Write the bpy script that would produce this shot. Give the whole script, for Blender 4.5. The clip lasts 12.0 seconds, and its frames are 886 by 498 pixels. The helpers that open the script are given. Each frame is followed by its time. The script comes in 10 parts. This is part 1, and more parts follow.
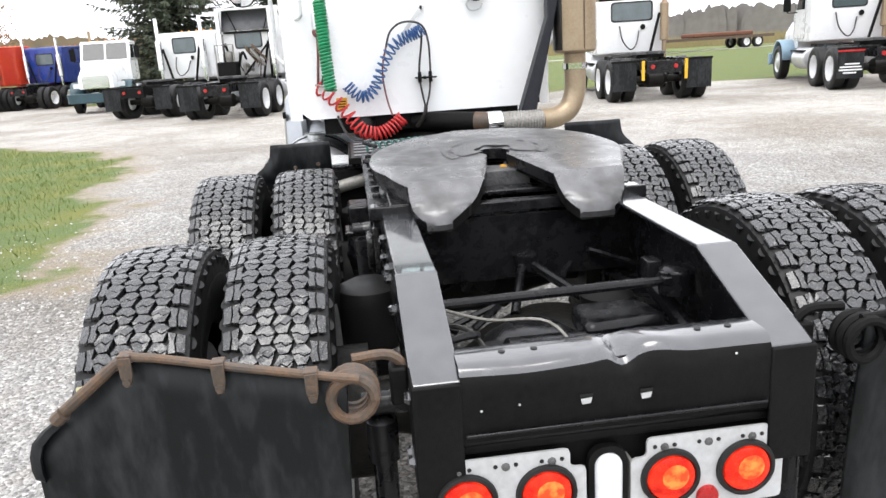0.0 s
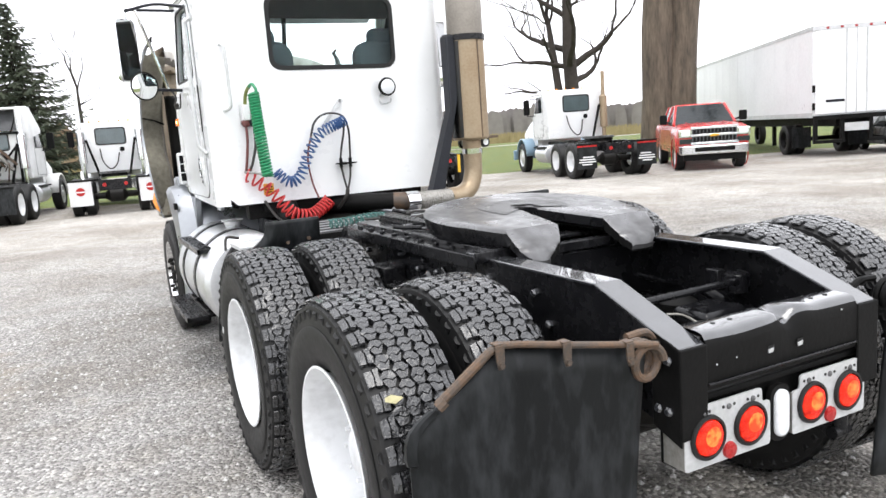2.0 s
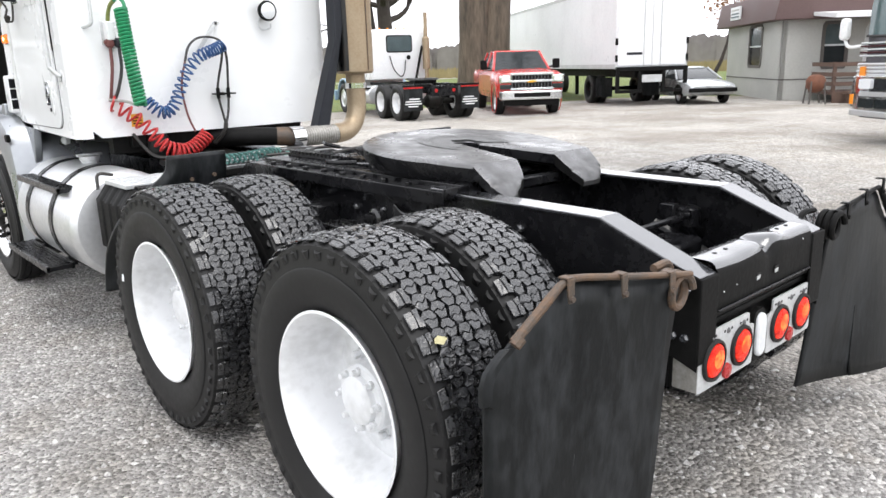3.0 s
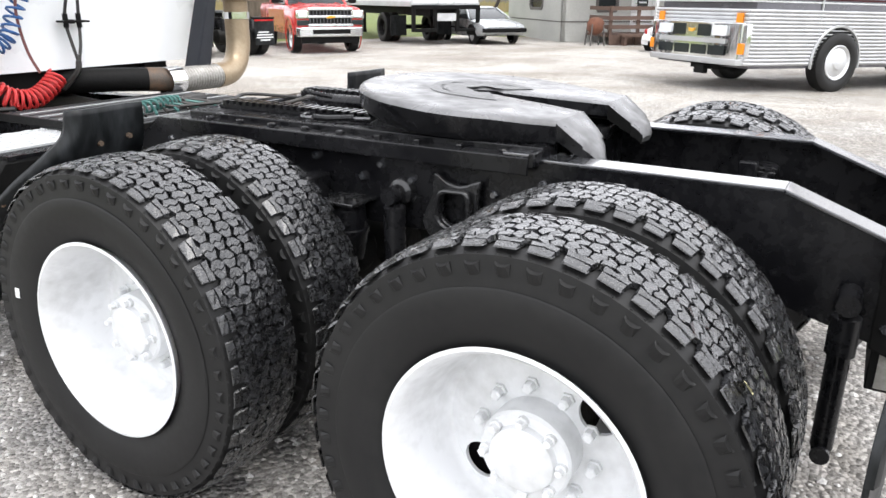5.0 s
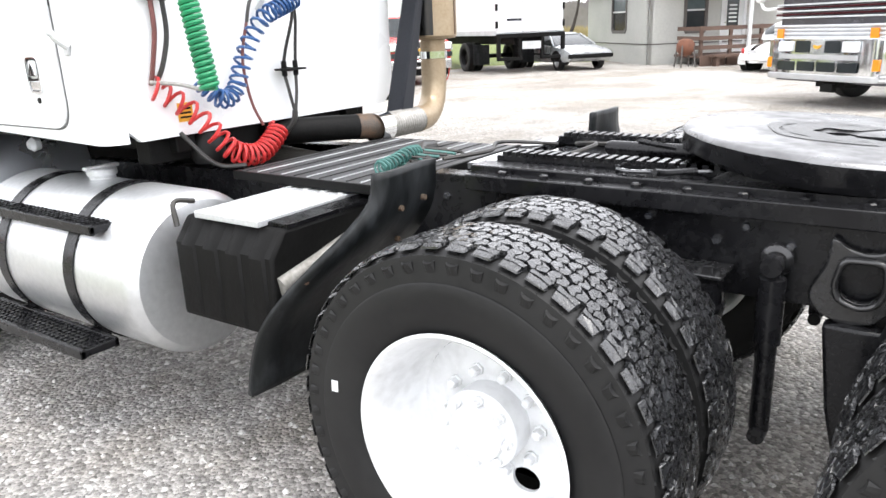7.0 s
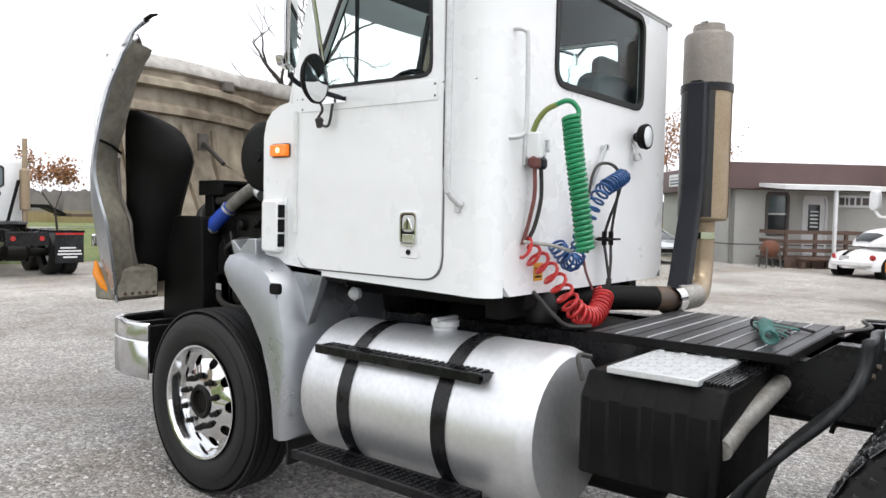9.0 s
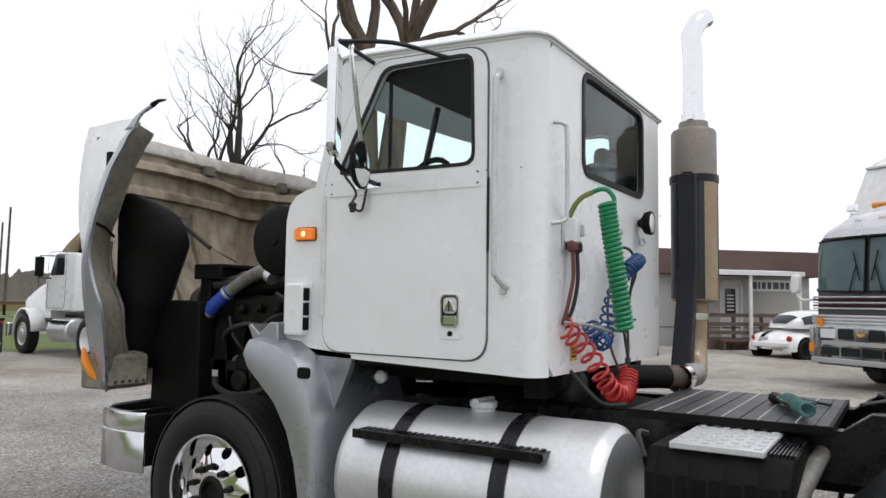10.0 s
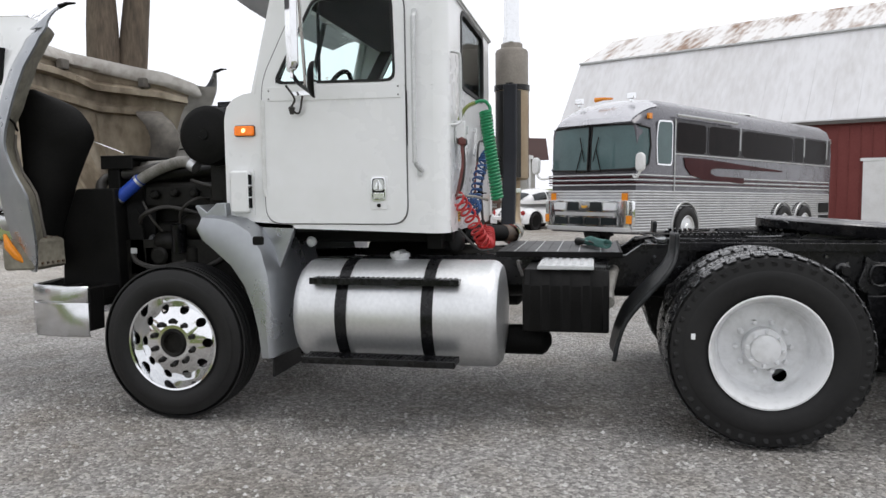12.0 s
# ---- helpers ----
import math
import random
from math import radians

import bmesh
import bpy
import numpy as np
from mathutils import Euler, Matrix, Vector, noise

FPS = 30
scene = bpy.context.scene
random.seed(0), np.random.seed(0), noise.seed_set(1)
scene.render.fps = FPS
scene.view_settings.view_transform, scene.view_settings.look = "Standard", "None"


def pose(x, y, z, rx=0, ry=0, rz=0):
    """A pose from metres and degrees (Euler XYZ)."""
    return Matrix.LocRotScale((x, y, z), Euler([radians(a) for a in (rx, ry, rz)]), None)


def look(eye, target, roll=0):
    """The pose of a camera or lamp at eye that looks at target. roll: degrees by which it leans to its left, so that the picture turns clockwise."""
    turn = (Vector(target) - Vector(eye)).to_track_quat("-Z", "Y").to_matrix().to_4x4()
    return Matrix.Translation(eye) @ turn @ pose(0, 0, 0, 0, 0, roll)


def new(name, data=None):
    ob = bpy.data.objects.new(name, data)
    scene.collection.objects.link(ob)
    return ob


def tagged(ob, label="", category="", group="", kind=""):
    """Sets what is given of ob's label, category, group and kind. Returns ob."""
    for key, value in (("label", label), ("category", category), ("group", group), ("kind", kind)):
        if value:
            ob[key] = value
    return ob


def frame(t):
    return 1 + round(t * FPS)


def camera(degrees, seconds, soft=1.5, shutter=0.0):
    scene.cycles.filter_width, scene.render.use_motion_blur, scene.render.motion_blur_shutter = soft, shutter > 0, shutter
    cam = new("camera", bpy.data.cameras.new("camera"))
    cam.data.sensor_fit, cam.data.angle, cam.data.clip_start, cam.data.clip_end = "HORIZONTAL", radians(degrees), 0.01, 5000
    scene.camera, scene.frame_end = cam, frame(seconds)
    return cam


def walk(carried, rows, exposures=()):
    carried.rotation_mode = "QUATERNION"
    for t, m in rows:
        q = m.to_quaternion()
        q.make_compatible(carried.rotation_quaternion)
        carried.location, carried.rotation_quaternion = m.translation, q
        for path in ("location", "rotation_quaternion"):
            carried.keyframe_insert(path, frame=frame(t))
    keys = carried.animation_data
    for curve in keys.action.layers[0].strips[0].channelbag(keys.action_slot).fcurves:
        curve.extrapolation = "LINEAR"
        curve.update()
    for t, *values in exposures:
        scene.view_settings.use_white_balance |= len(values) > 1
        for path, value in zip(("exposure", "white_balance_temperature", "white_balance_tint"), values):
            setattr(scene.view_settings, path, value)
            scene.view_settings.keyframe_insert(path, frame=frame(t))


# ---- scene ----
cam = camera(62.3, 12.0)

PATH = [
    (0, (-0.502, -1.36, 1.624), (-0.29, 0.557, 1.096), -3.7),
    (0.5, (-0.864, -1.472, 1.645), (-0.353, 0.416, 1.226), -4.5),
    (1, (-1.233, -1.582, 1.65), (-0.648, 0.303, 1.332), -2.3),
    (1.5, (-1.593, -1.637, 1.666), (-0.821, 0.19, 1.413), -2.1),
    (2, (-1.869, -1.458, 1.602), (-0.979, 0.306, 1.292), -4.1),
    (2.5, (-2.087, -1.243, 1.59), (-1.042, 0.407, 1.159), -0.9),
    (3, (-2.322, -1.011, 1.586), (-1.026, 0.432, 1.098), -1.7),
    (3.2, (-2.369, -0.915, 1.574), (-1.028, 0.48, 1.068), -0.5),
    (4.8, (-2.444, 0.08, 1.563), (-0.812, 1.037, 0.915), -0.3),
    (5, (-2.426, 0.192, 1.558), (-0.789, 1.139, 0.909), 0.2),
    (5.5, (-2.311, 0.457, 1.55), (-0.676, 1.41, 0.901), -1.6),
    (6, (-2.288, 0.663, 1.556), (-0.705, 1.699, 0.907), -0.3),
    (6.5, (-2.414, 0.898, 1.579), (-0.844, 1.95, 0.924), -2.0),
    (6.7, (-2.473, 0.995, 1.603), (-0.912, 2.075, 0.971), -2.7),
    (8.3, (-3.082, 1.824, 1.546), (-1.458, 2.962, 1.283), 1.3),
    (8.5, (-3.222, 1.941, 1.546), (-1.604, 3.1, 1.342), 0.6),
    (9, (-3.393, 2.168, 1.537), (-1.825, 3.407, 1.446), 1.2),
    (9.5, (-3.499, 2.409, 1.551), (-1.927, 3.645, 1.614), 0.2),
    (10, (-3.775, 2.566, 1.511), (-2.085, 3.626, 1.657), 0.9),
    (10.5, (-4.076, 2.733, 1.476), (-2.293, 3.638, 1.469), 1.2),
    (11, (-4.344, 2.964, 1.456), (-2.498, 3.731, 1.398), -2.4),
    (11.5, (-4.796, 3.028, 1.479), (-2.882, 3.605, 1.424), -0.6),
    (12, (-5.338, 2.977, 1.472), (-3.387, 3.384, 1.308), -0.6),
]
walk(cam, [(t, look(e, a, r)) for t, e, a, r in PATH], exposures=[(0.0, 1.08), (0.5, 1.42), (1.5, 1.12), (2.2, 1.04), (3.0, 1.0), (5.0, 1.25), (6.0, 1.46), (6.5, 1.56), (8.3, 1.07), (9.2, 0.52), (9.7, 0.22), (10.4, -0.17), (11.0, -0.10), (12.0, 0.13)])

# ---------------------------------------------------------------- light
world = bpy.data.worlds.new("overcast_sky")
scene.world = world
world.use_nodes = True
wt = world.node_tree
bgn = wt.nodes["Background"]
sky = wt.nodes.new("ShaderNodeTexSky")
sky.sky_type, sky.sun_disc = "NISHITA", False
sky.sun_elevation, sky.sun_rotation = radians(68), radians(190)
sky.air_density, sky.dust_density = 1.0, 4.0
grey = wt.nodes.new("ShaderNodeRGBToBW")
wt.links.new(sky.outputs[0], grey.inputs[0])
veil = wt.nodes.new("ShaderNodeMix")
veil.data_type = "RGBA"
veil.inputs[0].default_value = 0.9
veil.inputs[7].default_value = (11.3, 11.45, 12.1, 1)
wt.links.new(grey.outputs[0], veil.inputs[6])
wt.links.new(veil.outputs[2], bgn.inputs[0])
bgn.inputs[1].default_value = 0.1

sun_data = bpy.data.lights.new("sun", "SUN")
sun_data.energy, sun_data.angle, sun_data.color = 0.8, radians(30), (1.0, 0.97, 0.93)
sun = new("sun", sun_data)
sun.matrix_world = look((-1.5, -7, 18), (0, 0, 0))

# ---------------------------------------------------------------- materials
def mat(name, col, col2=None, rough=0.5, metal=0.0, scale=3.0, fine=60.0, bump=0.0,
        rough_var=0.1, coat=0.0, glow=None, power=0.0, low=0.35, high=0.7, per_object=0.0, spec=0.5, stretch=None):
    """A principled material whose colour wanders between two tones at two scales, with fine relief."""
    m = bpy.data.materials.new(name)
    m.use_nodes = True
    nt = m.node_tree
    N, L = nt.nodes, nt.links
    b = N["Principled BSDF"]
    col2 = col2 or tuple(c * 0.8 for c in col)
    tc = N.new("ShaderNodeTexCoord")
    big, small = N.new("ShaderNodeTexNoise"), N.new("ShaderNodeTexNoise")
    big.inputs["Scale"].default_value, big.inputs["Detail"].default_value = scale, 5
    small.inputs["Scale"].default_value, small.inputs["Detail"].default_value = fine, 3
    where = tc.outputs["Object"]
    if stretch:
        vm = N.new("ShaderNodeVectorMath")
        vm.operation = "MULTIPLY"
        vm.inputs[1].default_value = stretch
        L.new(where, vm.inputs[0])
        where = vm.outputs[0]
    L.new(where, big.inputs["Vector"])
    L.new(where, small.inputs["Vector"])
    ad = N.new("ShaderNodeMath")
    ad.operation = "MULTIPLY_ADD"
    L.new(small.outputs[0], ad.inputs[0])
    ad.inputs[1].default_value = 0.45
    sc = N.new("ShaderNodeMath")
    sc.operation = "MULTIPLY"
    sc.inputs[1].default_value = 0.6
    L.new(big.outputs[0], sc.inputs[0])
    L.new(sc.outputs[0], ad.inputs[2])
    mr = N.new("ShaderNodeMapRange")
    mr.inputs[1].default_value, mr.inputs[2].default_value = low, high
    L.new(ad.outputs[0], mr.inputs[0])
    mx = N.new("ShaderNodeMix")
    mx.data_type = "RGBA"
    mx.inputs[6].default_value, mx.inputs[7].default_value = (*col, 1), (*col2, 1)
    L.new(mr.outputs[0], mx.inputs[0])
    last = mx.outputs[2]
    if per_object:
        oi = N.new("ShaderNodeObjectInfo")
        hs = N.new("ShaderNodeHueSaturation")
        m2 = N.new("ShaderNodeMapRange")
        m2.inputs[3].default_value, m2.inputs[4].default_value = 1 - per_object, 1 + per_object
        L.new(oi.outputs["Random"], m2.inputs[0])
        L.new(m2.outputs[0], hs.inputs["Value"])
        L.new(last, hs.inputs["Color"])
        last = hs.outputs[0]
    L.new(last, b.inputs["Base Color"])
    rm = N.new("ShaderNodeMapRange")
    rm.inputs[1].default_value, rm.inputs[2].default_value = 0.3, 0.7
    rm.inputs[3].default_value, rm.inputs[4].default_value = max(0.02, rough - rough_var), min(1, rough + rough_var)
    L.new(ad.outputs[0], rm.inputs[0])
    L.new(rm.outputs[0], b.inputs["Roughness"])
    b.inputs["Metallic"].default_value = metal
    b.inputs["Coat Weight"].default_value = coat
    b.inputs["Specular IOR Level"].default_value = spec
    if bump:
        bn = N.new("ShaderNodeBump")
        bn.inputs["Strength"].default_value, bn.inputs["Distance"].default_value = bump, 0.004
        L.new(small.outputs[0], bn.inputs["Height"])
        L.new(bn.outputs[0], b.inputs["Normal"])
    if glow:
        b.inputs["Emission Color"].default_value, b.inputs["Emission Strength"].default_value = (*glow, 1), power
    return m


def glass(name, tint=(0.93, 0.995, 0.985), rough=0.02, see=1.0):
    m = bpy.data.materials.new(name)
    m.use_nodes = True
    nt = m.node_tree
    N, L = nt.nodes, nt.links
    out = N["Material Output"]
    gl, tr, ms, lw, pw, fr = [N.new(k) for k in ("ShaderNodeBsdfGlossy", "ShaderNodeBsdfTransparent", "ShaderNodeMixShader", "ShaderNodeLayerWeight", "ShaderNodeMath", "ShaderNodeMath")]
    gl.inputs["Roughness"].default_value = rough
    tr.inputs[0].default_value = (*[c * see for c in tint], 1)
    # gloss grows towards a grazing view, alike on both faces of the pane
    lw.inputs[0].default_value = 0.5
    pw.operation, fr.operation = "POWER", "MULTIPLY_ADD"
    pw.inputs[1].default_value = 5
    fr.inputs[1].default_value, fr.inputs[2].default_value = 0.7, 0.008
    L.new(lw.outputs["Facing"], pw.inputs[0])
    L.new(pw.outputs[0], fr.inputs[0])
    L.new(fr.outputs[0], ms.inputs[0])
    L.new(tr.outputs[0], ms.inputs[1])
    L.new(gl.outputs[0], ms.inputs[2])
    L.new(ms.outputs[0], out.inputs[0])
    return m


WHITE = mat("white_truck_paint", (0.80, 0.81, 0.82), (0.745, 0.755, 0.755), 0.28, scale=1.1, fine=7, coat=0.4, rough_var=0.06, low=0.4, high=0.75)
WHITE_OLD = mat("weathered_white_paint", (0.74, 0.75, 0.75), (0.58, 0.58, 0.56), 0.4, scale=2, fine=30, low=0.45, high=0.8)
BLACK = mat("black_chassis_paint", (0.004, 0.004, 0.005), (0.012, 0.012, 0.013), 0.24, scale=6, fine=30, bump=0.10, rough_var=0.14, spec=0.24, coat=0.06)
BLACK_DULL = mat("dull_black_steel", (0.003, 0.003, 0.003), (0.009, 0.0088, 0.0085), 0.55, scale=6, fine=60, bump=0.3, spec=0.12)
RAILTOP = mat("worn_black_rail_paint", (0.014, 0.0145, 0.017), (0.052, 0.054, 0.059), 0.17, scale=3.5, fine=22, bump=0.06, rough_var=0.10, spec=1.0, coat=0.9)
RUBBER = mat("tyre_rubber", (0.006, 0.006, 0.0065), (0.015, 0.0148, 0.0145), 0.52, scale=4, fine=40, bump=0.08, spec=0.3)
TREAD = mat("wet_tyre_tread", (0.006, 0.006, 0.0065), (0.024, 0.025, 0.028), 0.26, scale=40, fine=130, bump=0.9, rough_var=0.16, low=0.46, high=0.68, spec=0.8, coat=0.55)
FLAP = mat("scuffed_flap_rubber", (0.005, 0.006, 0.0065), (0.034, 0.037, 0.040), 0.42, scale=5, fine=34, bump=0.3, low=0.48, high=0.76, spec=0.25, stretch=(1, 1, 0.35))
RUST = mat("rusty_brown_steel", (0.058, 0.045, 0.035), (0.125, 0.072, 0.040), 0.55, scale=14, fine=120, bump=0.5, low=0.42, high=0.66)
FIFTH = mat("greasy_grey_steel", (0.180, 0.180, 0.184), (0.072, 0.071, 0.071), 0.30, metal=0.4, scale=3.0, fine=16, bump=0.14, rough_var=0.16, low=0.42, high=0.66)
GREASE = mat("dark_grease", (0.035, 0.035, 0.036), (0.12, 0.12, 0.12), 0.4, scale=18, fine=90, bump=0.8)
CHROME = mat("chrome", (0.82, 0.83, 0.84), (0.72, 0.73, 0.74), 0.08, metal=1.0, rough_var=0.05)
ALU = mat("brushed_aluminium", (0.72, 0.73, 0.74), (0.58, 0.59, 0.60), 0.42, metal=0.85, scale=2, fine=40, bump=0.05, rough_var=0.08)
ALU_PLATE = mat("dull_aluminium_plate", (0.66, 0.67, 0.68), (0.50, 0.51, 0.51), 0.5, metal=0.5, scale=5, fine=60, bump=0.2)
SILVER = mat("silver_grey_fender_plastic", (0.40, 0.415, 0.435), (0.32, 0.335, 0.355), 0.30, metal=0.75, scale=2, fine=9)
RIM_WHITE = mat("white_wheel_paint", (0.74, 0.75, 0.76), (0.50, 0.505, 0.50), 0.35, scale=4, fine=24, low=0.48, high=0.80)
HEATED = mat("heat_stained_muffler", (0.36, 0.29, 0.20), (0.30, 0.22, 0.14), 0.45, metal=0.6, scale=5, fine=60, rough_var=0.12)
HEATED_GREY = mat("dull_grey_muffler", (0.27, 0.245, 0.215), (0.20, 0.18, 0.155), 0.5, metal=0.5, scale=5, fine=60)
# near-black with brown streaks, colours the muffler's shaded side
MUFFLER_SHADE = mat("muffler_shade_black", (0.006, 0.006, 0.006), (0.070, 0.048, 0.030), 0.32, scale=2.5, fine=18, low=0.52, high=0.80, spec=0.5, stretch=(1, 1, 0.3))
HANGER_CAST = mat("glossy_black_casting", (0.006, 0.006, 0.0065), (0.020, 0.020, 0.021), 0.25, scale=12, fine=60, bump=0.2, spec=0.5, coat=0.3)
NAVY = mat("dark_blue_grey_strut_paint", (0.008, 0.0095, 0.014), (0.018, 0.020, 0.026), 0.45, spec=0.3, scale=5, fine=80)
TAN = mat("grimy_tan_fibreglass", (0.46, 0.395, 0.30), (0.15, 0.118, 0.082), 0.5, scale=1.7, fine=9, bump=0.12, low=0.40, high=0.66, stretch=(1, 1, 0.6))
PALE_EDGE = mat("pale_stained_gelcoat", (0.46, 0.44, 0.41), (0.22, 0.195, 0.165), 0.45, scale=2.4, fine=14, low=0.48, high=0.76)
GREY_RUBBER = mat("grey_rubber", (0.16, 0.145, 0.125), (0.07, 0.065, 0.06), 0.8, scale=4, fine=20, bump=0.2)
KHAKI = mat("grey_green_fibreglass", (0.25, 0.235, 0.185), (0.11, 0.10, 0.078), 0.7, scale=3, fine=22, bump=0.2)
RED_HOSE = mat("red_coiled_hose", (0.55, 0.03, 0.03), (0.38, 0.02, 0.02), 0.35)
BLUE_HOSE = mat("blue_coiled_hose", (0.018, 0.085, 0.25), (0.01, 0.05, 0.16), 0.35)
GREEN_HOSE = mat("green_coiled_cable", (0.012, 0.26, 0.10), (0.01, 0.17, 0.07), 0.35)
TEAL_HOSE = mat("faded_teal_cable", (0.05, 0.16, 0.14), (0.03, 0.1, 0.09), 0.5)
DULL_RED = mat("dark_red_air_line", (0.16, 0.045, 0.04), (0.10, 0.035, 0.03), 0.5)
DECK = mat("glossy_worn_deck_plate", (0.014, 0.014, 0.015), (0.045, 0.045, 0.047), 0.5, scale=5, fine=40, bump=0.2, rough_var=0.1, spec=0.5)
SEAM = mat("grey_door_seam", (0.16, 0.16, 0.165), (0.09, 0.09, 0.09), 0.7)
OLIVE_HOSE = mat("faded_olive_sheath", (0.22, 0.24, 0.06), (0.15, 0.19, 0.05), 0.45)
GREY_PANEL = mat("dull_grey_panel", (0.085, 0.088, 0.094), (0.05, 0.052, 0.056), 0.5, scale=4, fine=40)
BLACK_HOSE = mat("black_rubber_hose", (0.012, 0.012, 0.012), (0.04, 0.035, 0.03), 0.5)
AMBER = mat("lit_amber_lens", (0.70, 0.18, 0.01), (0.55, 0.13, 0.01), 0.2, glow=(1.0, 0.20, 0.01), power=0.35)
AMBER_DULL = mat("amber_lens", (0.80, 0.28, 0.02), (0.65, 0.2, 0.01), 0.2)
BULB = mat("amber_bulb_glow", (1, 0.8, 0.4), None, 0.3, glow=(1.0, 0.62, 0.2), power=2.2)
RED_LENS = mat("lit_red_lens", (0.45, 0.008, 0.004), (0.35, 0.006, 0.003), 0.25, scale=30, fine=300, spec=0.25, glow=(1.0, 0.04, 0.012), power=0.5)
ln = RED_LENS.node_tree
facet = ln.nodes.new("ShaderNodeTexNoise")
facet.inputs["Scale"].default_value, facet.inputs["Detail"].default_value = 34, 2
span = ln.nodes.new("ShaderNodeMapRange")
span.inputs[1].default_value, span.inputs[2].default_value, span.inputs[3].default_value, span.inputs[4].default_value = 0.35, 0.68, 0.08, 0.62
ftc = ln.nodes.new("ShaderNodeTexCoord")
ln.links.new(ftc.outputs["Object"], facet.inputs["Vector"])
ln.links.new(facet.outputs[0], span.inputs[0])
ln.links.new(span.outputs[0], ln.nodes["Principled BSDF"].inputs["Emission Strength"])
RED_CORE = mat("bright_red_lamp_core", (0.6, 0.03, 0.008), None, 0.3, spec=0.25, glow=(1.0, 0.075, 0.016), power=0.9)
cn = RED_CORE.node_tree
hot, htc, hmap, hlen = [cn.nodes.new(k) for k in ("ShaderNodeTexNoise", "ShaderNodeTexCoord", "ShaderNodeMapRange", "ShaderNodeMix")]
hot.inputs["Scale"].default_value = 45
hmap.inputs[1].default_value, hmap.inputs[2].default_value = 0.42, 0.62
hlen.data_type = "RGBA"
hlen.inputs[6].default_value, hlen.inputs[7].default_value = (1.0, 0.035, 0.008, 1), (1.0, 0.20, 0.04, 1)
cn.links.new(htc.outputs["Object"], hot.inputs["Vector"])
cn.links.new(hot.outputs[0], hmap.inputs[0])
cn.links.new(hmap.outputs[0], hlen.inputs[0])
cn.links.new(hlen.outputs[2], cn.nodes["Principled BSDF"].inputs["Emission Color"])
RED_DARK = mat("red_reflector", (0.42, 0.02, 0.02), (0.3, 0.01, 0.01), 0.25)
CLEAR_LENS = mat("clear_lamp_lens", (0.72, 0.74, 0.76), (0.6, 0.62, 0.63), 0.15, coat=0.5)
YELLOW = mat("yellow_sticker", (0.75, 0.38, 0.03), (0.6, 0.3, 0.02), 0.5)
BLUE_PIPE = mat("blue_silicone_sleeve", (0.02, 0.08, 0.45), (0.015, 0.05, 0.33), 0.4)
SILVER_PIPE = mat("grimy_cast_pipe", (0.36, 0.35, 0.33), (0.18, 0.17, 0.15), 0.55, metal=0.4, scale=9, fine=60, bump=0.3)
ENGINE = mat("oily_engine_iron", (0.003, 0.003, 0.003), (0.014, 0.013, 0.011), 0.45, scale=8, fine=60, bump=0.5, spec=0.18)
INTERIOR = mat("dark_cab_trim", (0.010, 0.0105, 0.0115), (0.018, 0.018, 0.019), 0.8, scale=5, fine=80, spec=0.02)
SEAT = mat("grey_blue_seat_cloth", (0.06, 0.075, 0.085), (0.04, 0.05, 0.06), 0.9, scale=6, fine=160, bump=0.3)
GLASS = glass("tinted_cab_glass")
GLASS_DARK = mat("dark_window_glass", (0.012, 0.016, 0.018), (0.022, 0.026, 0.028), 0.06, spec=0.45)
GLASS_SKY = mat("reflecting_window_glass", (0.09, 0.12, 0.125), (0.06, 0.08, 0.085), 0.05, spec=0.8)
POLISHED = mat("polished_bumper_steel", (0.70, 0.71, 0.72), (0.60, 0.61, 0.62), 0.2, metal=1.0, scale=4, fine=30, rough_var=0.06)
MIRROR = mat("mirror_glass", (0.85, 0.86, 0.87), (0.82, 0.83, 0.84), 0.03, metal=1.0, rough_var=0.01)
WOOD_DARK = mat("brown_porch_wood", (0.09, 0.055, 0.04), (0.14, 0.09, 0.07), 0.8, scale=4, fine=70, bump=0.3)

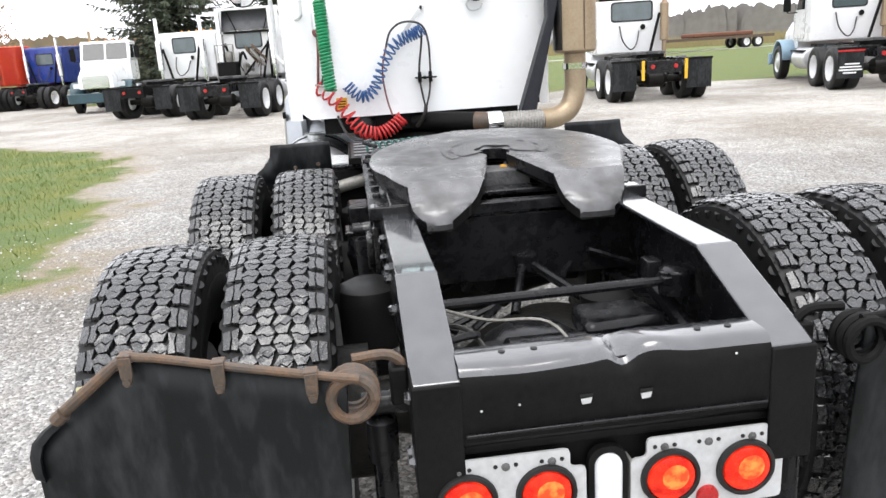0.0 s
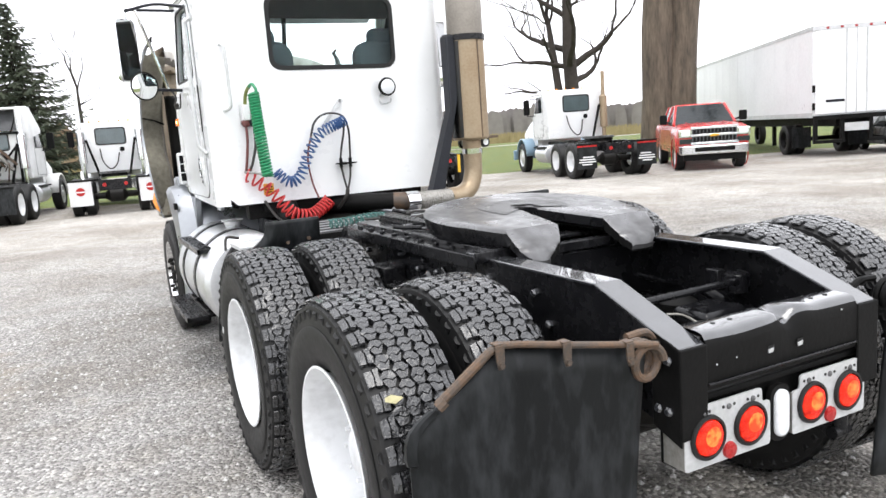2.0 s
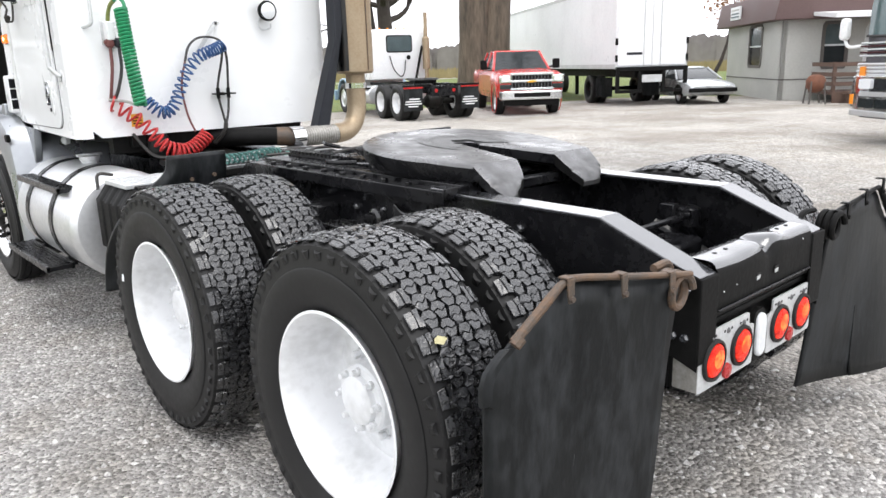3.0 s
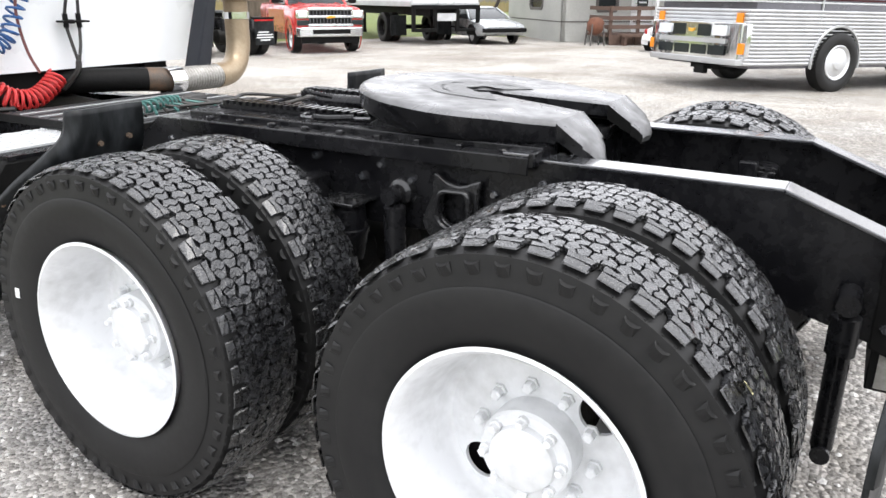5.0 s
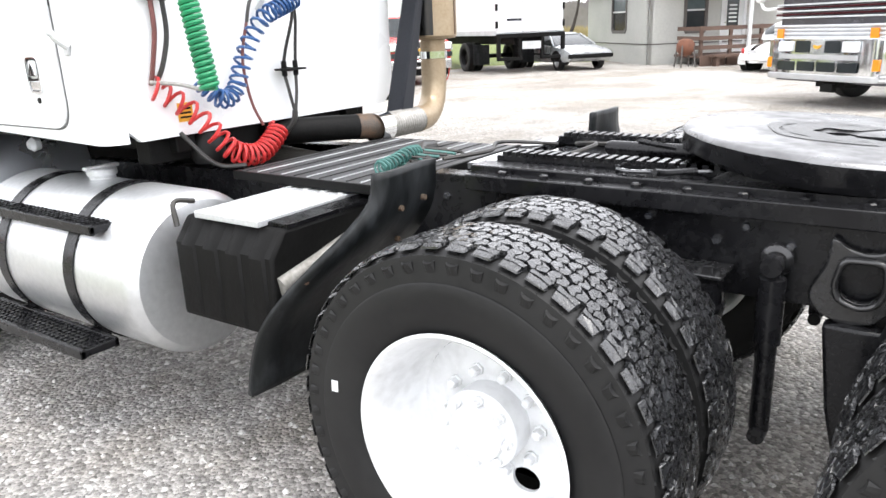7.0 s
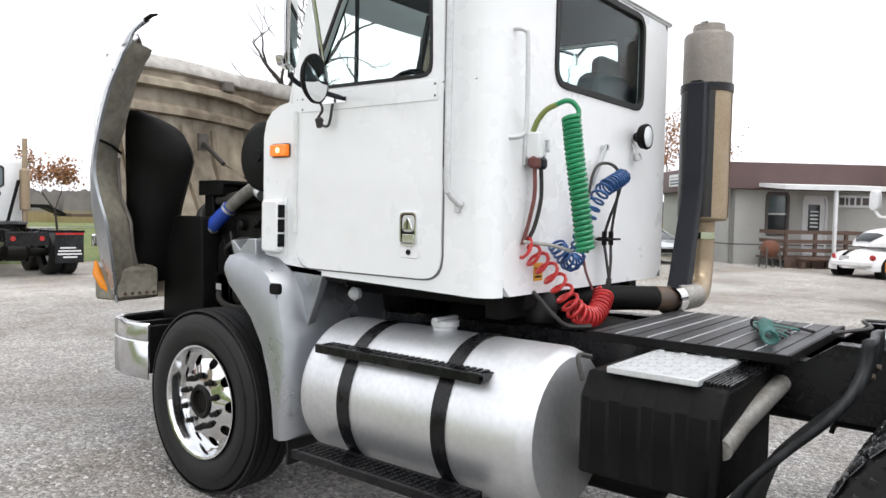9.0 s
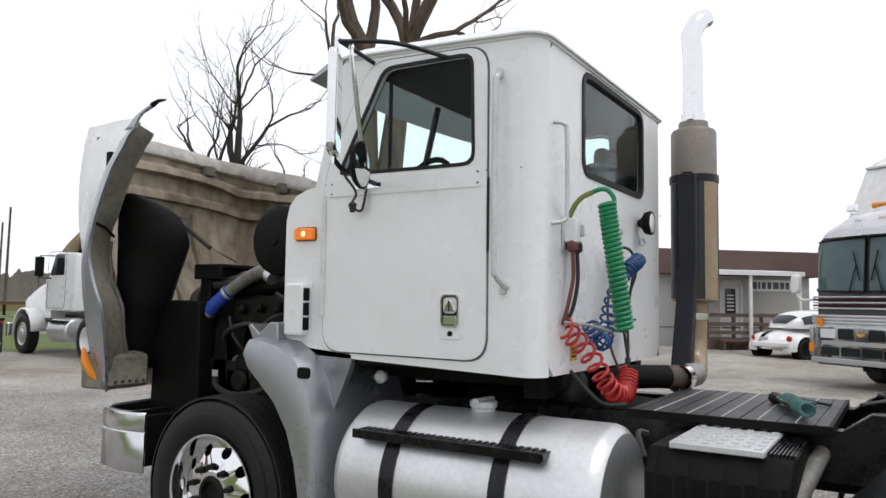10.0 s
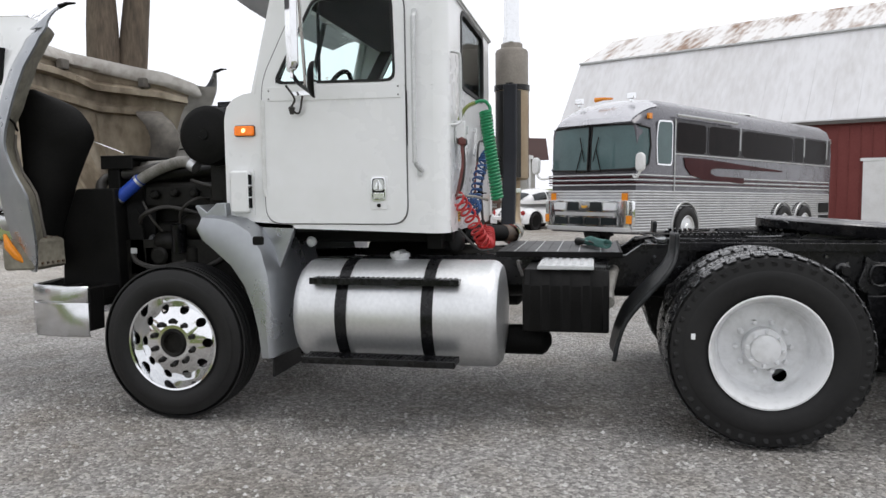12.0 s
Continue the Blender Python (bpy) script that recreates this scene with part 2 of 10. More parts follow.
# ---------------------------------------------------------------- mesh tools
class Geo:
    """Collects vertices and faces of one part."""

    def __init__(self):
        self.v, self.f = [], []

    def add(self, verts, faces, m=None):
        n = len(self.v)
        self.v += [tuple(m @ Vector(p)) if m else tuple(p) for p in verts]
        self.f += [tuple(i + n for i in q) for q in faces]
        return self

    def box(self, x0, x1, y0, y1, z0, z1, m=None):
        p = [(x, y, z) for z in (z0, z1) for y in (y0, y1) for x in (x0, x1)]
        return self.add(p, [(0, 2, 3, 1), (4, 5, 7, 6), (0, 1, 5, 4), (2, 6, 7, 3), (0, 4, 6, 2), (1, 3, 7, 5)], m)

    def prism(self, poly, axis, a, b, m=None):
        """A polygon, given in the two other axes in order, drawn out along axis from a to b."""
        def at(u, w, t):
            return {"x": (t, u, w), "y": (u, t, w), "z": (u, w, t)}[axis]
        n = len(poly)
        p = [at(u, w, a) for u, w in poly] + [at(u, w, b) for u, w in poly]
        f = [tuple(range(n))[::-1], tuple(range(n, 2 * n))] + [(i, (i + 1) % n, n + (i + 1) % n, n + i) for i in range(n)]
        return self.add(p, f, m)

    def lathe(self, prof, at=(0, 0, 0), axis="x", n=32, m=None, cap=True):
        """A profile of (distance along the axis, radius) turned round it."""
        p, f = [], []
        for h, r in prof:
            for i in range(n):
                a = 2 * math.pi * i / n
                c, s = r * math.cos(a), r * math.sin(a)
                q = {"x": (h, c, s), "y": (c, h, s), "z": (c, s, h)}[axis]
                p.append((q[0] + at[0], q[1] + at[1], q[2] + at[2]))
        k = len(prof)
        for j in range(k - 1):
            for i in range(n):
                i2 = (i + 1) % n
                f.append((j * n + i, j * n + i2, (j + 1) * n + i2, (j + 1) * n + i))
        if cap:
            f.append(tuple(range(n))[::-1])
            f.append(tuple(range((k - 1) * n, k * n)))
        return self.add(p, f, m)

    def tube(self, pts, r, n=8, cap=True):
        """A round bar along points; r is one radius or one for each point."""
        pts = [Vector(p) for p in pts]
        k = len(pts)
        rr = r if isinstance(r, (list, tuple)) else [r] * k
        up = Vector((0, 0, 1))
        p, f = [], []
        side = None
        for i in range(k):
            d = (pts[min(i + 1, k - 1)] - pts[max(i - 1, 0)]).normalized()
            if side is None:
                side = d.cross(up if abs(d.z) < 0.9 else Vector((1, 0, 0))).normalized()
            side = (side - d * side.dot(d)).normalized()
            o = d.cross(side)
            for j in range(n):
                a = 2 * math.pi * j / n
                p.append(pts[i] + (side * math.cos(a) + o * math.sin(a)) * rr[i])
        for i in range(k - 1):
            for j in range(n):
                j2 = (j + 1) % n
                f.append((i * n + j, i * n + j2, (i + 1) * n + j2, (i + 1) * n + j))
        if cap:
            f += [tuple(range(n))[::-1], tuple(range((k - 1) * n, k * n))]
        return self.add(p, f)

    def strip(self, rings, closed=False, cap=False):
        """A skin over rows of equally many points."""
        n = len(rings[0])
        p = [q for ring in rings for q in ring]
        f = []
        for i in range(len(rings) - 1):
            for j in range(n if closed else n - 1):
                j2 = (j + 1) % n
                f.append((i * n + j, i * n + j2, (i + 1) * n + j2, (i + 1) * n + j))
        if cap:
            f += [tuple(range(n))[::-1], tuple(range((len(rings) - 1) * n, len(rings) * n))]
        return self.add(p, f)

    def ring_plate(self, outer, inner, axis, a, b, n=64, m=None):
        """A plate with one opening: two outlines in the two other axes, drawn along axis from a to b."""
        def at(q, t):
            return {"x": (t, q[0], q[1]), "y": (q[0], t, q[1]), "z": (q[0], q[1], t)}[axis]
        o, i = resample(outer, n), resample(inner, n)
        p = [at(q, t) for t in (a, b) for loop in (o, i) for q in loop]
        f = []
        for k in range(n):
            k2 = (k + 1) % n
            f += [(k, k2, n + k2, n + k), (2 * n + k, 3 * n + k, 3 * n + k2, 2 * n + k2),
                  (k, 2 * n + k, 2 * n + k2, k2), (n + k, n + k2, 3 * n + k2, 3 * n + k)]
        return self.add(p, f, m)


def resample(loop, n):
    """n points of a closed outline by their angle round its middle, its own corners among them as near as can be."""
    cx = (min(p[0] for p in loop) + max(p[0] for p in loop)) / 2
    cy = (min(p[1] for p in loop) + max(p[1] for p in loop)) / 2
    w = (max(p[0] for p in loop) - min(p[0] for p in loop)) / 2
    h = (max(p[1] for p in loop) - min(p[1] for p in loop)) / 2
    out = []
    for k in range(n):
        a = 2 * math.pi * (k + 0.5) / n
        d = (math.cos(a), math.sin(a))
        m = max(abs(d[0]), abs(d[1]))
        d = (d[0] / m * w, d[1] / m * h)
        best = None
        for (x0, y0), (x1, y1) in zip(loop, loop[1:] + loop[:1]):
            ex, ey = x1 - x0, y1 - y0
            det = d[0] * -ey + ex * d[1]
            if abs(det) < 1e-12:
                continue
            rx, ry = x0 - cx, y0 - cy
            t = (rx * -ey + ex * ry) / det
            s = (d[0] * ry - d[1] * rx) / det
            if t > 0 and -1e-6 <= s <= 1 + 1e-6 and (best is None or t > best):
                best = t
        t = best or 1
        out.append((cx + d[0] * t, cy + d[1] * t))
    return out


def rounded(x0, x1, y0, y1, r, n=5):
    """A rectangle with round corners."""
    out = []
    for cx, cy, a0 in ((x1 - r, y1 - r, 0), (x0 + r, y1 - r, 90), (x0 + r, y0 + r, 180), (x1 - r, y0 + r, 270)):
        for k in range(n + 1):
            a = radians(a0 + 90 * k / n)
            out.append((cx + r * math.cos(a), cy + r * math.sin(a)))
    return out


def soften(poly, r, n=4):
    """A polygon with its corners rounded off."""
    out = []
    k = len(poly)
    for i in range(k):
        a, b, c = Vector(poly[i - 1]), Vector(poly[i]), Vector(poly[(i + 1) % k])
        d1, d2 = a - b, c - b
        q = min(r, d1.length * 0.45, d2.length * 0.45)
        p1, p2 = b + d1.normalized() * q, b + d2.normalized() * q
        for j in range(n + 1):
            t = j / n
            p = p1 * (1 - t) ** 2 + b * 2 * t * (1 - t) + p2 * t * t
            out.append((p.x, p.y))
    return out


def curve(points, steps=8):
    """A smooth line through points (Catmull-Rom)."""
    P = [Vector(p) for p in points]
    P = [P[0] * 2 - P[1]] + P + [P[-1] * 2 - P[-2]]
    out = []
    for i in range(1, len(P) - 2):
        a, b, c, d = P[i - 1:i + 3]
        for j in range(steps):
            t = j / steps
            out.append(0.5 * ((2 * b) + (c - a) * t + (2 * a - 5 * b + 4 * c - d) * t * t + (3 * b - a - 3 * c + d) * t ** 3))
    return out + [P[-2]]


def coil(points, radius, turns, steps=10, squash=1.0):
    """A helix wound round a smooth line."""
    line = curve(points, 12)
    total = len(line) - 1
    out, side = [], None
    count = turns * steps
    for k in range(count + 1):
        s = k / count * total
        i = min(int(s), total - 1)
        p = line[i].lerp(line[i + 1], s - i)
        d = (line[min(i + 2, total)] - line[max(i - 1, 0)]).normalized()
        if side is None:
            side = d.cross(Vector((0, 1, 0.01))).normalized()
        side = (side - d * side.dot(d)).normalized()
        o = d.cross(side)
        a = 2 * math.pi * k / steps
        out.append(p + (side * math.cos(a) + o * math.sin(a) * squash) * radius)
    return out


def mesh_of(name, geo, material, smooth=35, weld=False):
    me = bpy.data.meshes.new(name)
    me.from_pydata(geo.v, [], geo.f)
    bm = bmesh.new()
    bm.from_mesh(me)
    if weld:
        bmesh.ops.remove_doubles(bm, verts=bm.verts, dist=1e-5)
    bmesh.ops.recalc_face_normals(bm, faces=bm.faces)
    bm.to_mesh(me)
    bm.free()
    me.materials.append(material)
    if smooth:
        me.polygons.foreach_set("use_smooth", [True] * len(me.polygons))
        me.set_sharp_from_angle(angle=radians(smooth))
    me.update()
    return me


def part(name, geo, material, parent=None, label="", bevel=0.0, smooth=35, at=None):
    """One mesh object, under a thing or a part when parent is given."""
    ob = new(name, geo if isinstance(geo, bpy.types.Mesh) else mesh_of(name, geo, material, smooth))
    if parent:
        ob.parent = parent
    if at is not None:
        ob.matrix_basis = at
    if label:
        ob["label"] = label
    if bevel:
        md = ob.modifiers.new("edge", "BEVEL")
        md.width, md.segments, md.limit_method, md.angle_limit = bevel, 2, "ANGLE", radians(40)
        md.harden_normals = False
    return ob


def thing(name, label, category, at=None, group="", kind=""):
    ob = new(name)
    ob.empty_display_size = 0.2
    if at is not None:
        ob.matrix_basis = at
    return tagged(ob, label, category, group, kind)


def ground_z(x, y):
    """The lie of the gravel: a few centimetres of rise and fall."""
    t = min(1, max(0, (y - 2.6) / 2.6))
    t = t * t * (3 - 2 * t)
    near = min(1, max(0, (14 - math.hypot(x, y - 3)) / 8))
    away = min(10.5, max(0, (x - 11.9) * 0.805 - (y - 3.15) * 0.593)) * min(1, max(0, (6 - y) / 4))
    return near * (0.034 - 0.052 * t) - 0.020 * away  # the yard falls gently towards the barn

# ---------------------------------------------------------------- the white day-cab tractor
truck = thing("semi_truck", "white day-cab semi tractor with tilted-open hood, parked on gravel", "truck")


def tread_tyre(radius, width, cols, inner, shoulder, lug):
    """Blocks of a deep drive tread round a tyre whose axis is x."""
    g = Geo()
    cw = width / cols
    for c in range(cols):
        x0 = -width / 2 + c * cw
        edge = c in (0, cols - 1)
        count = shoulder if edge else inner
        for k in range(count):
            a0 = 2 * math.pi * (k + (0.0, 0.45, 0.12, 0.62, 0.2, 0.7, 0.35)[c % 7]) / count
            da = 2 * math.pi / count
            j = 0.10 * random.uniform(-1, 1)
            gap = 0.035 if edge else 0.012
            xs, xe = x0 + cw * gap, x0 + cw * (1 - gap)
            if edge:
                xm = xs + cw * 0.5
                shapes = [[(xs, 0.15), (xm - cw * 0.03, 0.11 + j * 0.3), (xm + cw * 0.03, 0.48), (xm - cw * 0.05, 0.88), (xs, 0.86)],
                          [(xm + cw * 0.03, 0.10 + j * 0.3), (xe + cw * 0.06, 0.05 + j * 0.5), (xe - cw * 0.04, 0.45), (xe + cw * 0.10, 0.62), (xe - cw * 0.02, 0.93), (xm + cw * 0.01, 0.88), (xm + cw * 0.09, 0.48)]]
                if c:
                    shapes = [[(xs + xe - p, q) for p, q in shape][::-1] for shape in shapes]
            else:
                # a six-sided block, cut in two by a crooked sipe
                mid = (xs + xe) / 2
                lf, m1, m2, rt = (xs - cw * 0.02, 0.44 - j), (mid - cw * 0.16, 0.34), (mid + cw * 0.14, 0.50), (xe + cw * 0.02, 0.36 + j)
                cut_ = 0.028
                shapes = [[(mid - cw * 0.24, -0.10), (mid + cw * 0.26, -0.06), (xe + cw * 0.10, 0.20 + j), (rt[0], rt[1] - cut_), (m2[0], m2[1] - cut_), (m1[0], m1[1] - cut_), (lf[0], lf[1] - cut_), (xs - cw * 0.10, 0.26 - j)],
                          [(lf[0], lf[1] + cut_), (m1[0], m1[1] + cut_), (m2[0], m2[1] + cut_), (rt[0], rt[1] + cut_), (xe - cw * 0.06, 0.56 + j), (mid + cw * 0.24, 0.86), (mid - cw * 0.26, 0.90), (xs + cw * 0.06, 0.62 - j)]]
            h = lug * random.uniform(0.9, 1.06)
            for shape in shapes:
                n = len(shape)
                base, top = [], []
                cx, cq = sum(p for p, _ in shape) / n, sum(q for _, q in shape) / n
                for p, q in shape:
                    fall = 0.012 * (abs(p) / (width / 2)) ** 4
                    tilt = 0.0016 * random.uniform(-1, 1)
                    for lst, r, sc in ((base, radius - 0.016, 1.0), (top, radius - 0.016 + h - fall + tilt, 0.90 if edge else 0.95)):
                        pp, qq = cx + (p - cx) * sc + cw * 0.012 * random.uniform(-1, 1), cq + (q - cq) * sc + 0.012 * random.uniform(-1, 1)
                        a = a0 + da * qq
                        lst.append((pp, r * math.cos(a), r * math.sin(a)))
                f = [tuple(range(n, 2 * n))] + [(i, (i + 1) % n, n + (i + 1) % n, n + i) for i in range(n)]
                g.add(base + top, f)
    return g


def carcass(radius, width, rim, section):
    """Side walls and the floor of the tread."""
    s, t, R = section / 2, width / 2, radius - 0.017
    prof = [(-s * 0.72, rim - 0.004), (-s * 0.88, rim + 0.022), (-s * 0.985, rim + 0.07), (-s, (R + rim) / 2 - 0.01), (-s - 0.002, (R + rim) / 2 + 0.028), (-s + 0.001, (R + rim) / 2 + 0.034), (-s * 0.985, R - 0.09), (-s * 0.955, R - 0.045),
            (-t - 0.004, R - 0.014), (-t + 0.02, R - 0.003), (0, R), (t - 0.02, R - 0.003), (t + 0.004, R - 0.014), (s * 0.955, R - 0.045), (s * 0.985, R - 0.09),
            (s - 0.001, (R + rim) / 2 + 0.034), (s + 0.002, (R + rim) / 2 + 0.028), (s, (R + rim) / 2 - 0.01), (s * 0.985, rim + 0.07), (s * 0.88, rim + 0.022), (s * 0.72, rim - 0.004)]
    return Geo().lathe(prof, n=72, cap=False)


def shoulder_lugs(radius, section, count):
    """Rows of small scooped ledges below the tread edge."""
    g = Geo()
    for k in range(count):
        for sgn in (-1, 1):
            a = 2 * math.pi * (k + (0.5 if sgn < 0 else 0.0)) / count
            pts = []
            for r, x, out in ((radius - 0.030, section * 0.466, -0.004), (radius - 0.047, section * 0.470, 0.0), (radius - 0.050, section * 0.474, 0.010), (radius - 0.074, section * 0.484, 0.0)):
                for da, f in ((-0.034, 0.25), (-0.018, 0.85), (0.0, 1.0), (0.018, 0.85), (0.034, 0.25)):
                    pts.append((sgn * (x + out * f), (r + 0.006 * (1 - f)) * math.cos(a + da), (r + 0.006 * (1 - f)) * math.sin(a + da)))
            g.add(pts, [(5 * i + j, 5 * i + j + 1, 5 * i + j + 6, 5 * i + j + 5) for i in range(3) for j in range(4)])
    return g


DR, DS = 0.540, 0.285
drive_tread = mesh_of("tread", tread_tyre(DR, 0.258, 6, 62, 46, 0.015), TREAD, 0)
drive_carcass = mesh_of("tyre", carcass(DR, 0.258, 0.296, DS), RUBBER)
drive_lugs = mesh_of("shoulder", shoulder_lugs(DR, DS, 46), RUBBER, 0)
nut_mesh = mesh_of("lug_nut", Geo().lathe([(0, 0.019), (0.008, 0.019), (0.009, 0.0145), (0.030, 0.0145), (0.034, 0.010)], n=6), RIM_WHITE)
stud_mesh = mesh_of("hub_stud", Geo().lathe([(0, 0.014), (0.012, 0.014), (0.014, 0.010), (0.028, 0.009)], n=8), RIM_WHITE)


def disc_with_holes(r_in, r_out, hole_r, hole_at, holes, x_in, x_out, turn=0.0):
    """A wheel disc, cut into sectors, each with one round hand hole; x goes from x_in at the hub to x_out at the rim."""
    g = Geo()
    rings, loops = (24, 1) if holes > 4 else (120, 14)
    for k in range(holes):
        mid = 2 * math.pi * k / holes + turn
        half = math.pi / holes
        outer, inner = [], []
        for j in range(rings):
            a = 2 * math.pi * j / rings
            c, s = math.cos(a), math.sin(a)
            m = max(abs(c), abs(s))
            u, w = c / m, s / m
            r = (r_in + r_out) / 2 + (r_out - r_in) / 2 * u
            t = mid + half * w
            outer.append((r, t))
            hx, hy = hole_at + hole_r * c, hole_r * s
            inner.append((math.hypot(hx, hy), mid + math.atan2(hy, hx)))
        def at(r, t, back):
            q = (r - r_in) / (r_out - r_in)
            return (x_in + (x_out - x_in) * q * q + back, r * math.cos(t), r * math.sin(t))
        n = rings
        p = []
        for b in (0, 0.012):
            for q in range(loops + 1):
                s = q / loops
                p += [at(o[0] + (i[0] - o[0]) * s, o[1] + (i[1] - o[1]) * s, b) for o, i in zip(outer, inner)]
        f = []
        back = n * (loops + 1)
        for j in range(n):
            j2 = (j + 1) % n
            for q in range(loops):
                a0, a1 = q * n, (q + 1) * n
                f += [(a0 + j, a0 + j2, a1 + j2, a1 + j), (back + a0 + j, back + a1 + j, back + a1 + j2, back + a0 + j2)]
            last = loops * n
            f.append((last + j, last + j2, back + last + j2, back + last + j))
        g.add(p, f)
    return g


# outer dual wheel: a deep white dish, open towards -x
dish = Geo().lathe([(-0.128, 0.306), (-0.136, 0.312), (-0.138, 0.303), (-0.128, 0.293), (-0.095, 0.281), (-0.06, 0.272), (-0.02, 0.262), (0.045, 0.252), (0.058, 0.245),
                    (0.066, 0.235)], n=64, cap=False)
dish_disc = disc_with_holes(0.125, 0.236, 0.050, 0.180, 2, 0.052, 0.066, radians(-35))
disc_mesh = mesh_of("wheel_disc", dish_disc, RIM_WHITE, weld=True)
one_hole_mesh = mesh_of("wheel_disc", disc_with_holes(0.125, 0.236, 0.040, 0.190, 1, 0.052, 0.066, radians(145)), RIM_WHITE, weld=True)
hub_seat = mesh_of("hub_seat", Geo().lathe([(0.052, 0.126), (0.05, 0.10), (0.1, 0.09)], n=32, cap=False), RIM_WHITE)
dish_mesh = mesh_of("wheel", dish, RIM_WHITE)
hub = Geo().lathe([(0.06, 0.112), (-0.02, 0.112), (-0.028, 0.106), (-0.030, 0.082), (-0.046, 0.078), (-0.052, 0.068), (-0.052, 0.0)], n=36)
hub_mesh = mesh_of("hub", hub, RIM_WHITE)
inner_dish = Geo().lathe([(0.128, 0.306), (0.136, 0.312), (0.128, 0.293), (0.06, 0.272), (-0.06, 0.255), (-0.1, 0.235), (-0.1, 0.09)], n=48, cap=False)
inner_mesh = mesh_of("wheel", inner_dish, RIM_WHITE)


def drive_wheel(x, y, flip, outer, spin):
    m = pose(x, y, 0.579) @ pose(0, 0, 0, 0, 0, 180 if flip else 0) @ pose(0, 0, 0, spin)
    w = part("wheel", dish_mesh if outer else inner_mesh, RIM_WHITE, truck, "white painted steel dual wheel with black tyre", at=m)
    t = part("tyre", drive_carcass, RUBBER, w, "black rubber drive tyre, damp deep-block tread")
    tagged(part("tread", drive_tread, TREAD, w), kind="stuff")
    tagged(part("tread_shoulder", drive_lugs, RUBBER, w), kind="stuff")
    if outer:
        part("wheel_disc", disc_mesh if y < 1.5 else one_hole_mesh, RIM_WHITE, w)
        part("hub_seat", hub_seat, RIM_WHITE, w)
        part("hub", hub_mesh, RIM_WHITE, w)
        for k in range(10):
            a = radians(36 * k + 12)
            part("lug_nut", nut_mesh, RIM_WHITE, w, at=pose(0.052, 0.143 * math.cos(a), 0.143 * math.sin(a), 0, 180, 0))
        for k in range(8):
            a = radians(45 * k)
            part("hub_stud", stud_mesh, RIM_WHITE, w, at=pose(-0.028, 0.093 * math.cos(a), 0.093 * math.sin(a), 0, 180, 0))
    return w


REAR_Y, FORE_Y = 0.74, 2.062
spins = iter((20, 131, 77, 208, 300, 46, 160, 250))
for y in (REAR_Y, FORE_Y):
    for sgn in (-1, 1):
        drive_wheel(sgn * 1.085, y, sgn > 0, True, next(spins) if not (sgn < 0) else (-2 if y == REAR_Y else 95))
        drive_wheel(sgn * 0.742, y, sgn > 0, False, next(spins))
leaf = tagged(part("leaf", Geo().strip([[(-0.03, 0, 0), (-0.03, 0.01, 0.004)], [(0.0, -0.012, 0.003), (0.0, 0.016, 0)], [(0.035, 0.0, 0.002), (0.035, 0.004, 0)]]),
                   mat("dry_leaf", (0.55, 0.52, 0.30), (0.4, 0.36, 0.2), 0.8), at=pose(-1.165, 0.297, 0.906, 55, 8, 20)), "pale dry leaf stuck on the tyre tread", "leaf")
part("sticker", Geo().box(-0.001, 0.001, -0.011, 0.011, -0.016, 0.016), WHITE, truck, "small white sticker on the tyre", at=pose(-1.2295, 2.455, 0.66, 0, 4, 0))

# steer wheels: ribbed tyre, polished wheel with ten hand holes
SR, SS = 0.508, 0.285
rib = []
for x0, x1, dz in ((-0.118, -0.086, 0), (-0.078, -0.044, 0.002), (-0.036, 0.036, 0.003), (0.044, 0.078, 0.002), (0.086, 0.118, 0)):
    rib += [(x0, SR - 0.013), (x0 + 0.002, SR + dz - 0.003), (x1 - 0.002, SR + dz - 0.003), (x1, SR - 0.013)]
steer_tread = mesh_of("tread", Geo().lathe(rib, n=72, cap=False), RUBBER, 30)
steer_carcass = mesh_of("tyre", carcass(SR, 0.235, 0.296, SS), RUBBER)
face = disc_with_holes(0.115, 0.268, 0.030, 0.226, 10, -0.118, -0.060)
steer_mesh = mesh_of("wheel", Geo().lathe([(-0.128, 0.306), (-0.137, 0.312), (-0.134, 0.300), (-0.110, 0.290), (-0.085, 0.280), (-0.060, 0.268)], n=64, cap=False), CHROME)
steer_face = mesh_of("wheel_disc", face, CHROME, weld=True)
steer_seat = mesh_of("hub_seat", Geo().lathe([(-0.118, 0.116), (-0.118, 0.095), (-0.06, 0.092)], n=40, cap=False), CHROME)
steer_hub = mesh_of("hub", Geo().lathe([(0.02, 0.093), (-0.122, 0.092), (-0.132, 0.082), (-0.128, 0.066), (-0.10, 0.062), (-0.10, 0.0)], n=32), ENGINE)
steer_back = mesh_of("brake_drum", Geo().lathe([(0.09, 0.21), (-0.03, 0.22), (-0.035, 0.1)], n=32), ENGINE)
steer_nut = mesh_of("lug_nut", Geo().lathe([(0, 0.019), (0.008, 0.018), (0.010, 0.015), (0.030, 0.0145), (0.035, 0.010), (0.036, 0)], n=10), ENGINE)
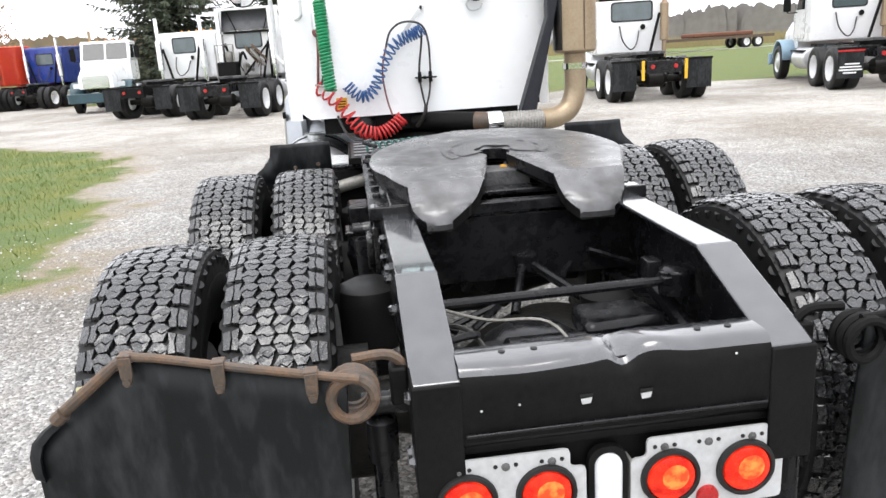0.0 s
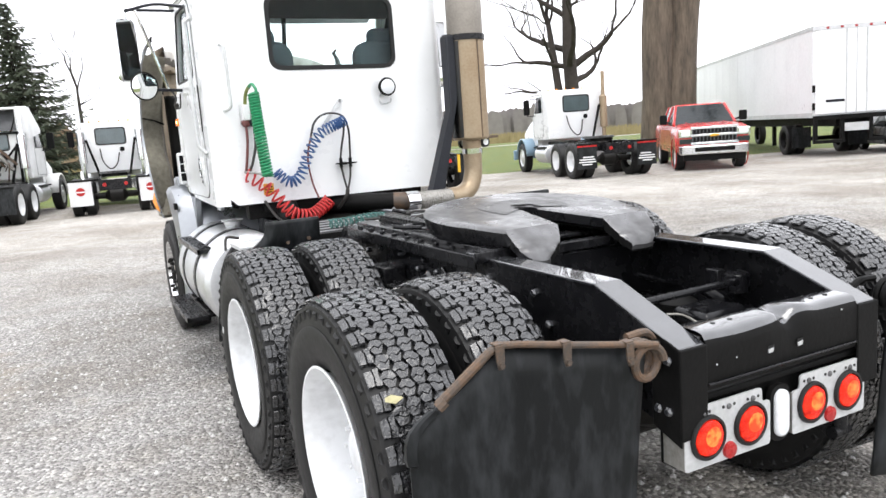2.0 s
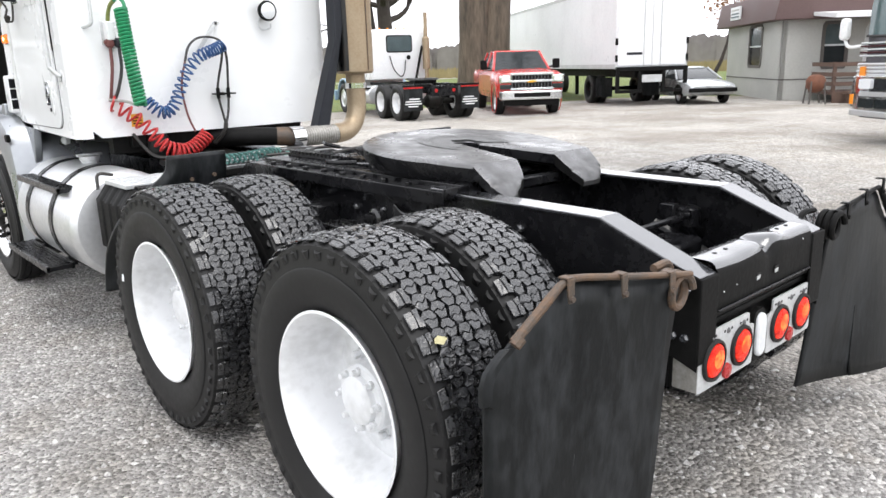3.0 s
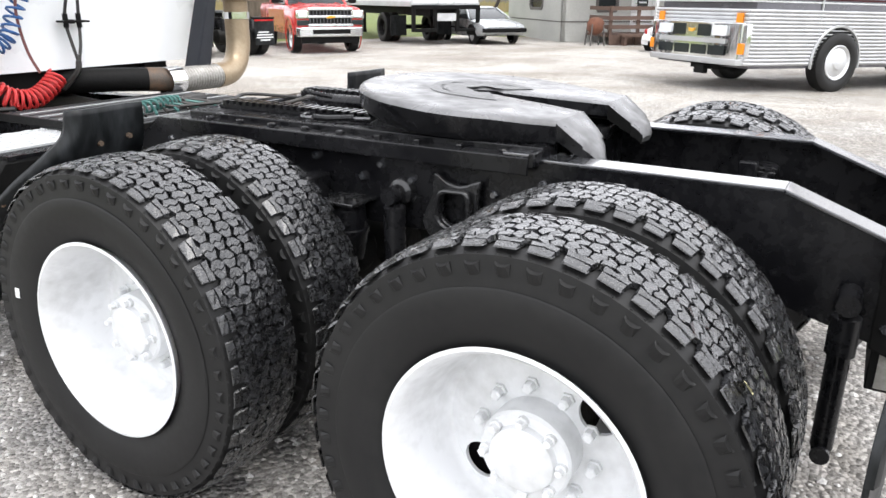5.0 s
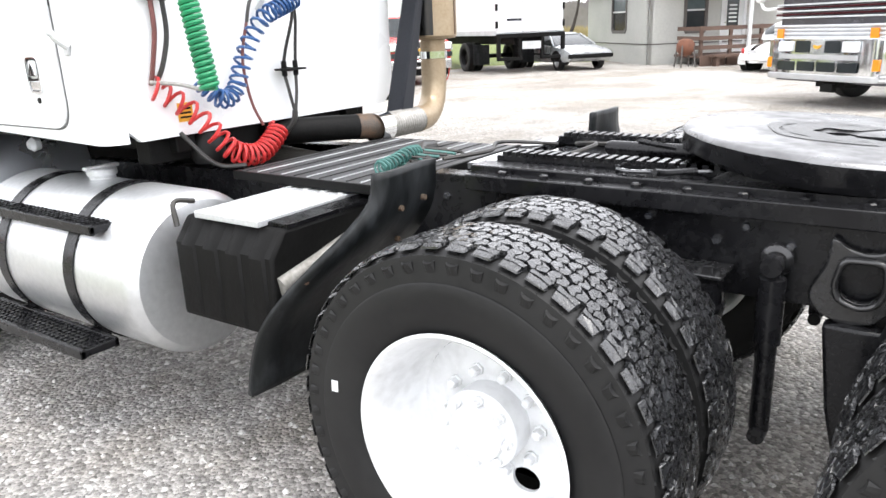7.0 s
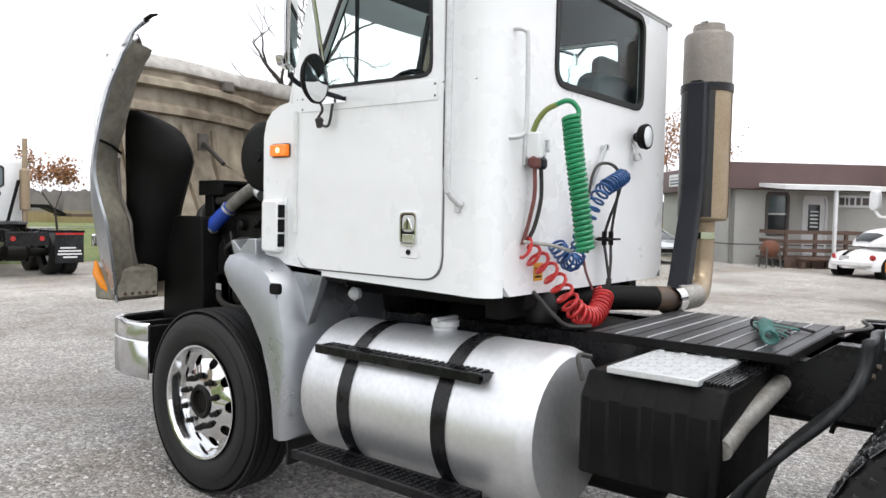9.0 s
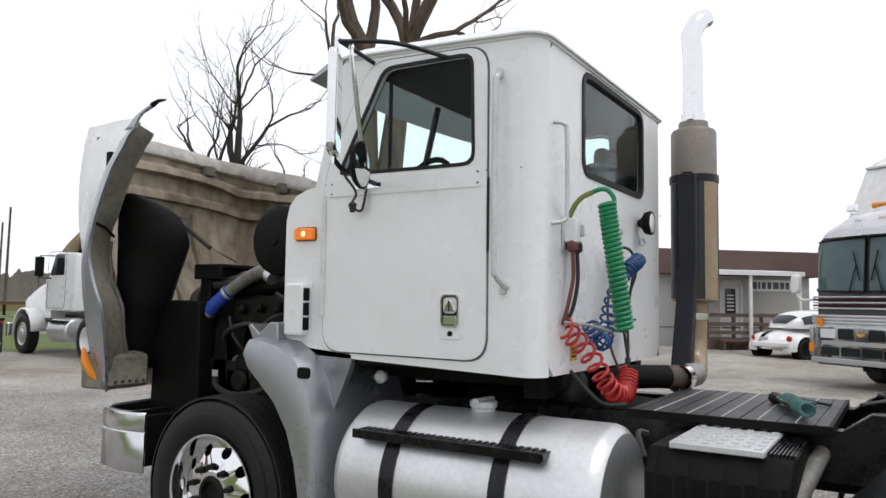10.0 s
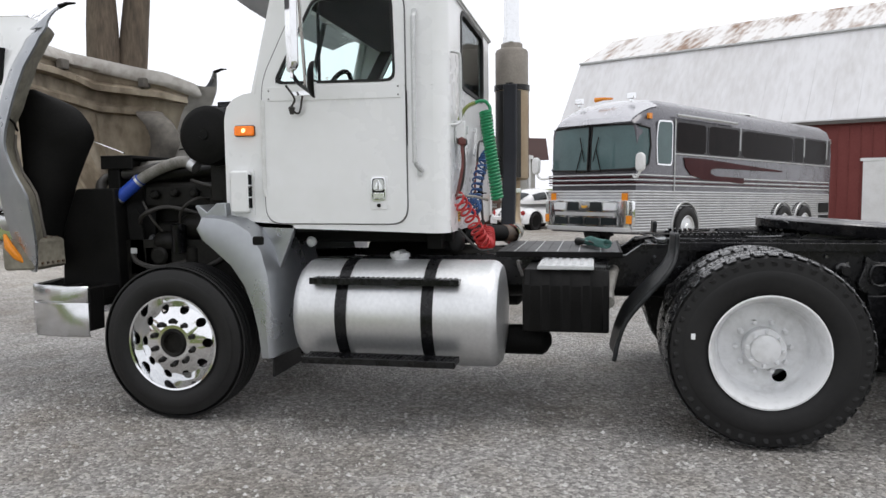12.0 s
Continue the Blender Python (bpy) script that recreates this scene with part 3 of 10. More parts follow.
for sgn in (-1, 1):
    w = part("wheel", steer_mesh, CHROME, truck, "polished aluminium steer wheel with round hand holes", at=pose(sgn * 0.962, 5.668, 0.489, 0, 0, 0 if sgn < 0 else 180))
    part("tyre", steer_carcass, RUBBER, w, "black rubber ribbed steer tyre")
    part("tread", steer_tread, RUBBER, w)
    part("wheel_disc", steer_face, CHROME, w)
    part("hub_seat", steer_seat, CHROME, w)
    part("hub", steer_hub, ENGINE, w)
    part("brake_drum", steer_back, ENGINE, w)
    for k in range(10):
        a = radians(36 * k + 18)
        part("lug_nut", steer_nut, ENGINE, w, at=pose(-0.118, 0.143 * math.cos(a), 0.143 * math.sin(a), 0, 180, 0))

# frame rails: channels with a drooped tail
for sgn in (-1, 1):
    top = [(0.0, 0.965), (0.345, 1.098), (2.68, 1.098), (2.78, 1.025), (3.7, 1.025), (4.9, 1.0), (6.55, 0.93)]
    low = [(6.55, 0.72), (4.9, 0.80), (3.4, 0.83), (0.9, 0.83), (0.345, 0.80), (0.0, 0.705)]
    g = Geo().prism(top + low, "x", sgn * 0.430, sgn * 0.420)
    for (y0, z0), (y1, z1) in zip(top[1:], top[2:]):
        g.add([(sgn * x, y, z + d) for y, z in ((y0, z0), (y1, z1)) for x in (0.432, 0.340) for d in (0.0, -0.010)],
              [(0, 2, 6, 4), (1, 5, 7, 3), (0, 4, 5, 1), (2, 3, 7, 6)])
    g.box(sgn * 0.340, sgn * 0.429, 0.35, 4.0, 0.822, 0.832)
    part("frame_rail", g, BLACK, truck, "black steel chassis rail", smooth=0)
    cap = Geo().add([(sgn * x, y, z + d) for y, z in ((-0.004, 0.969), (0.345, 1.103)) for x in (0.436, 0.332) for d in (0.0, -0.012)],
                    [(0, 2, 6, 4), (1, 5, 7, 3), (0, 4, 5, 1), (2, 3, 7, 6), (0, 1, 3, 2), (4, 6, 7, 5)])
    cap.add([(sgn * x, y, z + d) for y, z in ((0.345, 1.103), (1.045, 1.105)) for x in (0.434, 0.334) for d in (0.0, -0.010)],
            [(0, 2, 6, 4), (1, 5, 7, 3), (0, 4, 5, 1), (2, 3, 7, 6), (0, 1, 3, 2), (4, 6, 7, 5)])
    part("rail_cap", cap, RAILTOP, truck, "worn black rail top plate", smooth=0, bevel=0.003)
    wrap = Geo().prism([(-0.012, 0.967), (0.10, 1.008), (0.10, 0.72), (-0.012, 0.68)], "x", sgn * 0.437, sgn * 0.429)
    wrap.box(sgn * 0.335, sgn * 0.437, -0.016, -0.006, 0.70, 0.968)
    part("rail_end_plate", wrap, BLACK_DULL, truck, bevel=0.004)
    bolt_mesh = mesh_of("rail_bolt", Geo().lathe([(0, 0.015), (sgn * 0.012, 0.015), (sgn * 0.020, 0.010)], (0, 0, 0), "x", 6), RAILTOP, 0)
    for y, z in ((0.03, 0.93), (0.07, 0.93), (0.03, 0.78), (0.07, 0.78), (0.6, 0.92), (0.68, 1.02), (0.86, 0.93), (1.0, 1.03), (1.16, 0.98), (1.16, 0.92), (1.16, 0.86), (1.46, 0.99),
                 (1.46, 0.93), (1.58, 1.03), (1.66, 0.98), (1.72, 0.9), (1.86, 1.03), (1.98, 0.95), (2.1, 1.03), (2.3, 1.0), (2.45, 0.95), (2.6, 1.02)):
        part("rail_bolt", bolt_mesh, RAILTOP, truck, at=pose(sgn * 0.430, y, z))
    # slider rail with its bolts and rack
    ang = Geo().box(sgn * 0.405, sgn * 0.475, 1.035, 2.50, 1.104, 1.114)
    ang.box(sgn * 0.465, sgn * 0.475, 1.035, 2.50, 1.06, 1.112)
    slide = part("slider_rail", ang, BLACK, truck, bevel=0.004)
    part("slider_bed", Geo().box(sgn * 0.300, sgn * 0.405, 1.02, 2.52, 1.100, 1.134), BLACK, slide, bevel=0.004)
    part("slider_stop", Geo().box(sgn * 0.29, sgn * 0.476, 1.015, 1.035, 1.085, 1.13), BLACK, slide, bevel=0.004)
    part("slider_pad", Geo().box(sgn * 0.30, sgn * 0.47, 1.035, 1.12, 1.114, 1.124), RAILTOP, slide, bevel=0.003)
    for k in range(9):
        part("bolt", Geo().lathe([(0, 0.016), (0.010, 0.016), (0.014, 0.011)], (sgn * 0.44, 1.13 + 0.155 * k, 1.114), "z", 6), BLACK, slide)
    rack = Geo().box(sgn * 0.215, sgn * 0.285, 1.55, 2.48, 1.12, 1.15)
    for k in range(26):
        rack.box(sgn * 0.21, sgn * 0.29, 1.56 + 0.035 * k, 1.578 + 0.035 * k, 1.15, 1.166)
    part("tooth_rack", rack, BLACK, truck, smooth=0)

# rear cross member with a dented, folded top flange
def crossmember_row(y, z, follow, n=60):
    row = []
    for k in range(n + 1):
        x = -0.336 + 0.672 * k / n
        dent = -0.024 * math.exp(-((x - 0.015) / 0.028) ** 2) + 0.010 * math.exp(-((x - 0.09) / 0.05) ** 2) + 0.004 * math.exp(-((x + 0.02) / 0.02) ** 2) - 0.006 * math.exp(-((x + 0.2) / 0.1) ** 2)
        push = 0.016 * math.exp(-((x - 0.02) / 0.06) ** 2)
        row.append((x, y + push * follow + 0.003 * math.sin(x * 9) * follow, z + dent * follow))
    return row


face = [crossmember_row(*q) for q in ((-0.004, 0.978, 0.9), (-0.009, 0.968, 0.7), (-0.011, 0.945, 0.4), (-0.011, 0.842, 0.0), (-0.004, 0.826, 0.0), (0.020, 0.815, 0.0))]
cm = part("rear_crossmember", Geo().strip(face), BLACK_DULL, truck, "dented black steel rear cross member")
lip = [crossmember_row(*q) for q in ((0.100, 0.990, 0.2), (0.102, 0.996, 0.2), (0.095, 0.999, 0.25), (0.060, 0.9995, 0.5), (0.028, 0.999, 0.9), (0.012, 0.996, 1.0), (0.002, 0.989, 1.0), (-0.004, 0.978, 0.9))]
# paler, glossier black than the face, to give the top its sky sheen
part("crossmember_top", Geo().strip(lip), RAILTOP, cm, "worn folded top flange, paler than the face for its sky sheen")
part("crossmember_back", Geo().strip([crossmember_row(0.100, 0.990, 0.2), crossmember_row(0.012, 0.985, 0.6), crossmember_row(0.006, 0.90, 0.0), crossmember_row(0.020, 0.815, 0.0)]), BLACK_DULL, cm)
HOLE = mat("hole_dark", (0.004, 0.004, 0.004))
for x in (-0.315, -0.235, -0.165, 0.115, 0.20, 0.27):
    part("bolt_hole", Geo().lathe([(0, 0.0075), (0.0022, 0.0075)], (x, 0.058, 0.9995 - (0.0035 if x < 0 else 0)), "z", 12), HOLE, cm)
for x, z in ((-0.072, 0.898), (0.058, 0.895)):
    part("bright_chip", Geo().prism([(x - 0.013, z + 0.004), (x + 0.011, z + 0.006), (x + 0.008, z - 0.006), (x - 0.010, z - 0.008)], "y", -0.0145, -0.0115), ALU_PLATE, cm)
    part("chip_slot", Geo().box(x - 0.014, x + 0.013, -0.0140, -0.0110, z + 0.008, z + 0.014), HOLE, cm)
for x, z in ((-0.295, 0.90), (-0.215, 0.905), (0.255, 0.965)):
    part("paint_chip", Geo().lathe([(-0.0112, 0.003), (-0.0135, 0.002)], (x, 0, z), "y", 8), ALU_PLATE, cm)
part("weld_rib", Geo().box(-0.33, 0.33, -0.019, -0.010, 0.843, 0.851), BLACK, cm, bevel=0.003)

# light bar and tail lamps
bar = Geo().box(-0.42, 0.42, 0.03, 0.09, 0.60, 0.80)
bar.box(-0.42, 0.42, 0.01, 0.03, 0.79, 0.81)
part("light_bar", bar, BLACK_DULL, truck, bevel=0.004)
for cx in (-0.250, 0.200):
    out = soften([(-0.175, -0.085), (0.175, -0.085), (0.175, 0.055), (0.140, 0.055), (0.140, 0.100), (-0.140, 0.100), (-0.140, 0.055), (-0.175, 0.055)], 0.012, 2)
    pl = part("tail_lamp_panel", Geo().prism([(cx + a, 0.69 + b) for a, b in out], "y", -0.012, -0.006), ALU_PLATE, truck, "white metal tail lamp panel", smooth=0)
    part("panel_side", Geo().box(cx - 0.176, cx - 0.170, -0.010, 0.07, 0.61, 0.74), SILVER_PIPE, pl)
    for dx in (-0.0865, 0.0865):
        ring = Geo().lathe([(-0.013, 0.068), (-0.022, 0.066), (-0.024, 0.058), (-0.018, 0.054), (-0.013, 0.054)], (cx + dx, 0, 0.692), "y", 32, cap=False)
        part("lamp_ring", ring, RUBBER, pl)
        lens = Geo().lathe([(-0.012, 0.055), (-0.023, 0.052), (-0.029, 0.035), (-0.031, 0.0)], (cx + dx, 0, 0.692), "y", 28, cap=False)
        part("tail_lamp", lens, RED_LENS, pl, "lit round red tail lamp")
        core = Geo().lathe([(-0.0300, 0.030), (-0.0318, 0.022), (-0.0330, 0.012), (-0.0334, 0.0)], (cx + dx + 0.006, 0, 0.698), "y", 20, cap=False)
        part("lamp_core", core, RED_CORE, pl, "bright glowing lamp centre")
    part("red_reflector", Geo().lathe([(-0.012, 0.026), (-0.020, 0.024), (-0.023, 0.0)], (cx, 0, 0.632), "y", 20, cap=False), RED_DARK, pl)
    for dx in (-0.10, 0.0, 0.10):
        part("panel_bolt", Geo().lathe([(-0.012, 0.010), (-0.015, 0.009), (-0.016, 0.005), (-0.018, 0.004)], (cx + dx, 0, 0.765), "y", 8), FIFTH, pl)
        for sx in (-0.022, 0.022):
            part("screw_hole", Geo().lathe([(-0.012, 0.005), (-0.0135, 0.005)], (cx + dx + sx, 0, 0.768), "y", 8), HOLE, pl)
part("backup_lamp", Geo().prism(rounded(-0.055, 0.005, 0.615, 0.765, 0.029), "y", -0.022, 0.0), CLEAR_LENS, truck, "clear oval reversing lamp", bevel=0.008)
part("backup_lamp_frame", Geo().prism(rounded(-0.068, 0.018, 0.60, 0.78, 0.036), "y", -0.008, 0.01), BLACK_DULL, truck)

# mud flaps on their sprung hangers: one swung towards its wheel, the other twisted outward below
def flap_y(x, side):
    return -0.020 + 0.165 * max(0.0, abs(x) - 0.55) if side < 0 else 0.002


for sgn in (-1, 1):
    HANGER = RUST if sgn < 0 else BLACK_DULL

    def HX(x, z, dy=0.0):
        return (-sgn * x, flap_y(x, sgn) + dy, z - (0.07 * (abs(x) - 0.55) if sgn > 0 else 0))
    bar_line = [(-0.535, 1.012), (-0.60, 1.022), (-0.78, 1.050), (-0.93, 1.076), (-0.975, 1.080), (-1.005, 1.068), (-1.035, 1.044), (-1.09, 1.000), (-1.143, 0.958)]
    rows = []
    for k in range(25):
        u0 = k / 24
        top_x = -0.562 - 0.655 * u0
        z_top = np.interp(-top_x, [0.562, 0.93, 0.98, 1.03, 1.14, 1.185, 1.217], [1.008, 1.066, 1.066, 1.035, 0.945, 0.910, 0.875])
        row = []
        for j in range(11):
            u = j / 10
            x = top_x + (0.0 if u0 > 0.5 else -0.04) * u
            y = 0.012 * math.sin(4.2 * u0 + 1.0) * u + 0.03 * u + 0.004 * math.sin(9 * u0 + 5 * u)
            if sgn > 0:
                y += u * (0.06 - 0.26 * (-x - 0.6))
            row.append(HX(x, z_top + (0.26 - z_top) * u, y))
        rows.append(row)
    hang = part("mud_flap", Geo().strip(rows), FLAP, truck, "black rubber mud flap on a sprung steel hanger")
    md = hang.modifiers.new("sheet", "SOLIDIFY")
    md.thickness = 0.010
    part("hanger_bar", Geo().tube([HX(x, z, -0.012) for x, z in bar_line], [0.009] * 4 + [0.010, 0.011, 0.012, 0.0125, 0.0125], 10), HANGER, hang, "rusty bent hanger bar" if sgn < 0 else "black bent hanger bar")
    part("bar_end", Geo().tube([HX(-1.128, 0.968, -0.018), HX(-1.147, 0.952, -0.018)], 0.015, 8), HANGER, hang)
    for x, z in ((-0.628, 1.024), (-0.806, 1.052), (-0.985, 1.074)):
        cl = Geo().prism([(-sgn * x - 0.013, z + 0.010), (-sgn * x + 0.013, z + 0.010), (-sgn * x + 0.012, z - 0.030), (-sgn * x + 0.006, z - 0.052), (-sgn * x - 0.006, z - 0.052), (-sgn * x - 0.012, z - 0.030)], "y", flap_y(x, sgn) - 0.028, flap_y(x, sgn) - 0.022)
        cl.box(-sgn * x - 0.013, -sgn * x + 0.013, flap_y(x, sgn) - 0.026, flap_y(x, sgn) + 0.004, z + 0.009, z + 0.014)
        part("clip", cl, HANGER, hang, bevel=0.002)
        part("clip_bolt", Geo().lathe([(0.0, 0.009), (-0.007, 0.008)], (-sgn * x, flap_y(x, sgn) - 0.028, z - 0.040), "y", 6), HANGER, hang)
    tip = [(-1.150, 0.945), (-1.178, 0.925), (-1.203, 0.898), (-1.214, 0.868), (-1.216, 0.835), (-1.212, 0.815)]
    part("flap_lip", Geo().strip([[HX(x, z, -0.010), HX(x - 0.012, z - 0.004, -0.004), HX(x - 0.012, z - 0.006, 0.010), HX(x + 0.010, z - 0.010, 0.012), HX(x + 0.012, z - 0.008, -0.010)] for x, z in tip], closed=True, cap=True), FLAP, hang, "curled worn flap edge")
    spring = []
    for k in range(54 + 1):
        a = 2 * math.pi * k / 18
        spring.append((sgn * 0.552 + 0.044 * math.cos(a), -0.025 + 0.025 * k / 18, 0.962 + 0.047 * math.sin(a)))
    part("hanger_spring", Geo().tube(spring, 0.0118, 8), HANGER, hang, "thick coil spring of the flap hanger")
    part("spring_arm", Geo().tube(curve([(sgn * 0.428, 0.085, 0.955), (sgn * 0.47, 0.080, 1.008), (sgn * 0.55, 0.074, 1.010)], 4), 0.012, 8), HANGER, hang)
    part("hanger_socket", Geo().box(min(sgn * 0.437, sgn * 0.475), max(sgn * 0.437, sgn * 0.475), 0.055, 0.105, 0.90, 0.985), BLACK_DULL, hang, bevel=0.006)

# fifth wheel: a horseshoe plate tipped back on its bracket
fifth = part("fifth_wheel", Geo(), FIFTH, truck, "grey greasy steel fifth wheel plate")
FC = 0.028


def fz(y):
    return 1.236 + 0.070 * (y - 1.42)


arc = []
for k in range(49):
    a = radians(-26 + 232 * k / 48)
    arc.append((FC + 0.482 * math.cos(a), 1.41 + 0.482 * math.sin(a)))
out_line = [(FC + 0.362, 1.005), (FC + 0.392, 1.09), (FC + 0.415, 1.150)] + arc + [(FC - 0.420, 1.150), (FC - 0.402, 1.09), (FC - 0.372, 1.005)]
throat = []
for k in range(len(arc)):
    a = radians(-52 + 284 * k / (len(arc) - 1))
    throat.append((FC + 0.060 * math.cos(a), 1.425 + 0.060 * math.sin(a)))
in_line = [(FC + 0.118, 1.005), (FC + 0.092, 1.12), (FC + 0.062, 1.26)] + throat + [(FC - 0.062, 1.26), (FC - 0.090, 1.12), (FC - 0.118, 1.005)]


def plate_z(p, q):
    return fz(q)


rings = []
for lvl in range(8):
    s_ = (0, 0.015, 0.05, 0.2, 0.45, 0.7, 0.96, 1.0)[lvl]
    row = []
    for o, i in zip(out_line, in_line):
        x, y = o[0] + (i[0] - o[0]) * s_, o[1] + (i[1] - o[1]) * s_
        z = plate_z(x, y) - (0.016, 0.006, 0.0, 0.0, 0.0, 0.0, 0.002, 0.009)[lvl] + 0.0018 * noise.noise((x * 9, y * 9, 2))
        row.append((x, y, z))
    rings.append(row)
fifth.data = mesh_of("fifth_wheel", Geo().strip(rings), FIFTH, 40)
edge_in = [(x, y, z - 0.040) for x, y, z in rings[-1]]
edge_out = [(FC + (x - FC) * 0.985, y, z - 0.052) for x, y, z in rings[0]]
skirt = [(FC + (x - FC) * 0.955, 1.41 + (y - 1.41) * 0.955, z - 0.075 - 0.012 * math.sin(7 * x)) for x, y, z in rings[0]]
part("plate_rim", Geo().strip([skirt, edge_out, rings[0]]), BLACK, fifth, "black painted plate edge")
under = [(FC + (x - FC) * 0.94, 1.40 + (y - 1.40) * 0.94, z - 0.05) for x, y, z in rings[0]]
part("throat_edge", Geo().strip([rings[-1], edge_in]), BLACK, fifth)
part("plate_web", Geo().strip([under, [(FC + (x - FC) * 1.0, y, z - 0.05) for x, y, z in rings[-1]]]), BLACK_DULL, fifth)
# the two thick, rounded loading ramps behind the plate
for sgn, w_out, w_in in ((-1, (0.372, 0.372, 0.366, 0.352, 0.328), (0.118, 0.150, 0.185, 0.215, 0.245)), (1, (0.362, 0.342, 0.326, 0.310, 0.288), (0.118, 0.122, 0.132, 0.148, 0.172))):
    top, wall_o, wall_i = [], [], []
    for k in range(13):
        u = k / 12
        q = 1.005 - 0.130 * u
        uo, ui = np.interp(u, [0, 0.45, 0.75, 0.92, 1.0], w_out), np.interp(u, [0, 0.45, 0.75, 0.92, 1.0], w_in)
        z = plate_z(0, 1.005) - 0.092 * u - 0.014 * max(0, (u - 0.86) / 0.14) ** 2
        cols = [(FC + sgn * (ui + (uo - ui) * v), q + (0.012 * (2 * v - 1) ** 2 if u > 0.7 else 0), z - 0.007 * (abs(2 * v - 1) > 0.93)) for v in (0, 0.06, 0.3, 0.55, 0.8, 0.94, 1)]
        top.append(cols)
        thick = 0.052 - 0.018 * u
        wall_o.append([cols[-1], (cols[-1][0] - sgn * 0.004, cols[-1][1], cols[-1][2] - thick)])
        wall_i.append([cols[0], (cols[0][0] + sgn * 0.004, cols[0][1], cols[0][2] - thick)])
    nose = [top[-1], [(x, y - 0.004, z - 0.014) for x, y, z in top[-1]], [(x, y + 0.004, z - 0.034) for x, y, z in top[-1]]]
    ramp_part = part("loading_ramp", Geo().strip(top + nose[1:]), FIFTH, fifth, "worn grey sloping loading ramp")
    part("ramp_side", Geo().strip(wall_o), BLACK, ramp_part)
    part("ramp_side", Geo().strip(wall_i), BLACK_DULL, ramp_part)
    part("ramp_underside", Geo().strip([[a[1], b[1]] for a, b in zip(wall_o, wall_i)]), BLACK_DULL, ramp_part)
for rr, w in ((0.12, 0.05), (0.19, 0.022)):
    patch = []
    for k in range(37):
        a = radians(-35 + 250 * k / 36)
        row = []
        for d in (-w, 0, w):
            r = rr + d + 0.008 * math.sin(5 * a + rr * 40)
            x, y = FC + r * math.cos(a), 1.425 + r * math.sin(a)
            row.append((x, y, plate_z(x, y) + 0.0022))
        patch.append(row)
    part("grease_patch", Geo().strip(patch), GREASE, fifth, "dark smeared grease on the plate")
part("kingpin_jaw", Geo().prism([(FC - 0.11, 1.30), (FC + 0.11, 1.30), (FC + 0.11, 1.50), (FC + 0.05, 1.50), (FC + 0.03, 1.41), (FC - 0.03, 1.41), (FC - 0.05, 1.50), (FC - 0.11, 1.50)],
                                "z", 1.10, 1.175), GREASE, fifth, bevel=0.006)
part("yellow_chip", Geo().prism([(FC + 0.01, 1.365), (FC + 0.035, 1.36), (FC + 0.02, 1.385)], "z", 1.175, 1.182), YELLOW, fifth)
br = Geo()
for sgn in (-1, 1):
    br.prism([(1.12, 1.13), (1.72, 1.13), (1.62, 1.19), (1.50, 1.215), (1.34, 1.215), (1.22, 1.185)], "x", FC + sgn * 0.30, FC + sgn * 0.36)
    br.lathe([(0, 0.035), (sgn * 0.03, 0.035)], (FC + sgn * 0.36, 1.43, 1.18), "x", 16)
br.box(FC - 0.40, FC + 0.40, 1.14, 1.24, 1.112, 1.13)
br.box(FC - 0.40, FC + 0.40, 1.58, 1.70, 1.112, 1.13)
br.box(FC - 0.22, FC + 0.22, 1.0, 1.05, 1.08, 1.12)
part("mounting_bracket", br, BLACK, fifth, bevel=0.005)
part("release_bar", Geo().tube([(-0.36, 1.75, 1.16), (-0.42, 1.82, 1.16), (-0.47, 1.84, 1.17)], 0.011, 8), BLACK, fifth)
part("release_rod", Geo().tube(curve([(-0.30, 1.72, 1.15), (-0.36, 1.95, 1.145), (-0.30, 2.02, 1.145), (-0.22, 1.96, 1.145), (-0.28, 1.80, 1.145)], 6), 0.007, 6), RAILTOP, fifth)
part("slide_cylinder", Geo().lathe([(0, 0.02), (0.02, 0.028), (0.30, 0.028), (0.32, 0.02)], (-0.05, 1.84, 1.16), "y", 16), BLACK, fifth)
part("grease_clip", Geo().tube([(FC - 0.44, 1.80, 1.235), (FC - 0.49, 1.84, 1.25), (FC - 0.46, 1.90, 1.252)], 0.009, 6), BLACK, fifth)

# under the tail: axles, torque rods, air bags, shocks, lines
for y in (REAR_Y, FORE_Y):
    ax = Geo().lathe([(-0.95, 0.075), (-0.45, 0.085), (-0.28, 0.12), (-0.16, 0.19), (0.16, 0.19), (0.28, 0.12), (0.45, 0.085), (0.95, 0.075)], (0, y, 0.553), "x", 20)
    ax.lathe([(-0.32, 0.05), (-0.20, 0.10), (-0.1, 0.16), (0.14, 0.17), (0.22, 0.10)], (0.02, y, 0.60), "y", 20)
    part("drive_axle", ax, ENGINE, truck, "oily black drive axle")
for y in (REAR_Y, FORE_Y):
    for sgn in (-1, 1):
        drum = Geo().lathe([(-0.09, 0.205), (0.10, 0.205), (0.10, 0.12)], (sgn * 0.62, y, 0.553), "x", 28)
        part("brake_drum", drum, ENGINE, truck)
        can = Geo().lathe([(0, 0.05), (0.02, 0.078), (0.09, 0.082), (0.10, 0.088), (0.11, 0.082), (0.19, 0.078), (0.21, 0.04)], (sgn * 0.33, y - 0.34, 0.66), "y", 18)
        part("brake_chamber", can, BLACK_DULL, truck)
        bag = Geo().lathe([(0.62, 0.08), (0.63, 0.11), (0.68, 0.125), (0.74, 0.115), (0.79, 0.125), (0.84, 0.11), (0.86, 0.07)], (sgn * 0.50, y + 0.36, 0), "z", 24)
        part("air_spring", bag, RUBBER, truck)
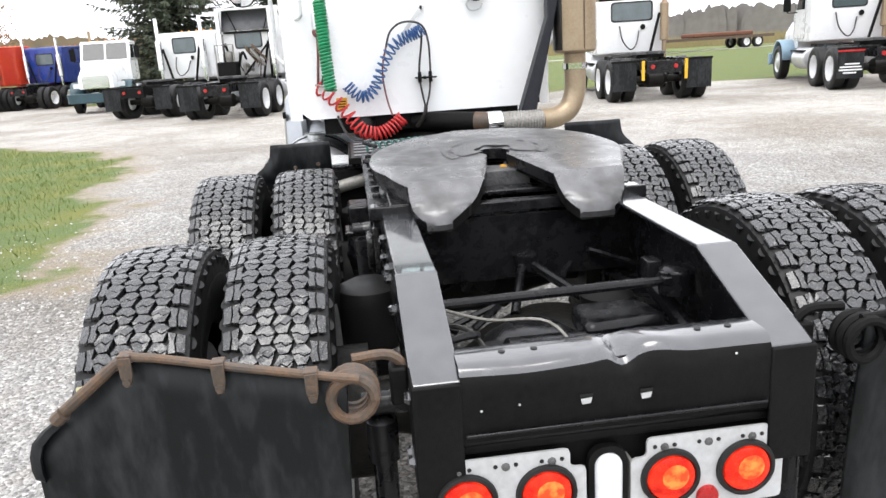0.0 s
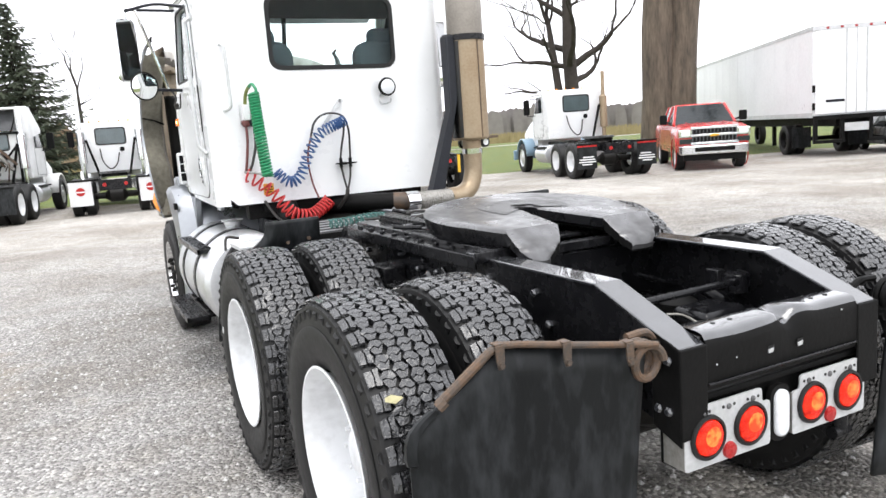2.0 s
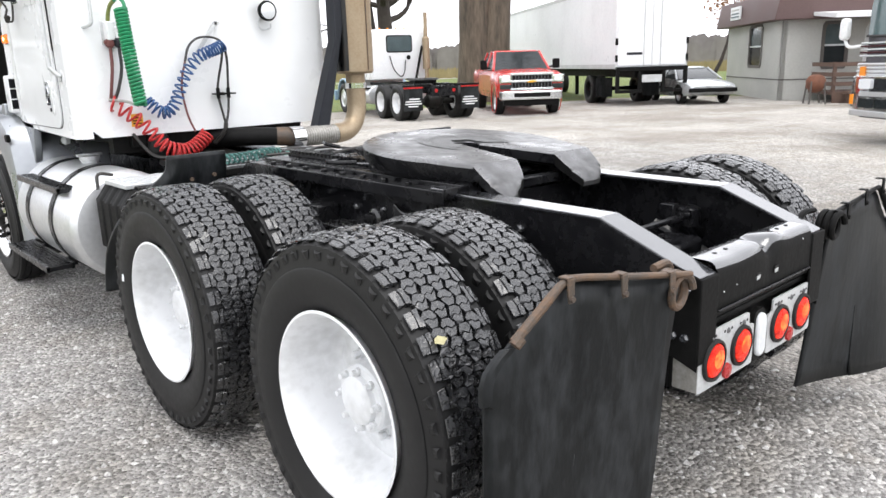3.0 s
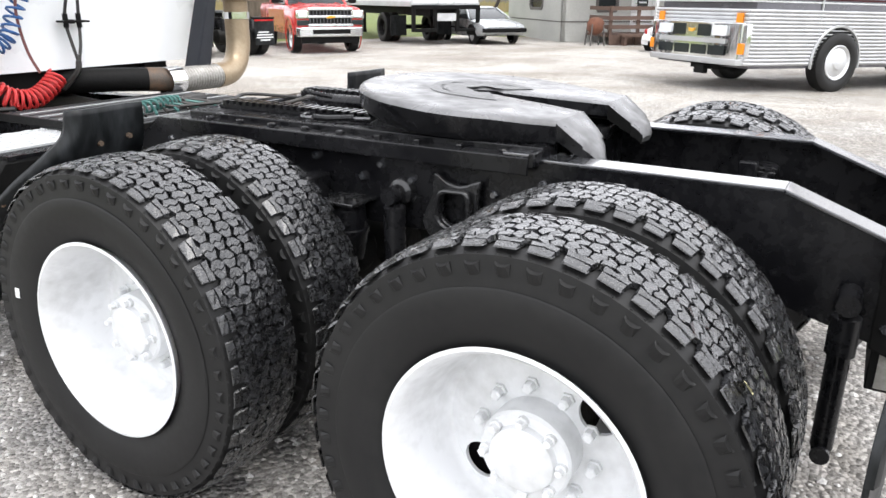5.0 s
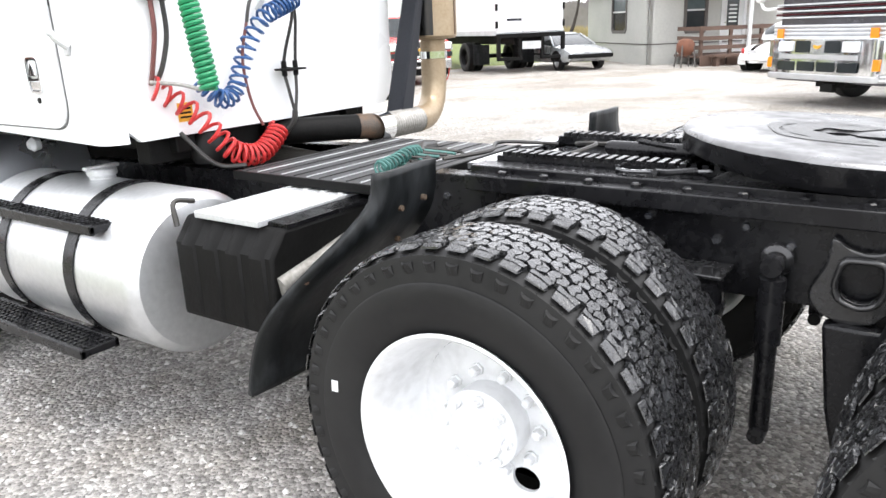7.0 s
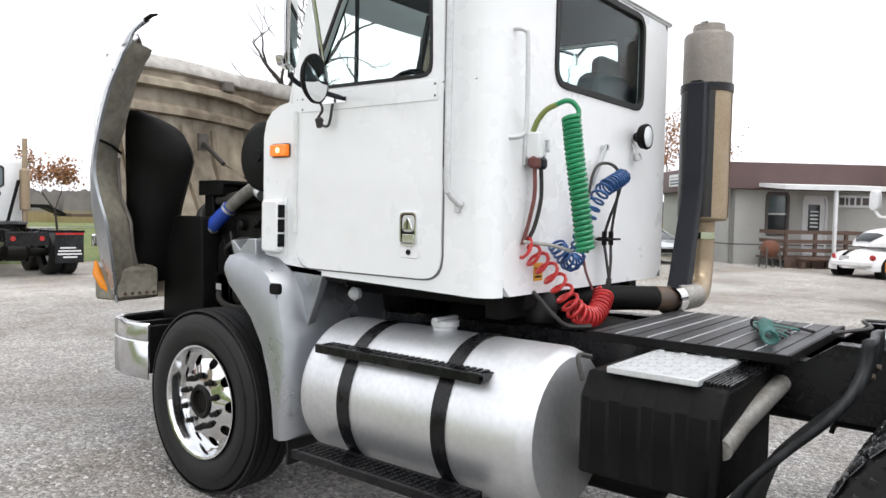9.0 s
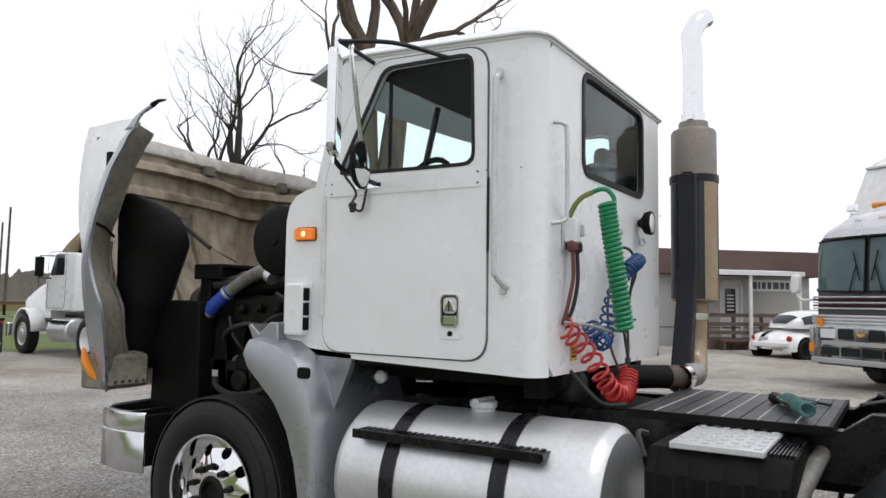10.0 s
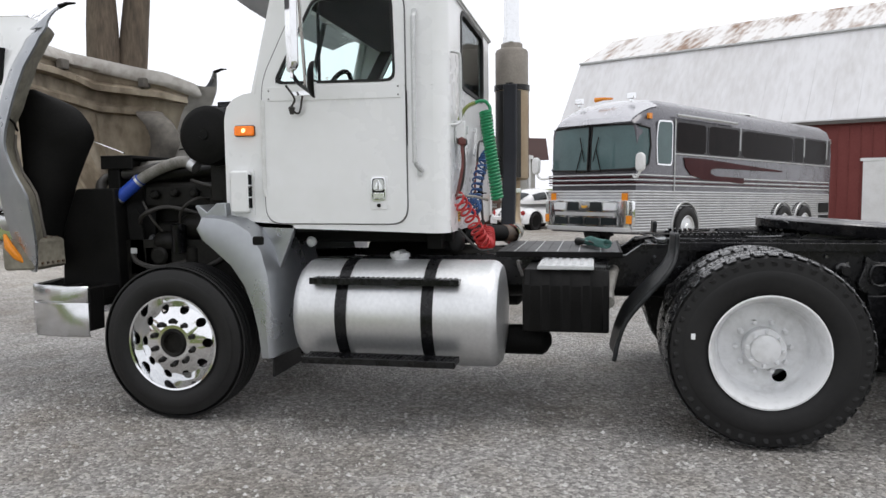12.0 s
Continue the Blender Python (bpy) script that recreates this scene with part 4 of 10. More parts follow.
rods = [((-0.36, 0.50, 0.955), (0.315, 0.47, 0.972), 0.0135), ((-0.05, 0.78, 0.80), (0.03, 1.0, 0.90), 0.015), ((0.24, 0.66, 0.80), (0.05, 1.0, 0.90), 0.018),
        ((0.33, 0.62, 0.92), (0.40, 0.20, 0.72), 0.026)]
for a, b, r in rods:
    rod = Geo().tube([a, b], r, 10)
    d = (Vector(b) - Vector(a)).normalized()
    rod.lathe([(-0.03, 0.015), (-0.026, r * 1.9), (0.026, r * 1.9), (0.03, 0.015)], b, "z", 14)
    part("torque_rod", rod, BLACK, truck)
knob = Geo().box(0.29, 0.37, 0.44, 0.52, 0.97, 0.99)
knob.box(0.27, 0.31, 0.50, 0.56, 0.96, 1.02)
knob.lathe([(0.93, 0.05), (1.0, 0.05), (1.01, 0.03)], (0.345, 0.48, 0), "z", 14)
part("rod_bracket", knob, BLACK, truck, bevel=0.004)
for y0, y1, z1 in ((1.02, 1.07, 1.07), (1.60, 1.66, 1.09), (2.55, 2.62, 1.08)):
    part("frame_crossmember", Geo().box(-0.42, 0.42, y0, y1, 0.84, z1), BLACK, truck, bevel=0.004)
part("diff_top_block", Geo().prism(soften([(0.04, 0.34), (0.27, 0.36), (0.25, 0.52), (0.05, 0.52)], 0.03), "z", 0.855, 0.915), BLACK, truck, bevel=0.016)
part("axle_bowl", Geo().lathe([(0.40, 0.10), (0.48, 0.24), (0.60, 0.29), (0.72, 0.25), (0.80, 0.12)], (0.06, 0.74, 0), "z", 24), ENGINE, truck)
part("diff_housing", Geo().lathe([(0.0, 0.15), (0.04, 0.16), (0.10, 0.14), (0.14, 0.08)], (-0.06, 0.52, 0.72), "z", 24), BLACK, truck)
part("diff_cap", Geo().lathe([(-0.12, 0.075), (-0.10, 0.10), (0.10, 0.10), (0.12, 0.075)], (-0.06, 0.34, 0.80), "x", 20), BLACK, truck)
part("brake_can", Geo().lathe([(0.0, 0.05), (0.02, 0.075), (0.09, 0.08), (0.11, 0.05)], (0.20, 0.64, 0.80), "z", 20), BLACK_DULL, truck)
part("level_valve", Geo().box(-0.22, -0.16, 0.34, 0.40, 0.83, 0.88).tube([(-0.19, 0.37, 0.87), (-0.12, 0.33, 0.90), (-0.02, 0.30, 0.86)], 0.006, 6), BLACK, truck, bevel=0.005)
for x, z in ((-0.34, 0.86), (-0.34, 0.80), (-0.33, 0.93)):
    part("frame_fitting", Geo().tube([(x, 0.30, z), (x + 0.05, 0.30, z + 0.01), (x + 0.09, 0.33, z)], 0.010, 6), BLACK, truck)
for pts in ([(-0.33, 0.42, 0.93), (-0.26, 0.36, 0.93), (-0.2, 0.30, 0.86), (-0.14, 0.38, 0.80)], [(-0.33, 0.50, 0.95), (-0.20, 0.42, 0.93), (-0.05, 0.36, 0.93), (0.02, 0.26, 0.84)],
            [(-0.32, 0.30, 0.84), (-0.1, 0.28, 0.83), (0.08, 0.27, 0.845)], [(-0.30, 0.33, 0.90), (-0.15, 0.22, 0.86), (0.0, 0.22, 0.83), (0.1, 0.25, 0.83)]):
    part("air_line", Geo().tube(curve(pts, 6), 0.0065 if pts[0][2] != 0.95 else 0.0045, 6), BLACK_HOSE if pts[0][2] != 0.95 else SILVER_PIPE, truck)
for k in range(14):
    rx, ry, rz = random.uniform(-0.34, 0.34), random.uniform(0.75, 1.55), random.uniform(0.72, 0.92)
    pts = [(rx, ry, rz), (rx + random.uniform(-0.15, 0.15), ry + random.uniform(-0.1, 0.1), rz + 0.05), (rx + random.uniform(-0.2, 0.2), ry + random.uniform(-0.2, 0.2), rz - 0.05)]
    part("air_line", Geo().tube(curve(pts, 5), random.choice((0.008, 0.012, 0.016)), 6), BLACK, truck)
for sgn in (-1, 1):
    outline = soften([(1.19, 1.045), (1.225, 1.008), (1.275, 0.996), (1.325, 1.008), (1.362, 1.042), (1.368, 0.96), (1.41, 0.87), (1.385, 0.82), (1.317, 0.792), (1.25, 0.80), (1.20, 0.85), (1.205, 0.96)], 0.02)
    hole = soften([(1.238, 0.975), (1.322, 0.972), (1.336, 0.91), (1.325, 0.875), (1.282, 0.858), (1.245, 0.872), (1.232, 0.91)], 0.02)
    yk = Geo().ring_plate(outline, hole, "x", sgn * 0.442, sgn * 0.466, 64)
    yk.ring_plate([(1.282 + (p - 1.282) * 1.32, 0.918 + (q - 0.918) * 1.26) for p, q in hole], hole, "x", sgn * 0.466, sgn * 0.492, 64)
    hg = part("suspension_hanger", yk, HANGER_CAST, truck, "glossy black cast suspension hanger", bevel=0.006)
    part("hanger_leg", Geo().prism([(1.19, 0.80), (1.36, 0.80), (1.33, 0.55), (1.30, 0.42), (1.25, 0.42), (1.22, 0.55)], "x", sgn * 0.44, sgn * 0.50), BLACK, hg, bevel=0.01)
    for y, zt in ((1.49, 0.95), (0.16, 0.86)):
        sh = Geo().lathe([(0.45, 0.028), (0.72, 0.028), (0.72, 0.036), (zt - 0.04, 0.036), (zt - 0.03, 0.02)], (sgn * 0.50, y, 0), "z", 14)
        sh.lathe([(-0.05, 0.028), (0.05, 0.028)], (sgn * 0.49, y, zt), "x", 14)
        sh.lathe([(-0.04, 0.024), (0.04, 0.024)], (sgn * 0.50, y, 0.44), "x", 14)
        part("shock_absorber", sh, BLACK, truck)
    can = part("air_valve_can", Geo().lathe([(0.70, 0.050), (0.79, 0.070), (0.80, 0.074), (0.812, 0.074), (0.815, 0.066), (0.885, 0.062), (0.90, 0.045)], (sgn * 0.505, 1.68, 0), "z", 18), BLACK, truck, "black air can on the rail")
    part("can_plate", Geo().box(min(sgn * 0.434, sgn * 0.575), max(sgn * 0.434, sgn * 0.575), 1.607, 1.752, 0.902, 0.914), HANGER_CAST, can, bevel=0.003)
    for y in (1.63, 1.68, 1.73):
        part("can_nut", Geo().lathe([(0.914, 0.011), (0.926, 0.010)], (sgn * 0.53, y, 0), "z", 6), HANGER_CAST, can)
    part("shock_boss", Geo().lathe([(0, 0.046), (sgn * 0.035, 0.044), (sgn * 0.045, 0.030), (sgn * 0.07, 0.028), (sgn * 0.075, 0.015)], (sgn * 0.432, 1.49, 0.95), "x", 18), HANGER_CAST, truck)
    part("air_bag_mount", Geo().box(sgn * 0.432, sgn * 0.56, 1.80, 1.98, 0.86, 0.98), BLACK, truck, bevel=0.01)

# quarter fenders ahead of the fore drive wheels
for sgn in (-1, 1):
    line = [(2.525, 1.195), (2.53, 1.115), (2.55, 1.045), (2.605, 0.965), (2.715, 0.85), (2.81, 0.73), (2.86, 0.60), (2.88, 0.50)]
    outer_x = [0.93, 0.95, 1.03, 1.11, 1.155, 1.175, 1.185, 1.19]
    fine = curve([(y, z, w) for (y, z), w in zip(line, outer_x)], 4)
    rows = [[(sgn * (0.63 + (p.z - 0.63) * j / 5), p.x + 0.010 * math.sin(1.3 * j), p.y) for j in range(6)] for p in fine]
    fe = part("quarter_fender", Geo().strip(rows), FLAP, truck, "black rubber quarter fender")
    md = fe.modifiers.new("sheet", "SOLIDIFY")
    md.thickness = 0.022
    part("fender_post", Geo().tube([(sgn * 0.43, 2.86, 0.93), (sgn * 0.80, 2.90, 0.84), (sgn * 1.0, 2.90, 0.80)], 0.036, 16), SILVER_PIPE, fe, "bare metal fender post")
    for bx, bz, by in ((0.70, 1.08, 2.515), (0.82, 1.07, 2.515), (0.98, 1.0, 2.56), (0.74, 0.94, 2.60), (1.12, 0.90, 2.65)):
        part("fender_bolt", Geo().lathe([(0, 0.011), (-0.012, 0.009)], (sgn * bx, by, bz), "y", 8), RUST, fe)

# ---------------------------------------------------------------- cab
CB, CX = 3.862, 0.93
cab = part("cab", Geo(), WHITE, truck, "white steel day cab")
side = [(3.95, 1.198), (5.335, 1.243), (5.335, 1.93), (5.30, 2.04), (5.20, 2.085), (5.125, 2.10), (4.965, 2.735), (3.95, 2.690)]
win = soften([(4.19, 2.140), (4.975, 2.150), (4.70, 2.655), (4.205, 2.645)], 0.055, 5)
g = Geo()
for sgn in (-1, 1):
    low = [(3.95, 1.198), (5.335, 1.243), (5.335, 1.93), (5.315, 2.01), (5.27, 2.06), (5.20, 2.088), (5.125, 2.10), (3.95, 2.10)]
    sd = Geo().prism(low, "x", sgn * CX, sgn * (CX - 0.03))
    sd.ring_plate([(3.95, 2.10), (5.125, 2.10), (4.965, 2.735), (3.95, 2.690)], win, "x", sgn * CX, sgn * (CX - 0.03), 240)
    part("cab_side", sd, WHITE, cab)
    # rear corner post
    rows = []
    for z in (1.198, 1.6, 2.1, 2.5, 2.69):
        rows.append([(sgn * (CX - 0.09 + 0.09 * math.cos(radians(a))), CB + 0.09 - 0.09 * math.sin(radians(a)), z) for a in range(0, 91, 10)])
    part("corner_post", Geo().strip(rows), WHITE, cab)
back_hole = rounded(-0.445, 0.505, 2.150, 2.645, 0.07)
g.ring_plate([(-CX + 0.09, 1.198), (CX - 0.09, 1.198), (CX - 0.09, 2.69), (-CX + 0.09, 2.69)], back_hole, "y", CB, CB + 0.03, 96)
# cowl and firewall
gc = Geo().prism([(5.335, 1.243), (5.335, 1.93), (5.30, 2.04), (5.20, 2.085), (5.125, 2.10), (5.10, 2.07), (5.27, 2.0), (5.30, 1.9), (5.30, 1.243)], "x", -CX + 0.03, CX - 0.03)
part("cowl", gc, WHITE, cab)
part("cab_floor", Geo().box(-CX + 0.03, CX - 0.03, CB + 0.03, 5.30, 1.205, 1.235), BLACK_DULL, cab)
# windscreen posts and header
for sgn in (-1, 1):
    part("windscreen_post", Geo().tube([(sgn * 0.90, 5.12, 2.09), (sgn * 0.885, 4.965, 2.725)], 0.035, 8), WHITE, cab)
part("centre_post", Geo().tube([(0.0, 5.14, 2.09), (0.0, 4.985, 2.72)], 0.02, 8), RUBBER, cab)
# roof
def roof_ring(inset, dz):
    ring = []
    y0, y1, r = CB + inset, 5.0 - inset, 0.11
    for cx, cy, a0 in ((CX - inset - r, y1 - r, 0), (-CX + inset + r, y1 - r, 90), (-CX + inset + r, y0 + r, 180), (CX - inset - r, y0 + r, 270)):
        for k in range(7):
            a = radians(a0 + 15 * k)
            y = cy + r * math.sin(a)
            ring.append((cx + r * math.cos(a), y, 2.688 + 0.052 * (y - CB) / 0.95 + dz))
    return ring
roof_g = Geo().strip([roof_ring(0.03, -0.03), roof_ring(-0.008, -0.012), roof_ring(-0.012, 0.004), roof_ring(-0.002, 0.02), roof_ring(0.04, 0.055), roof_ring(0.12, 0.085), roof_ring(0.30, 0.105), roof_ring(0.45, 0.11)], closed=True, cap=True)
part("roof", roof_g, WHITE, cab)
cab.data = mesh_of("cab", g, WHITE, 30)
part("drip_rail", Geo().strip([roof_ring(-0.012, -0.004), roof_ring(-0.022, 0.0), roof_ring(-0.022, 0.008), roof_ring(-0.010, 0.012)], closed=True), WHITE_OLD, cab)
visor = []
for k in range(9):
    x = -0.88 + 1.76 * k / 8
    bow = 0.06 * (1 - (x / 0.88) ** 2)
    visor.append([(x, 4.92 + bow, 2.80), (x, 5.13 + bow, 2.765), (x, 5.25 + bow, 2.70), (x, 5.24 + bow, 2.69), (x, 5.10 + bow, 2.745), (x, 4.92 + bow, 2.775)])
part("sun_visor", Geo().strip(visor, closed=True, cap=True), SILVER, cab, "silver-grey outside sun visor")
# glazing
part("rear_window", Geo().prism(rounded(-0.44, 0.50, 2.155, 2.64, 0.065), "y", CB + 0.010, CB + 0.014), GLASS, cab, "tinted rear cab window in a black rubber seal").visible_shadow = False
part("window_seal", Geo().ring_plate(rounded(-0.462, 0.522, 2.133, 2.662, 0.085), rounded(-0.43, 0.49, 2.165, 2.63, 0.058), "y", CB - 0.008, CB + 0.02, 80), RUBBER, cab, bevel=0.003)
part("windscreen", Geo().add([(-0.88, 5.13, 2.09), (0.88, 5.13, 2.09), (0.87, 4.975, 2.725), (-0.87, 4.975, 2.725)], [(0, 1, 2, 3)]), GLASS, cab).visible_shadow = False
dash = Geo().prism([(5.26, 1.6), (5.24, 1.98), (5.10, 2.04), (4.88, 2.02), (4.80, 1.85), (4.95, 1.6)], "x", -0.88, 0.88)
part("dashboard", dash, INTERIOR, cab, bevel=0.03)
liner = Geo()
for sgn in (-1, 1):
    liner.ring_plate([(3.92, 1.26), (5.25, 1.26), (5.12, 2.08), (4.80, 2.68), (3.92, 2.66)], soften([(4.18, 2.13), (4.985, 2.14), (4.71, 2.665), (4.195, 2.655)], 0.055, 5), "x", sgn * (CX - 0.032), sgn * (CX - 0.05), 80)
liner.ring_plate([(-0.86, 1.26), (0.86, 1.26), (0.86, 2.66), (-0.86, 2.66)], rounded(-0.455, 0.515, 2.14, 2.655, 0.075), "y", CB + 0.032, CB + 0.06, 80)
liner.box(-0.87, 0.87, CB + 0.06, 4.82, 2.655, 2.668)
liner.box(-0.87, 0.87, CB + 0.06, 5.25, 1.24, 1.252)
part("cab_lining", liner, INTERIOR, cab, "dark grey cab lining", smooth=0)
for sx in (-0.48, 0.52):
    seat = Geo().prism(rounded(sx - 0.25, sx + 0.25, 1.75, 2.36, 0.12), "y", 4.02, 4.16)
    seat.prism(rounded(sx - 0.25, sx + 0.25, 4.05, 4.55, 0.1), "z", 1.62, 1.76)
    seat.prism(rounded(sx - 0.13, sx + 0.13, 2.30, 2.46, 0.06), "y", 4.05, 4.13)
    seat.box(sx - 0.2, sx + 0.2, 4.1, 4.5, 1.252, 1.62)
    part("seat", seat, SEAT, cab, "grey-blue cloth cab seat", bevel=0.03)
wheel_ring = [(-0.48 + 0.225 * math.cos(radians(a)), 4.72 - 0.09 * math.sin(radians(a)) + 0.02, 2.07 + 0.205 * math.sin(radians(a))) for a in range(0, 361, 15)]
st = Geo().tube(wheel_ring, 0.016, 8)
st.tube([(-0.48, 4.72, 2.07), (-0.48, 4.95, 1.98)], 0.03, 8)
st.tube([(-0.70, 4.74, 2.07), (-0.26, 4.74, 2.07)], 0.014, 6)
part("steering_wheel", st, INTERIOR, cab)
ck = Geo().tube([(-0.895, 4.69, 2.64), (-0.895, 4.69, 2.14)], 0.011, 6)
part("vent_window_bar", ck, INTERIOR, cab)
ck = Geo().tube([(0.895, 4.69, 2.64), (0.895, 4.69, 2.14)], 0.011, 6)
part("vent_window_bar", ck, INTERIOR, cab)

for sgn in (-1, 1):
    X1 = sgn * (CX + 0.001)
    outline = soften([(4.118, 1.258), (5.052, 1.262), (5.060, 1.6), (5.065, 2.16), (4.785, 2.700), (4.125, 2.672)], 0.11, 6)
    lower = [p for p in outline if p[1] < 2.09] + [(5.0645, 2.10), (4.1215, 2.10)]
    mid_y = 4.59
    lower.sort(key=lambda p: math.atan2(p[1] - 1.68, p[0] - mid_y))
    upper = [(4.1215, 2.10), (5.0645, 2.10)] + [p for p in outline if p[1] > 2.105]
    upper.sort(key=lambda p: math.atan2(p[1] - 2.38, p[0] - mid_y))
    skin = Geo().prism(lower, "x", X1, sgn * (CX + 0.010))
    skin.ring_plate(upper, win, "x", X1, sgn * (CX + 0.010), 240)
    door = part("door", skin, WHITE, cab, "white cab door")
    part("door_gap", Geo().ring_plate(soften([(4.110, 1.250), (5.060, 1.254), (5.068, 1.6), (5.073, 2.165), (4.790, 2.708), (4.117, 2.680)], 0.113, 6),
                                      soften([(4.120, 1.260), (5.050, 1.264), (5.058, 1.6), (5.063, 2.158), (4.783, 2.698), (4.127, 2.670)], 0.11, 6), "x", sgn * (CX - 0.002), sgn * (CX + 0.0025), 360), SEAM, door)
    part("side_window", Geo().prism(win, "x", sgn * (CX - 0.012), sgn * (CX - 0.016)), GLASS, door).visible_shadow = False
    part("window_channel", Geo().ring_plate(soften([(4.180, 2.130), (4.99, 2.140), (4.705, 2.665), (4.195, 2.655)], 0.06, 5), soften([(4.197, 2.147), (4.962, 2.157), (4.695, 2.648), (4.212, 2.638)], 0.052, 5),
                                            "x", sgn * (CX + 0.004), sgn * (CX + 0.013), 96), RUBBER, door)
    part("sill_strip", Geo().prism([(4.15, 2.03), (5.03, 2.035), (5.04, 2.125), (4.15, 2.120)], "x", sgn * (CX + 0.009), sgn * (CX + 0.014)), WHITE, door, bevel=0.003)
    hin = Geo().box(min(sgn * (CX + 0.010), sgn * (CX + 0.022)), max(sgn * (CX + 0.010), sgn * (CX + 0.022)), 5.047, 5.071, 1.43, 2.04)
    for k in range(14):
        hin.lathe([(0, 0.011), (0.038, 0.011)], (sgn * (CX + 0.018), 5.062, 1.44 + 0.0435 * k), "z", 8)
    part("hinge", hin, WHITE_OLD, door)
    pad = part("handle_pad", Geo().prism(rounded(4.240, 4.355, 1.345, 1.555, 0.018), "x", sgn * (CX + 0.008), sgn * (CX + 0.014)), WHITE, door, bevel=0.004)
    hp = part("door_handle", Geo().ring_plate(rounded(4.250, 4.345, 1.402, 1.548, 0.022), rounded(4.258, 4.337, 1.410, 1.540, 0.016), "x", sgn * (CX + 0.010), sgn * (CX + 0.024), 48), CHROME, door, "chrome paddle door handle")
    part("handle_pan", Geo().prism(rounded(4.256, 4.339, 1.408, 1.542, 0.016), "x", sgn * (CX + 0.0135), sgn * (CX + 0.0165)), ENGINE, hp)
    part("handle_cup", Geo().prism(rounded(4.262, 4.333, 1.462, 1.536, 0.020), "x", sgn * (CX + 0.0165), sgn * (CX + 0.0205)), ALU, hp, bevel=0.003)
    part("handle_paddle", Geo().prism(soften([(4.268, 1.470), (4.327, 1.470), (4.318, 1.500), (4.2975, 1.530), (4.277, 1.500)], 0.008, 2), "x", sgn * (CX + 0.0205), sgn * (CX + 0.027)), CHROME, hp, bevel=0.003)
    part("handle_rib", Geo().box(min(sgn * (CX + 0.027), sgn * (CX + 0.029)), max(sgn * (CX + 0.027), sgn * (CX + 0.029)), 4.2955, 4.2995, 1.474, 1.522), ENGINE, hp)
    part("handle_plate", Geo().prism(rounded(4.262, 4.333, 1.414, 1.452, 0.006), "x", sgn * (CX + 0.0165), sgn * (CX + 0.0215)), CHROME, hp, bevel=0.002)
    part("lock", Geo().lathe([(0, 0.013), (sgn * 0.006, 0.012)], (sgn * (CX + 0.013), 4.298, 1.372), "x", 14), ENGINE, hp)
    part("door_weatherstrip", Geo().box(min(sgn * (CX + 0.0026), sgn * (CX + 0.008)), max(sgn * (CX + 0.0026), sgn * (CX + 0.008)), 4.110, 4.119, 1.74, 2.07), RUBBER, door)
    for zz in (2.05, 2.10):
        for yy in (4.165, 5.015):
            part("panel_screw", Geo().lathe([(0, 0.006), (sgn * 0.003, 0.004)], (sgn * (CX + 0.014), yy, zz), "x", 8), SEAM, door)
    # marker lamp and cowl vent
    ml = part("marker_lamp", Geo().prism(rounded(5.125, 5.255, 1.825, 1.885, 0.012), "x", sgn * CX, sgn * (CX + 0.028)), AMBER, cab, "lit amber side marker lamp", bevel=0.006)
    part("lamp_gasket", Geo().prism(rounded(5.119, 5.261, 1.819, 1.891, 0.014), "x", sgn * CX, sgn * (CX + 0.006)), RUST, ml)
    part("lamp_bulb", Geo().lathe([(0, 0.015), (sgn * 0.006, 0.010)], (sgn * (CX + 0.027), 5.19, 1.855), "x", 12), BULB, ml)
    vent = part("cowl_vent", Geo().prism(rounded(5.155, 5.285, 1.33, 1.60, 0.02), "x", sgn * CX, sgn * (CX + 0.055)), WHITE, cab, "white moulded air vent", bevel=0.012)
    part("vent_base", Geo().prism(rounded(5.135, 5.32, 1.305, 1.615, 0.015), "x", sgn * CX, sgn * (CX + 0.008)), WHITE, vent)
    for k in range(3):
        part("vent_slot", Geo().box(min(sgn * (CX + 0.008), sgn * (CX + 0.048)), max(sgn * (CX + 0.008), sgn * (CX + 0.048)), 5.151, 5.157, 1.36 + 0.075 * k, 1.425 + 0.075 * k), INTERIOR, vent)
    # side grab handle
    gb = Geo().tube(curve([(sgn * (CX + 0.004), 4.060, 2.53), (sgn * (CX + 0.045), 4.056, 2.50), (sgn * (CX + 0.055), 4.056, 2.42), (sgn * (CX + 0.055), 4.056, 1.72), (sgn * (CX + 0.045), 4.05, 1.63), (sgn * (CX + 0.004), 4.02, 1.58)], 6), 0.015, 8)
    gr = part("grab_handle", gb, ALU_PLATE, cab, "long aluminium grab handle")
    for z in (2.535, 1.575):
        part("handle_foot", Geo().prism(rounded(4.02 if z < 2 else 4.045, 4.05 if z < 2 else 4.075, z - 0.025, z + 0.025, 0.01), "x", sgn * CX, sgn * (CX + 0.014)), ALU_PLATE, gr, bevel=0.003)
    # mirrors
    arm = Geo().tube(curve([(sgn * CX, 4.33, 2.65), (sgn * (CX + 0.18), 4.52, 2.70), (sgn * (CX + 0.37), 4.70, 2.68)], 5), 0.011, 8)
    arm.tube([(sgn * (CX - 0.02), 4.78, 2.70), (sgn * (CX + 0.37), 4.70, 2.69)], 0.011, 8)
    mi = part("mirror_arm", arm, NAVY, cab, "dark steel mirror bracket arms")
    part("lower_mirror_arm", Geo().tube(curve([(sgn * (CX + 0.37), 4.70, 2.14), (sgn * (CX + 0.31), 4.69, 2.10), (sgn * (CX + 0.12), 4.72, 2.09), (sgn * CX, 4.74, 2.085)], 5), 0.012, 8), NAVY, mi)
